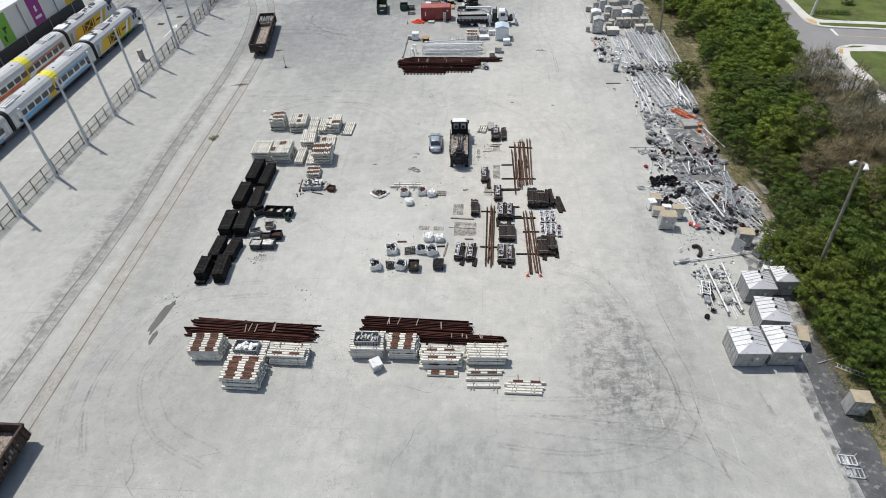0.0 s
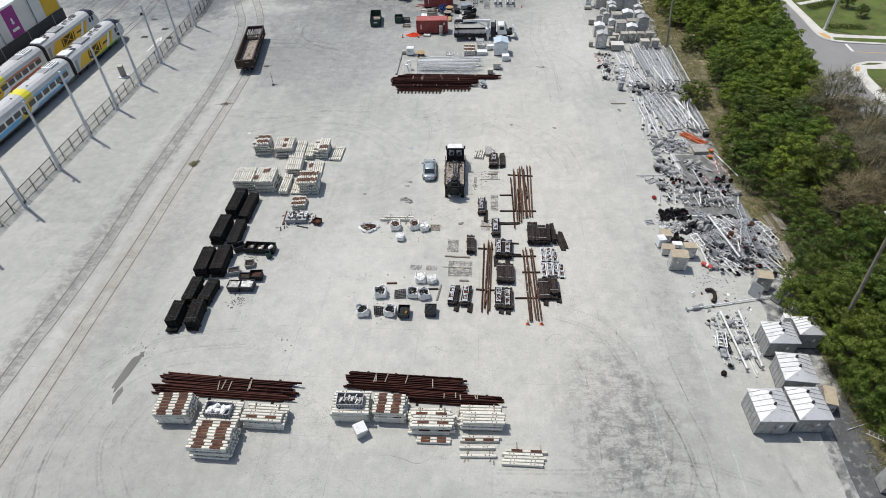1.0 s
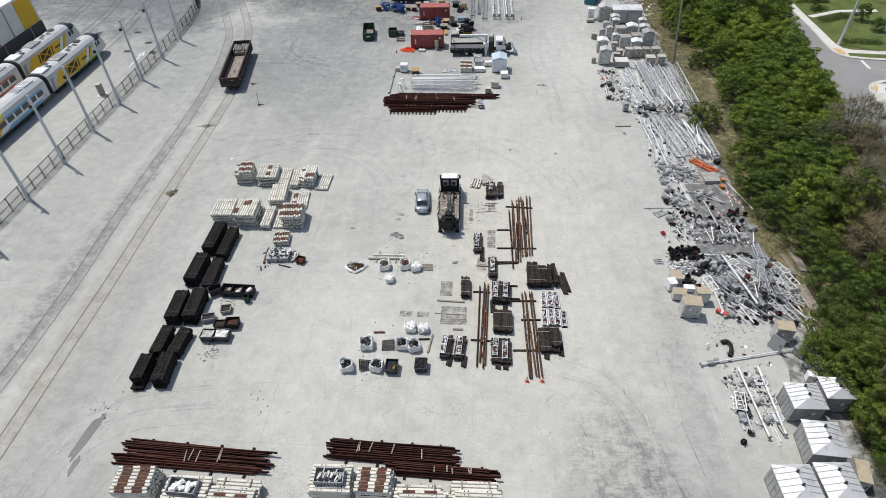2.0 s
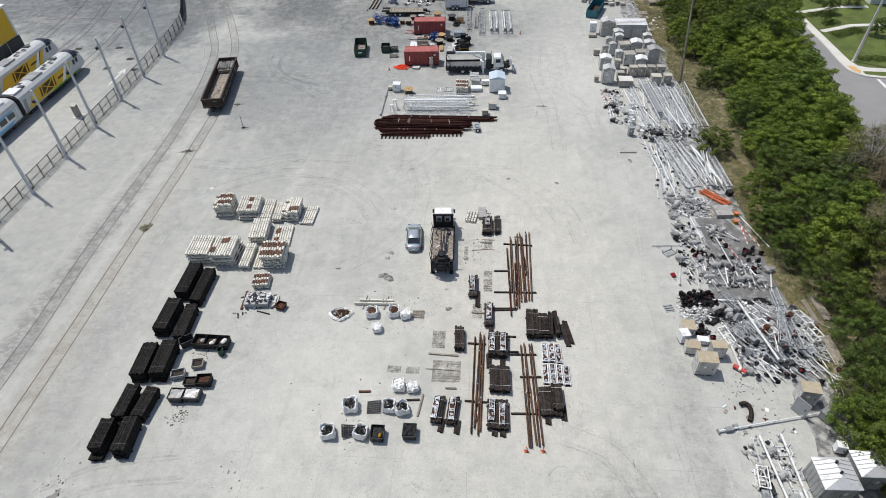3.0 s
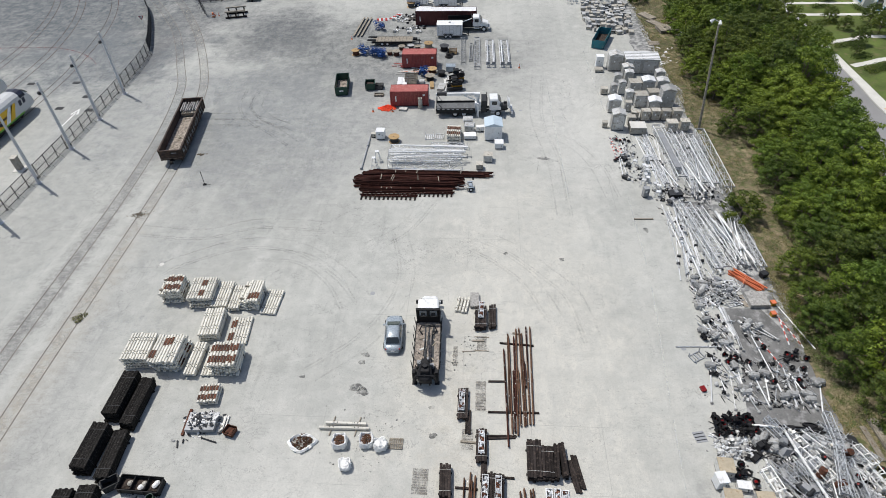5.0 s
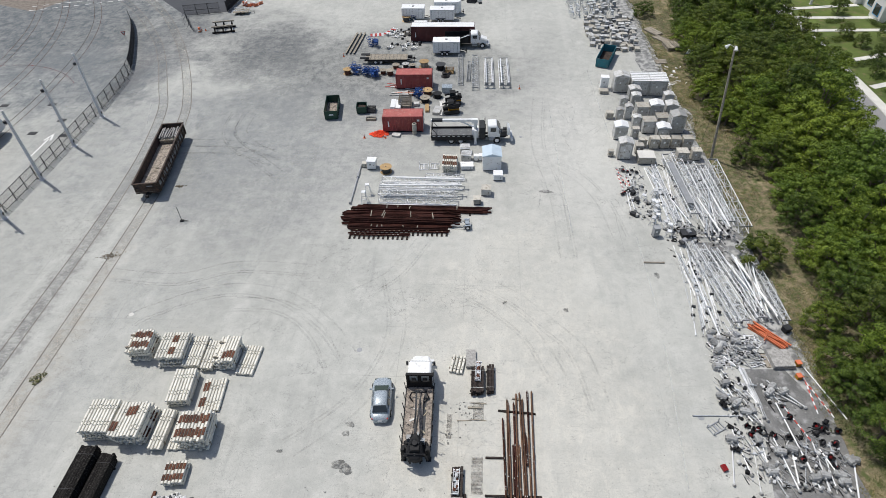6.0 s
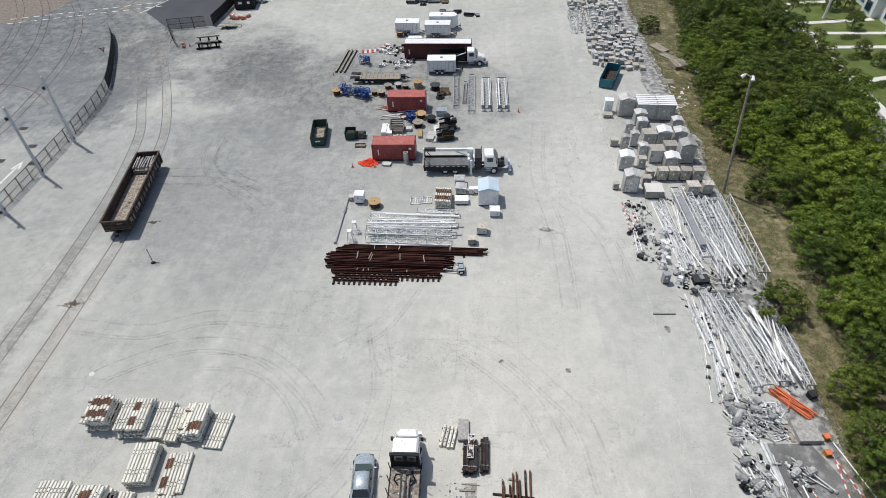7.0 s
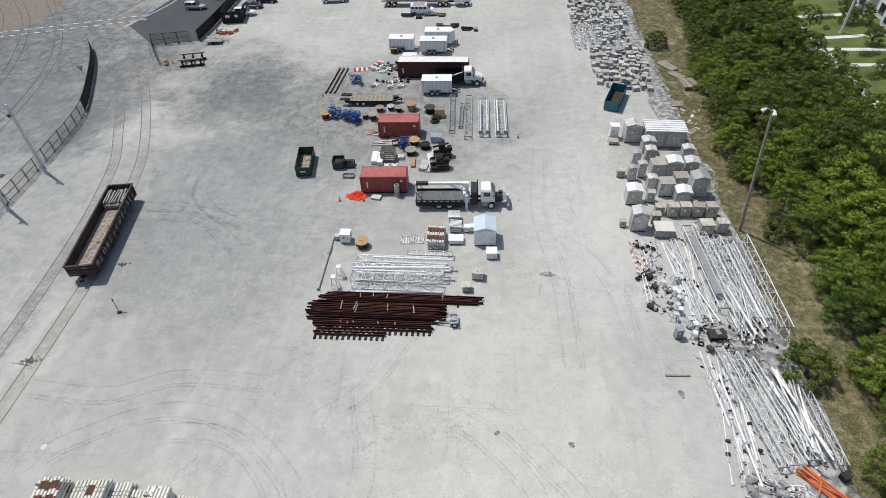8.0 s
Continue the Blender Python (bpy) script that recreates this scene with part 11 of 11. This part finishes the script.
for wl in ([(21.4, 96), (21.2, 81.4), (19.8, 64.8), (18.9, 52)], [(30.0, 34), (29.9, 20)], [(16.4, 46), (16.5, 41.1), (16.9, 33.8), (17.0, 26.7)], [(22.2, 60), (22.3, 47.1), (22.5, 35.6), (22.6, 22)], [(13.9, 96), (13.6, 110), (13.4, 126)], [(21.6, 118), (21.0, 140)], [(-51.9, 127.7), (-49.6, 120.7)], [(-34.5, 36), (-30, 58)]):
    strip("yard_faded_line", curve_pts(wl, 6), 0.14, 0.0095, M_OLDLINE, "worn white paint line on the concrete", None, 0.001)

strip("yard_drain_stain", curve_pts([(25.3, 32.3), (26.2, 31.6), (26.6, 30.4), (26.8, 28.8)], 6), 0.34, 0.0085, M_SEAM, "brown washed-out drain stain on the concrete", None, 0.002)
strip("yard_drain_stain", curve_pts([(29.8, 32.0), (30.1, 31.2), (30.4, 30.2)], 6), 0.3, 0.0086, M_SEAM, "brown washed-out drain stain on the concrete", None, 0.002)
for k in range(46):
    # thin rubber and dirt lines, mostly along the lanes
    sx, sy = (mk.gauss(17, 2.6), mk.uniform(96, 158)) if k < 26 else (mk.gauss(12, 3.5), mk.uniform(24, 44)) if k < 36 else (mk.uniform(-34, -6), mk.uniform(18, 32))
    n, a = mk.randrange(4, 8), mk.gauss(90, 14) if k < 26 else mk.uniform(20, 160)
    line = [(sx, sy)]
    for _ in range(n):
        a += mk.gauss(0, 24)
        line.append((line[-1][0] + 1.3 * math.cos(radians(a)), line[-1][1] + 1.3 * math.sin(radians(a))))
    strip("yard_scuff", curve_pts(line, 5), mk.uniform(0.05, 0.12), 0.0075 + 0.00003 * k, M_SEAM, "thin dark scuff line on the concrete", None, 0.001)


def blot(x, y, rx, ry, rz, m, label, seed, z=0.01):
    r = random.Random(seed)
    n = 40
    ph = [r.uniform(0, 6.28) for _ in range(5)]
    pts = []
    for i in range(n):
        a = 2 * math.pi * i / n
        k = 0.88 + sum(0.11 / (1 + 0.4 * j) * math.sin((j + 2) * a + ph[j]) for j in range(5))
        pts.append((k * rx * math.cos(a), k * ry * math.sin(a), 0))
    solid("oil_stain", Geo().add(pts, [tuple(range(n))]), m, label, "stain", at(x, y, z, rz), "stains", "structure")


def tie_print(x, y, w, d, n):
    """The rows of dirt that a lifted stack has left behind."""
    t = thing("oil_stain", "rows of earthy residue left by a lifted stack", "stain", at(x, y, 0), "stains", "structure")
    r = random.Random(int(x * 7 + y * 3))
    for k in range(n):
        yy = (k - (n - 1) / 2) * d / n
        part("residue", Geo().box(r.uniform(-0.1, 0.1), yy, 0.010, w * r.uniform(0.85, 1), d / n * r.uniform(0.35, 0.75), 0.002), M_SOOT, t)
    part("dust_film", Geo().box(0, 0, 0.006, w, d, 0.003), M_FILM, t)


M_FILM = mark_material("thin_dust_film", (0.29, 0.275, 0.25), 0.1, 0.4, 0.36, 1.2)
for pr in ((-1.97, 57.3, 1.3, 2.2, 10), (-1.0, 53.5, 2.7, 2.5, 9), (-6.0, 53.55, 1.3, 0.8, 5), (-4.2, 53.5, 1.25, 0.8, 5), (2.9, 65.6, 0.95, 3.2, 10), (1.8, 61.2, 1.0, 2.0, 7), (2.93, 71.65, 0.95, 1.8, 16), (0.4, 70.0, 0.45, 2.4, 5)):
    tie_print(*pr)
M_WET = mat("wet_grey_concrete", (0.095, 0.095, 0.09), 0.35, var=0.15, big=0.8, bump=0)
M_DRYSOIL = mat("dry_brown_soil", (0.19, 0.16, 0.12), 0.95, var=0.3, big=4)
# patchy cool grey tone laid over the concrete beside the tracks
M_COOL = mark_material("cool_grey_tone", (0.235, 0.262, 0.265), 0.30, 0.68, 0.16, 0.5)
sheet("ground_cement_film", [(-47.5, 60), (-47.2, 84), (-48.0, 98), (-51.5, 118), (-57.0, 134), (-66, 150), (-70, 140), (-63.5, 118), (-60.5, 96), (-60, 60)], 0.003, M_COOL, "patchy cool grey tone on the concrete beside the track")
sheet("ground_cement_film_inner", [(-37.5, 70), (-37.6, 92), (-38.6, 103), (-40.5, 116), (-43, 125), (-48, 139), (-42, 150), (-30, 146), (-22, 128), (-20, 104), (-24, 82), (-30, 70)], 0.003, M_COOL, "patchy cool grey tone on the concrete beside the track")
M_DRY = mark_material("dark_oil_film", (0.15, 0.15, 0.145), 0.1, 0.3, 0.75, 1.2)
blot(-32.5, 38.3, 0.5, 2.8, -8, M_WET, "long wet puddle drying on the concrete", 1)
blot(-32.2, 35.6, 0.3, 1.0, 0, M_WET, "long wet puddle drying on the concrete", 2, 0.011)
for i, (sx, sy, a, b) in enumerate(((-8.6, 66.0, 0.9, 0.45), (-8.0, 65.6, 0.6, 0.5), (-8.4, 69.8, 0.5, 0.3), (-8.6, 68.9, 0.35, 0.35), (-1.5, 64.2, 0.3, 0.2), (-1.2, 61.4, 0.4, 0.3), (11.3, 104.6, 0.9, 0.5), (22.4, 89.5, 0.35, 0.5), (0.0, 107.2, 0.6, 0.4), (11.9, 84.0, 0.35, 0.3), (5.6, 84.8, 0.3, 0.25), (-14.0, 67.0, 0.3, 0.2))):
    blot(sx, sy, a, b, mk.uniform(-10, 10), M_DRY, "dark stain on the pale concrete", 10 + i, 0.012 + 0.0004 * i)
for lx, ly, L, rz in ((-1.4, 53.65, 3.2, -2), (2.95, 70.7, 1.4, -1), (2.95, 72.4, 1.45, -2), (1.7, 70.6, 1.3, 5), (1.5, 56.9, 0.4, 10)):
    solid("timber_batten", Geo().box(0, 0, 0, L, 0.07, 0.05), M_OLDWOOD, "thin weathered batten on the concrete", "batten", at(lx, ly, 0.02, rz), "battens")
for i, (sx, sy) in enumerate(((22.5, 71.8), (-34.0, 81.7), (9.0, 140), (8.6, 118), (-8.9, 78.0))):
    t = tagged(new("manhole_cover", Geo().tube((0, 0, 0), (0, 0, 0.015), 0.27, 16).tube((0, 0, 0.015), (0, 0, 0.02), 0.22, 12).mesh("manhole_cover", [M_GREY if i != 1 else M_KERB])), "round cover set in the concrete", "manhole cover", "manhole covers", "structure")
    t.matrix_basis = at(sx, sy, 0.0)

# a weed and swept dirt by the track
g = Geo()
for k in range(5):
    leaf_cloud(g, (mk.gauss(0, 0.35), mk.gauss(0, 0.3), 0.12), 0.32, 50, 0.09, mk)
solid("weed_clump", g, M_GRASS, "dry straw-green weed clump beside the rail", "weeds", at(-39.0, 73.4, 0.0), kind="stuff")
for bx, by, bs in ((-40.8, 90.6, 1.0), (-37.8, 104.5, 0.5)):
    g = Geo()
    for _ in range(int(90 * bs)):
        c = mk.uniform(0.05, 0.16)
        g.box(mk.gauss(0, 0.55 * bs), mk.gauss(0, 0.3 * bs), 0, c, c * mk.uniform(0.6, 1.3), c * 0.6, top=(0.6, 0.6))
    solid("dirt_crumbs", g, M_DRYSOIL, "brown dirt crumbs swept together on the concrete", "dirt", at(bx, by, 0.0), kind="stuff")

# small crumbs of stone and rubbish
g = Geo()
for _ in range(1500):
    y = mk.uniform(20, 150)
    x = mk.choice((mk.uniform(-35, 22), mk.gauss(-26, 2), mk.gauss(25, 3), mk.gauss(0, 6)))
    s = mk.uniform(0.03, 0.09)
    g.box(x, y, 0, s, s * mk.uniform(0.5, 1.2), s * 0.5, top=(0.6, 0.6))
solid("stone_crumbs", g, M_GRAVEL, "small grey stone crumbs scattered on the concrete", "gravel", kind="stuff")
g = Geo()
for cx, cy, n, sp in ((-24.9, 47.8, 70, 0.5), (-18.0, 43.0, 14, 0.9), (-25.0, 54.6, 40, 0.5), (26.0, 52.0, 60, 1.6), (-32.0, 41.0, 30, 1.2), (24.8, 60, 60, 1.4), (30, 74, 90, 2.2), (28, 67, 90, 2.5), (1.6, 71.6, 25, 0.7), (0.6, 68.5, 15, 0.9), (-7.0, 61.0, 50, 2.2), (-9, 47.6, 30, 2.0)):
    for _ in range(n):
        s = mk.uniform(0.04, 0.16)
        g.box(mk.gauss(cx, sp), mk.gauss(cy, sp), 0, s, s * mk.uniform(0.5, 1.5), s * 0.4, top=(0.6, 0.6))
solid("small_debris", g, mat("mixed_debris", (0.22, 0.22, 0.21), 0.8, var=0.4, vary=0.7, per="island"), "scattered small metal debris on the concrete", "debris", kind="stuff")


# ---------------------------------------------------------------- things on the near tie stacks
def fitting_crate(x, y, z, rz, white, label):
    t = thing("fitting_crate", label, "crate", at(x, y, z, rz), "crates on ties")
    for s in (-1, 1):
        part("side", Geo().box(0, s * 0.6, 0, 2.3, 0.05, 0.5), M_GREY, t)
        part("end", Geo().box(s * 1.13, 0, 0, 0.05, 1.2, 0.5), M_GREY, t)
    part("floor", Geo().box(0, 0, 0, 2.3, 1.2, 0.05), M_GREY, t)
    r = random.Random(int(x * 3))
    for k in range(18):
        if white:
            part("rag", Geo().box(0, 0, 0, r.uniform(0.3, 0.7), r.uniform(0.25, 0.5), 0.12, top=(0.6, 0.7)), M_BAG, t, "", pose(r.uniform(-0.85, 0.85), r.uniform(-0.4, 0.4), 0.32 + r.uniform(0, 0.14), r.uniform(-20, 20), r.uniform(-20, 20), r.uniform(0, 180)))
        else:
            part("fitting", Geo().box(0, 0, 0, 0.5, 0.1, 0.1), M_ALU if k % 3 else M_DARK, t, "", pose(-0.95 + 0.11 * k, r.uniform(-0.3, 0.3), 0.36, 0, r.uniform(-10, 10), 80 + r.uniform(-15, 15)))
    for k in range(9):
        part("slat", Geo().box(-1.05 + 0.26 * k, -0.63, 0.02, 0.06, 0.02, 0.46), M_DARK, t)


fitting_crate(-21.4, 33.6, 1.345, -2, True, "grey crate full of white rags on concrete ties")
fitting_crate(-9.9, 34.8, 1.68, 1, False, "grey slatted crate of steel fittings on ties")
wb = thing("white_box", "white plastic box with a lid tilted on the concrete", "box", pose(-8.9, 32.8, 0.06, 5, 4, 33))
part("body", Geo().box(0, 0, 0, 0.95, 0.95, 0.8, top=(1.04, 1.04)), M_ALU, wb, "pale grey box body")
part("lid", Geo().box(0, 0, 0.8, 1.08, 1.08, 0.14, top=(0.94, 0.94)), M_WHITE, wb, "white lid")
for i, (px, py, L, rz) in enumerate(((-2.9, 35.0, 0.9, 80), (-0.4, 35.2, 0.9, 85), (0.4, 31.3, 1.6, 75), (2.6, 31.2, 1.6, 95), (-3.9, 34.9, 0.7, 85), (4.6, 32.2, 0.6, 90), (6.6, 32.0, 0.6, 90))):
    solid("steel_pin", Geo().tube((-L / 2, 0, 0.05), (L / 2, 0, 0.05), 0.05, 7), M_OLDWOOD, "short pale steel bar beside the ties", "bar", at(px, py, 0.0, rz), "steel bars")


# laid-out crossing signals by the long container
def crossing_signal(x, y, rz, seed):
    r = random.Random(seed)
    t = thing("crossing_signal", "dismantled crossing signal laid out in parts", "crossing signal", at(x, y, 0, rz), "crossing signals")
    part("mast", Geo().tube((-1.6, 0, 0.1), (1.6, 0, 0.1), 0.07, 8), M_ALU, t)
    for s in (-0.6, 0.6):
        part("lamp", Geo().tube((0.9, s, 0.05), (0.9, s, 0.3), 0.3, 12, 0.2), M_IRON, t, "black lamp")
        part("cross_board", Geo().box(0, 0, 0, 1.3, 0.2, 0.04), M_WHITE, t, "", pose(-0.6, 0, 0.2, 0, 0, 45 if s > 0 else -45))
    part("arm", Geo().tube((0.9, -0.7, 0.18), (0.9, 0.7, 0.18), 0.04, 6), M_ALU, t)
    part("casing", Geo().box(-1.3, 0.3, 0, 0.5, 0.4, 0.5), M_ALU, t)


for i, (cx, cy, rz) in enumerate(((-14.3, 149.8, 70), (-12.0, 149.4, 95), (-11.5, 150.6, 60), (-9.9, 149.6, 80), (-10.2, 151.2, 40), (-15.0, 155.8, 60), (-14.0, 156.6, 30), (-12.6, 155.2, 10), (-13.6, 154.0, -10), (-11.6, 156.8, 80))):
    crossing_signal(cx, cy, rz, i)
for i, (dx, dy, L, rz, m) in enumerate(((-12.3, 180.0, 3.0, 0, M_IRON), (-9.8, 179.0, 1.2, 80, M_IRON), (-7.6, 180.5, 3.6, 3, M_ALU), (-8.8, 180.9, 2.0, -5, M_OLDWOOD), (-5.2, 180.2, 1.8, 6, M_WOOD), (-3.6, 173.6, 3.0, -4, M_RUST), (-2.2, 174.6, 1.8, 5, M_IRON), (0.2, 172.9, 2.4, -6, M_IRON), (2.0, 172.6, 1.0, 10, M_ALU), (-5.4, 175.0, 1.4, 0, M_ALU))):
    t = thing("scrap_bundle", "low bundle of dark scrap parts on the yard", "scrap bundle", at(dx, dy, 0, rz), "scrap bundles")
    for k in range(4):
        part("piece", Geo().box(0, -0.5 + 0.33 * k, 0, L * (0.7 + 0.1 * k), 0.26, 0.3 + 0.12 * (k % 2), top=(0.95, 0.7)), m if k % 2 else M_DARK, t)

# poles laid along the container and crossbucks beside the crates
for k in range(9):
    L = 5.2 + 0.6 * (k % 4)
    t = thing("marker_pole", "white pole with red ends laid beside the container", "pole", at(-9.4 + jr.uniform(-1.0, 1.0), 132.6 + 0.17 * k, 0.05 + 0.12 * (k % 3), -5 + jr.gauss(0, 2.5)), "marker poles")
    part("pole", Geo().tube((-L / 2, 0, 0.06), (L / 2, 0, 0.06), 0.055, 7), M_WHITE if k % 3 else M_GALV, t)
    part("sleeve", Geo().tube((-L / 2 - 0.05, 0, 0.06), (-L / 2 + 0.9, 0, 0.06), 0.06, 7), M_STRIPE if k % 2 else M_RED, t, "red painted end")
for dx in (0.0, 1.2):
    t = thing("crossbuck", "white crossing crossbuck lying on the crates", "sign", at(-9.6 + dx, 125.4, 0.02, 6), "crossbucks")
    for a in (45, -45):
        part("blade", Geo().box(0, 0, 0, 1.25, 0.2, 0.03), M_WHITE, t, "", at(0, 0, 0.0 if a > 0 else 0.034, a))

# small scrap too fine to pick apart, between the larger pieces
def jumble(name, label, zones, mats, seed):
    r = random.Random(seed)
    g = Geo()
    for x0, x1, y0, y1, slope, hmax, count, head in zones:
        for _ in range(count):
            u, v = r.random(), r.random()
            x, y = x0 + (x1 - x0) * u + slope * (1 - v), y0 + (y1 - y0) * v
            z = hmax * math.sin(math.pi * u) * math.sin(math.pi * v) * r.random()
            i = r.randrange(len(mats))
            if r.random() < 0.45:
                L, w = r.uniform(0.3, 1.5), r.uniform(0.025, 0.06)
                g.box(0, 0, 0, L, w, w, i, m=pose(x, y, z + 0.03, r.uniform(-8, 8), r.uniform(-10, 10), head + r.gauss(0, 28)))
            else:
                s = r.uniform(0.1, 0.34)
                g.box(0, 0, 0, s, s * r.uniform(0.4, 1.0), s * r.uniform(0.2, 0.7), i, top=(r.uniform(0.6, 1), r.uniform(0.6, 1)), m=pose(x, y, z + 0.02, r.uniform(-25, 25), r.uniform(-25, 25), r.uniform(0, 360)))
    solid(name, g, mats, label, "scrap", kind="stuff")


jumble("scrap_rubble", "tangle of small scrap between the fallen masts", [(27.2, 34.2, 54.8, 62.8, -0.6, 0.8, 850, -70), (24.6, 27.4, 66.0, 71.3, 0, 0.15, 110, -65), (27.4, 33.2, 65.4, 70.6, 0, 0.2, 260, -70), (25.0, 27.4, 71.6, 76.2, 0, 0.2, 130, -60), (28.8, 30.4, 73.0, 75.6, 0, 0.15, 50, -58), (25.2, 30.2, 77.4, 81.4, 0, 0.3, 330, -40),
                                                                          (24.6, 31.5, 82.0, 95.4, 1.4, 0.1, 260, -80), (25.3, 33.0, 95.0, 98.5, 0, 0.2, 170, -60), (21.2, 24.4, 98.5, 110.5, 0, 0.1, 150, 90), (25.6, 33.0, 98.5, 111.5, 0, 0.15, 200, -88), (24.2, 28.0, 41.5, 48.5, 0, 0.12, 110, -85)],
       [M_DARK, M_IRON, M_GREY, M_GALVDULL, M_GALV, M_ALU, M_MASTWHITE], 15)
jumble("lamp_rubble", "dense pile of small lamp parts and lenses", [(22.7, 25.4, 60.4, 62.6, 0, 0.35, 240, 0)], [M_GALV, M_ALU, M_GALVDULL, M_WHITE, M_DARK], 16)
jumble("hood_rubble", "dense pile of black lamp hoods", [(23.0, 26.4, 62.5, 64.2, 0, 0.45, 110, 0), (23.1, 24.4, 58.7, 59.6, 0, 0.15, 25, 0), (25.4, 26.8, 60.3, 62.0, 0, 0.2, 30, 0), (31.6, 33.0, 70.6, 71.6, 0, 0.2, 30, 0)], [M_IRON, M_IRON, M_DARK, M_RUBBER], 17)

for fx0, fy0, rz in ((-5.1, 109.8, 3), (-3.6, 110.0, -2)):
    t = square_frame(1.2, 1.3, M_GALV)
    t.matrix_basis = at(fx0, fy0, 0.02, rz)

# long flat channels between the clusters
for k in range(2):
    L = 4.6 - 0.4 * k
    t = thing("steel_channel", "long pale flat steel channel between the scrapped masts", "channel", at(27.6 + 0.3 * k, 75.4 - 0.2 * k, 0.03, -84 + jr.gauss(0, 1.5)), "flat channels")
    part("web", Geo().box(0, 0, 0, L, 0.24, 0.04), M_GALV, t)
    for s in (-1, 1):
        part("lip", Geo().box(0, s * 0.11, 0.04, L, 0.025, 0.07), M_GALV, t)
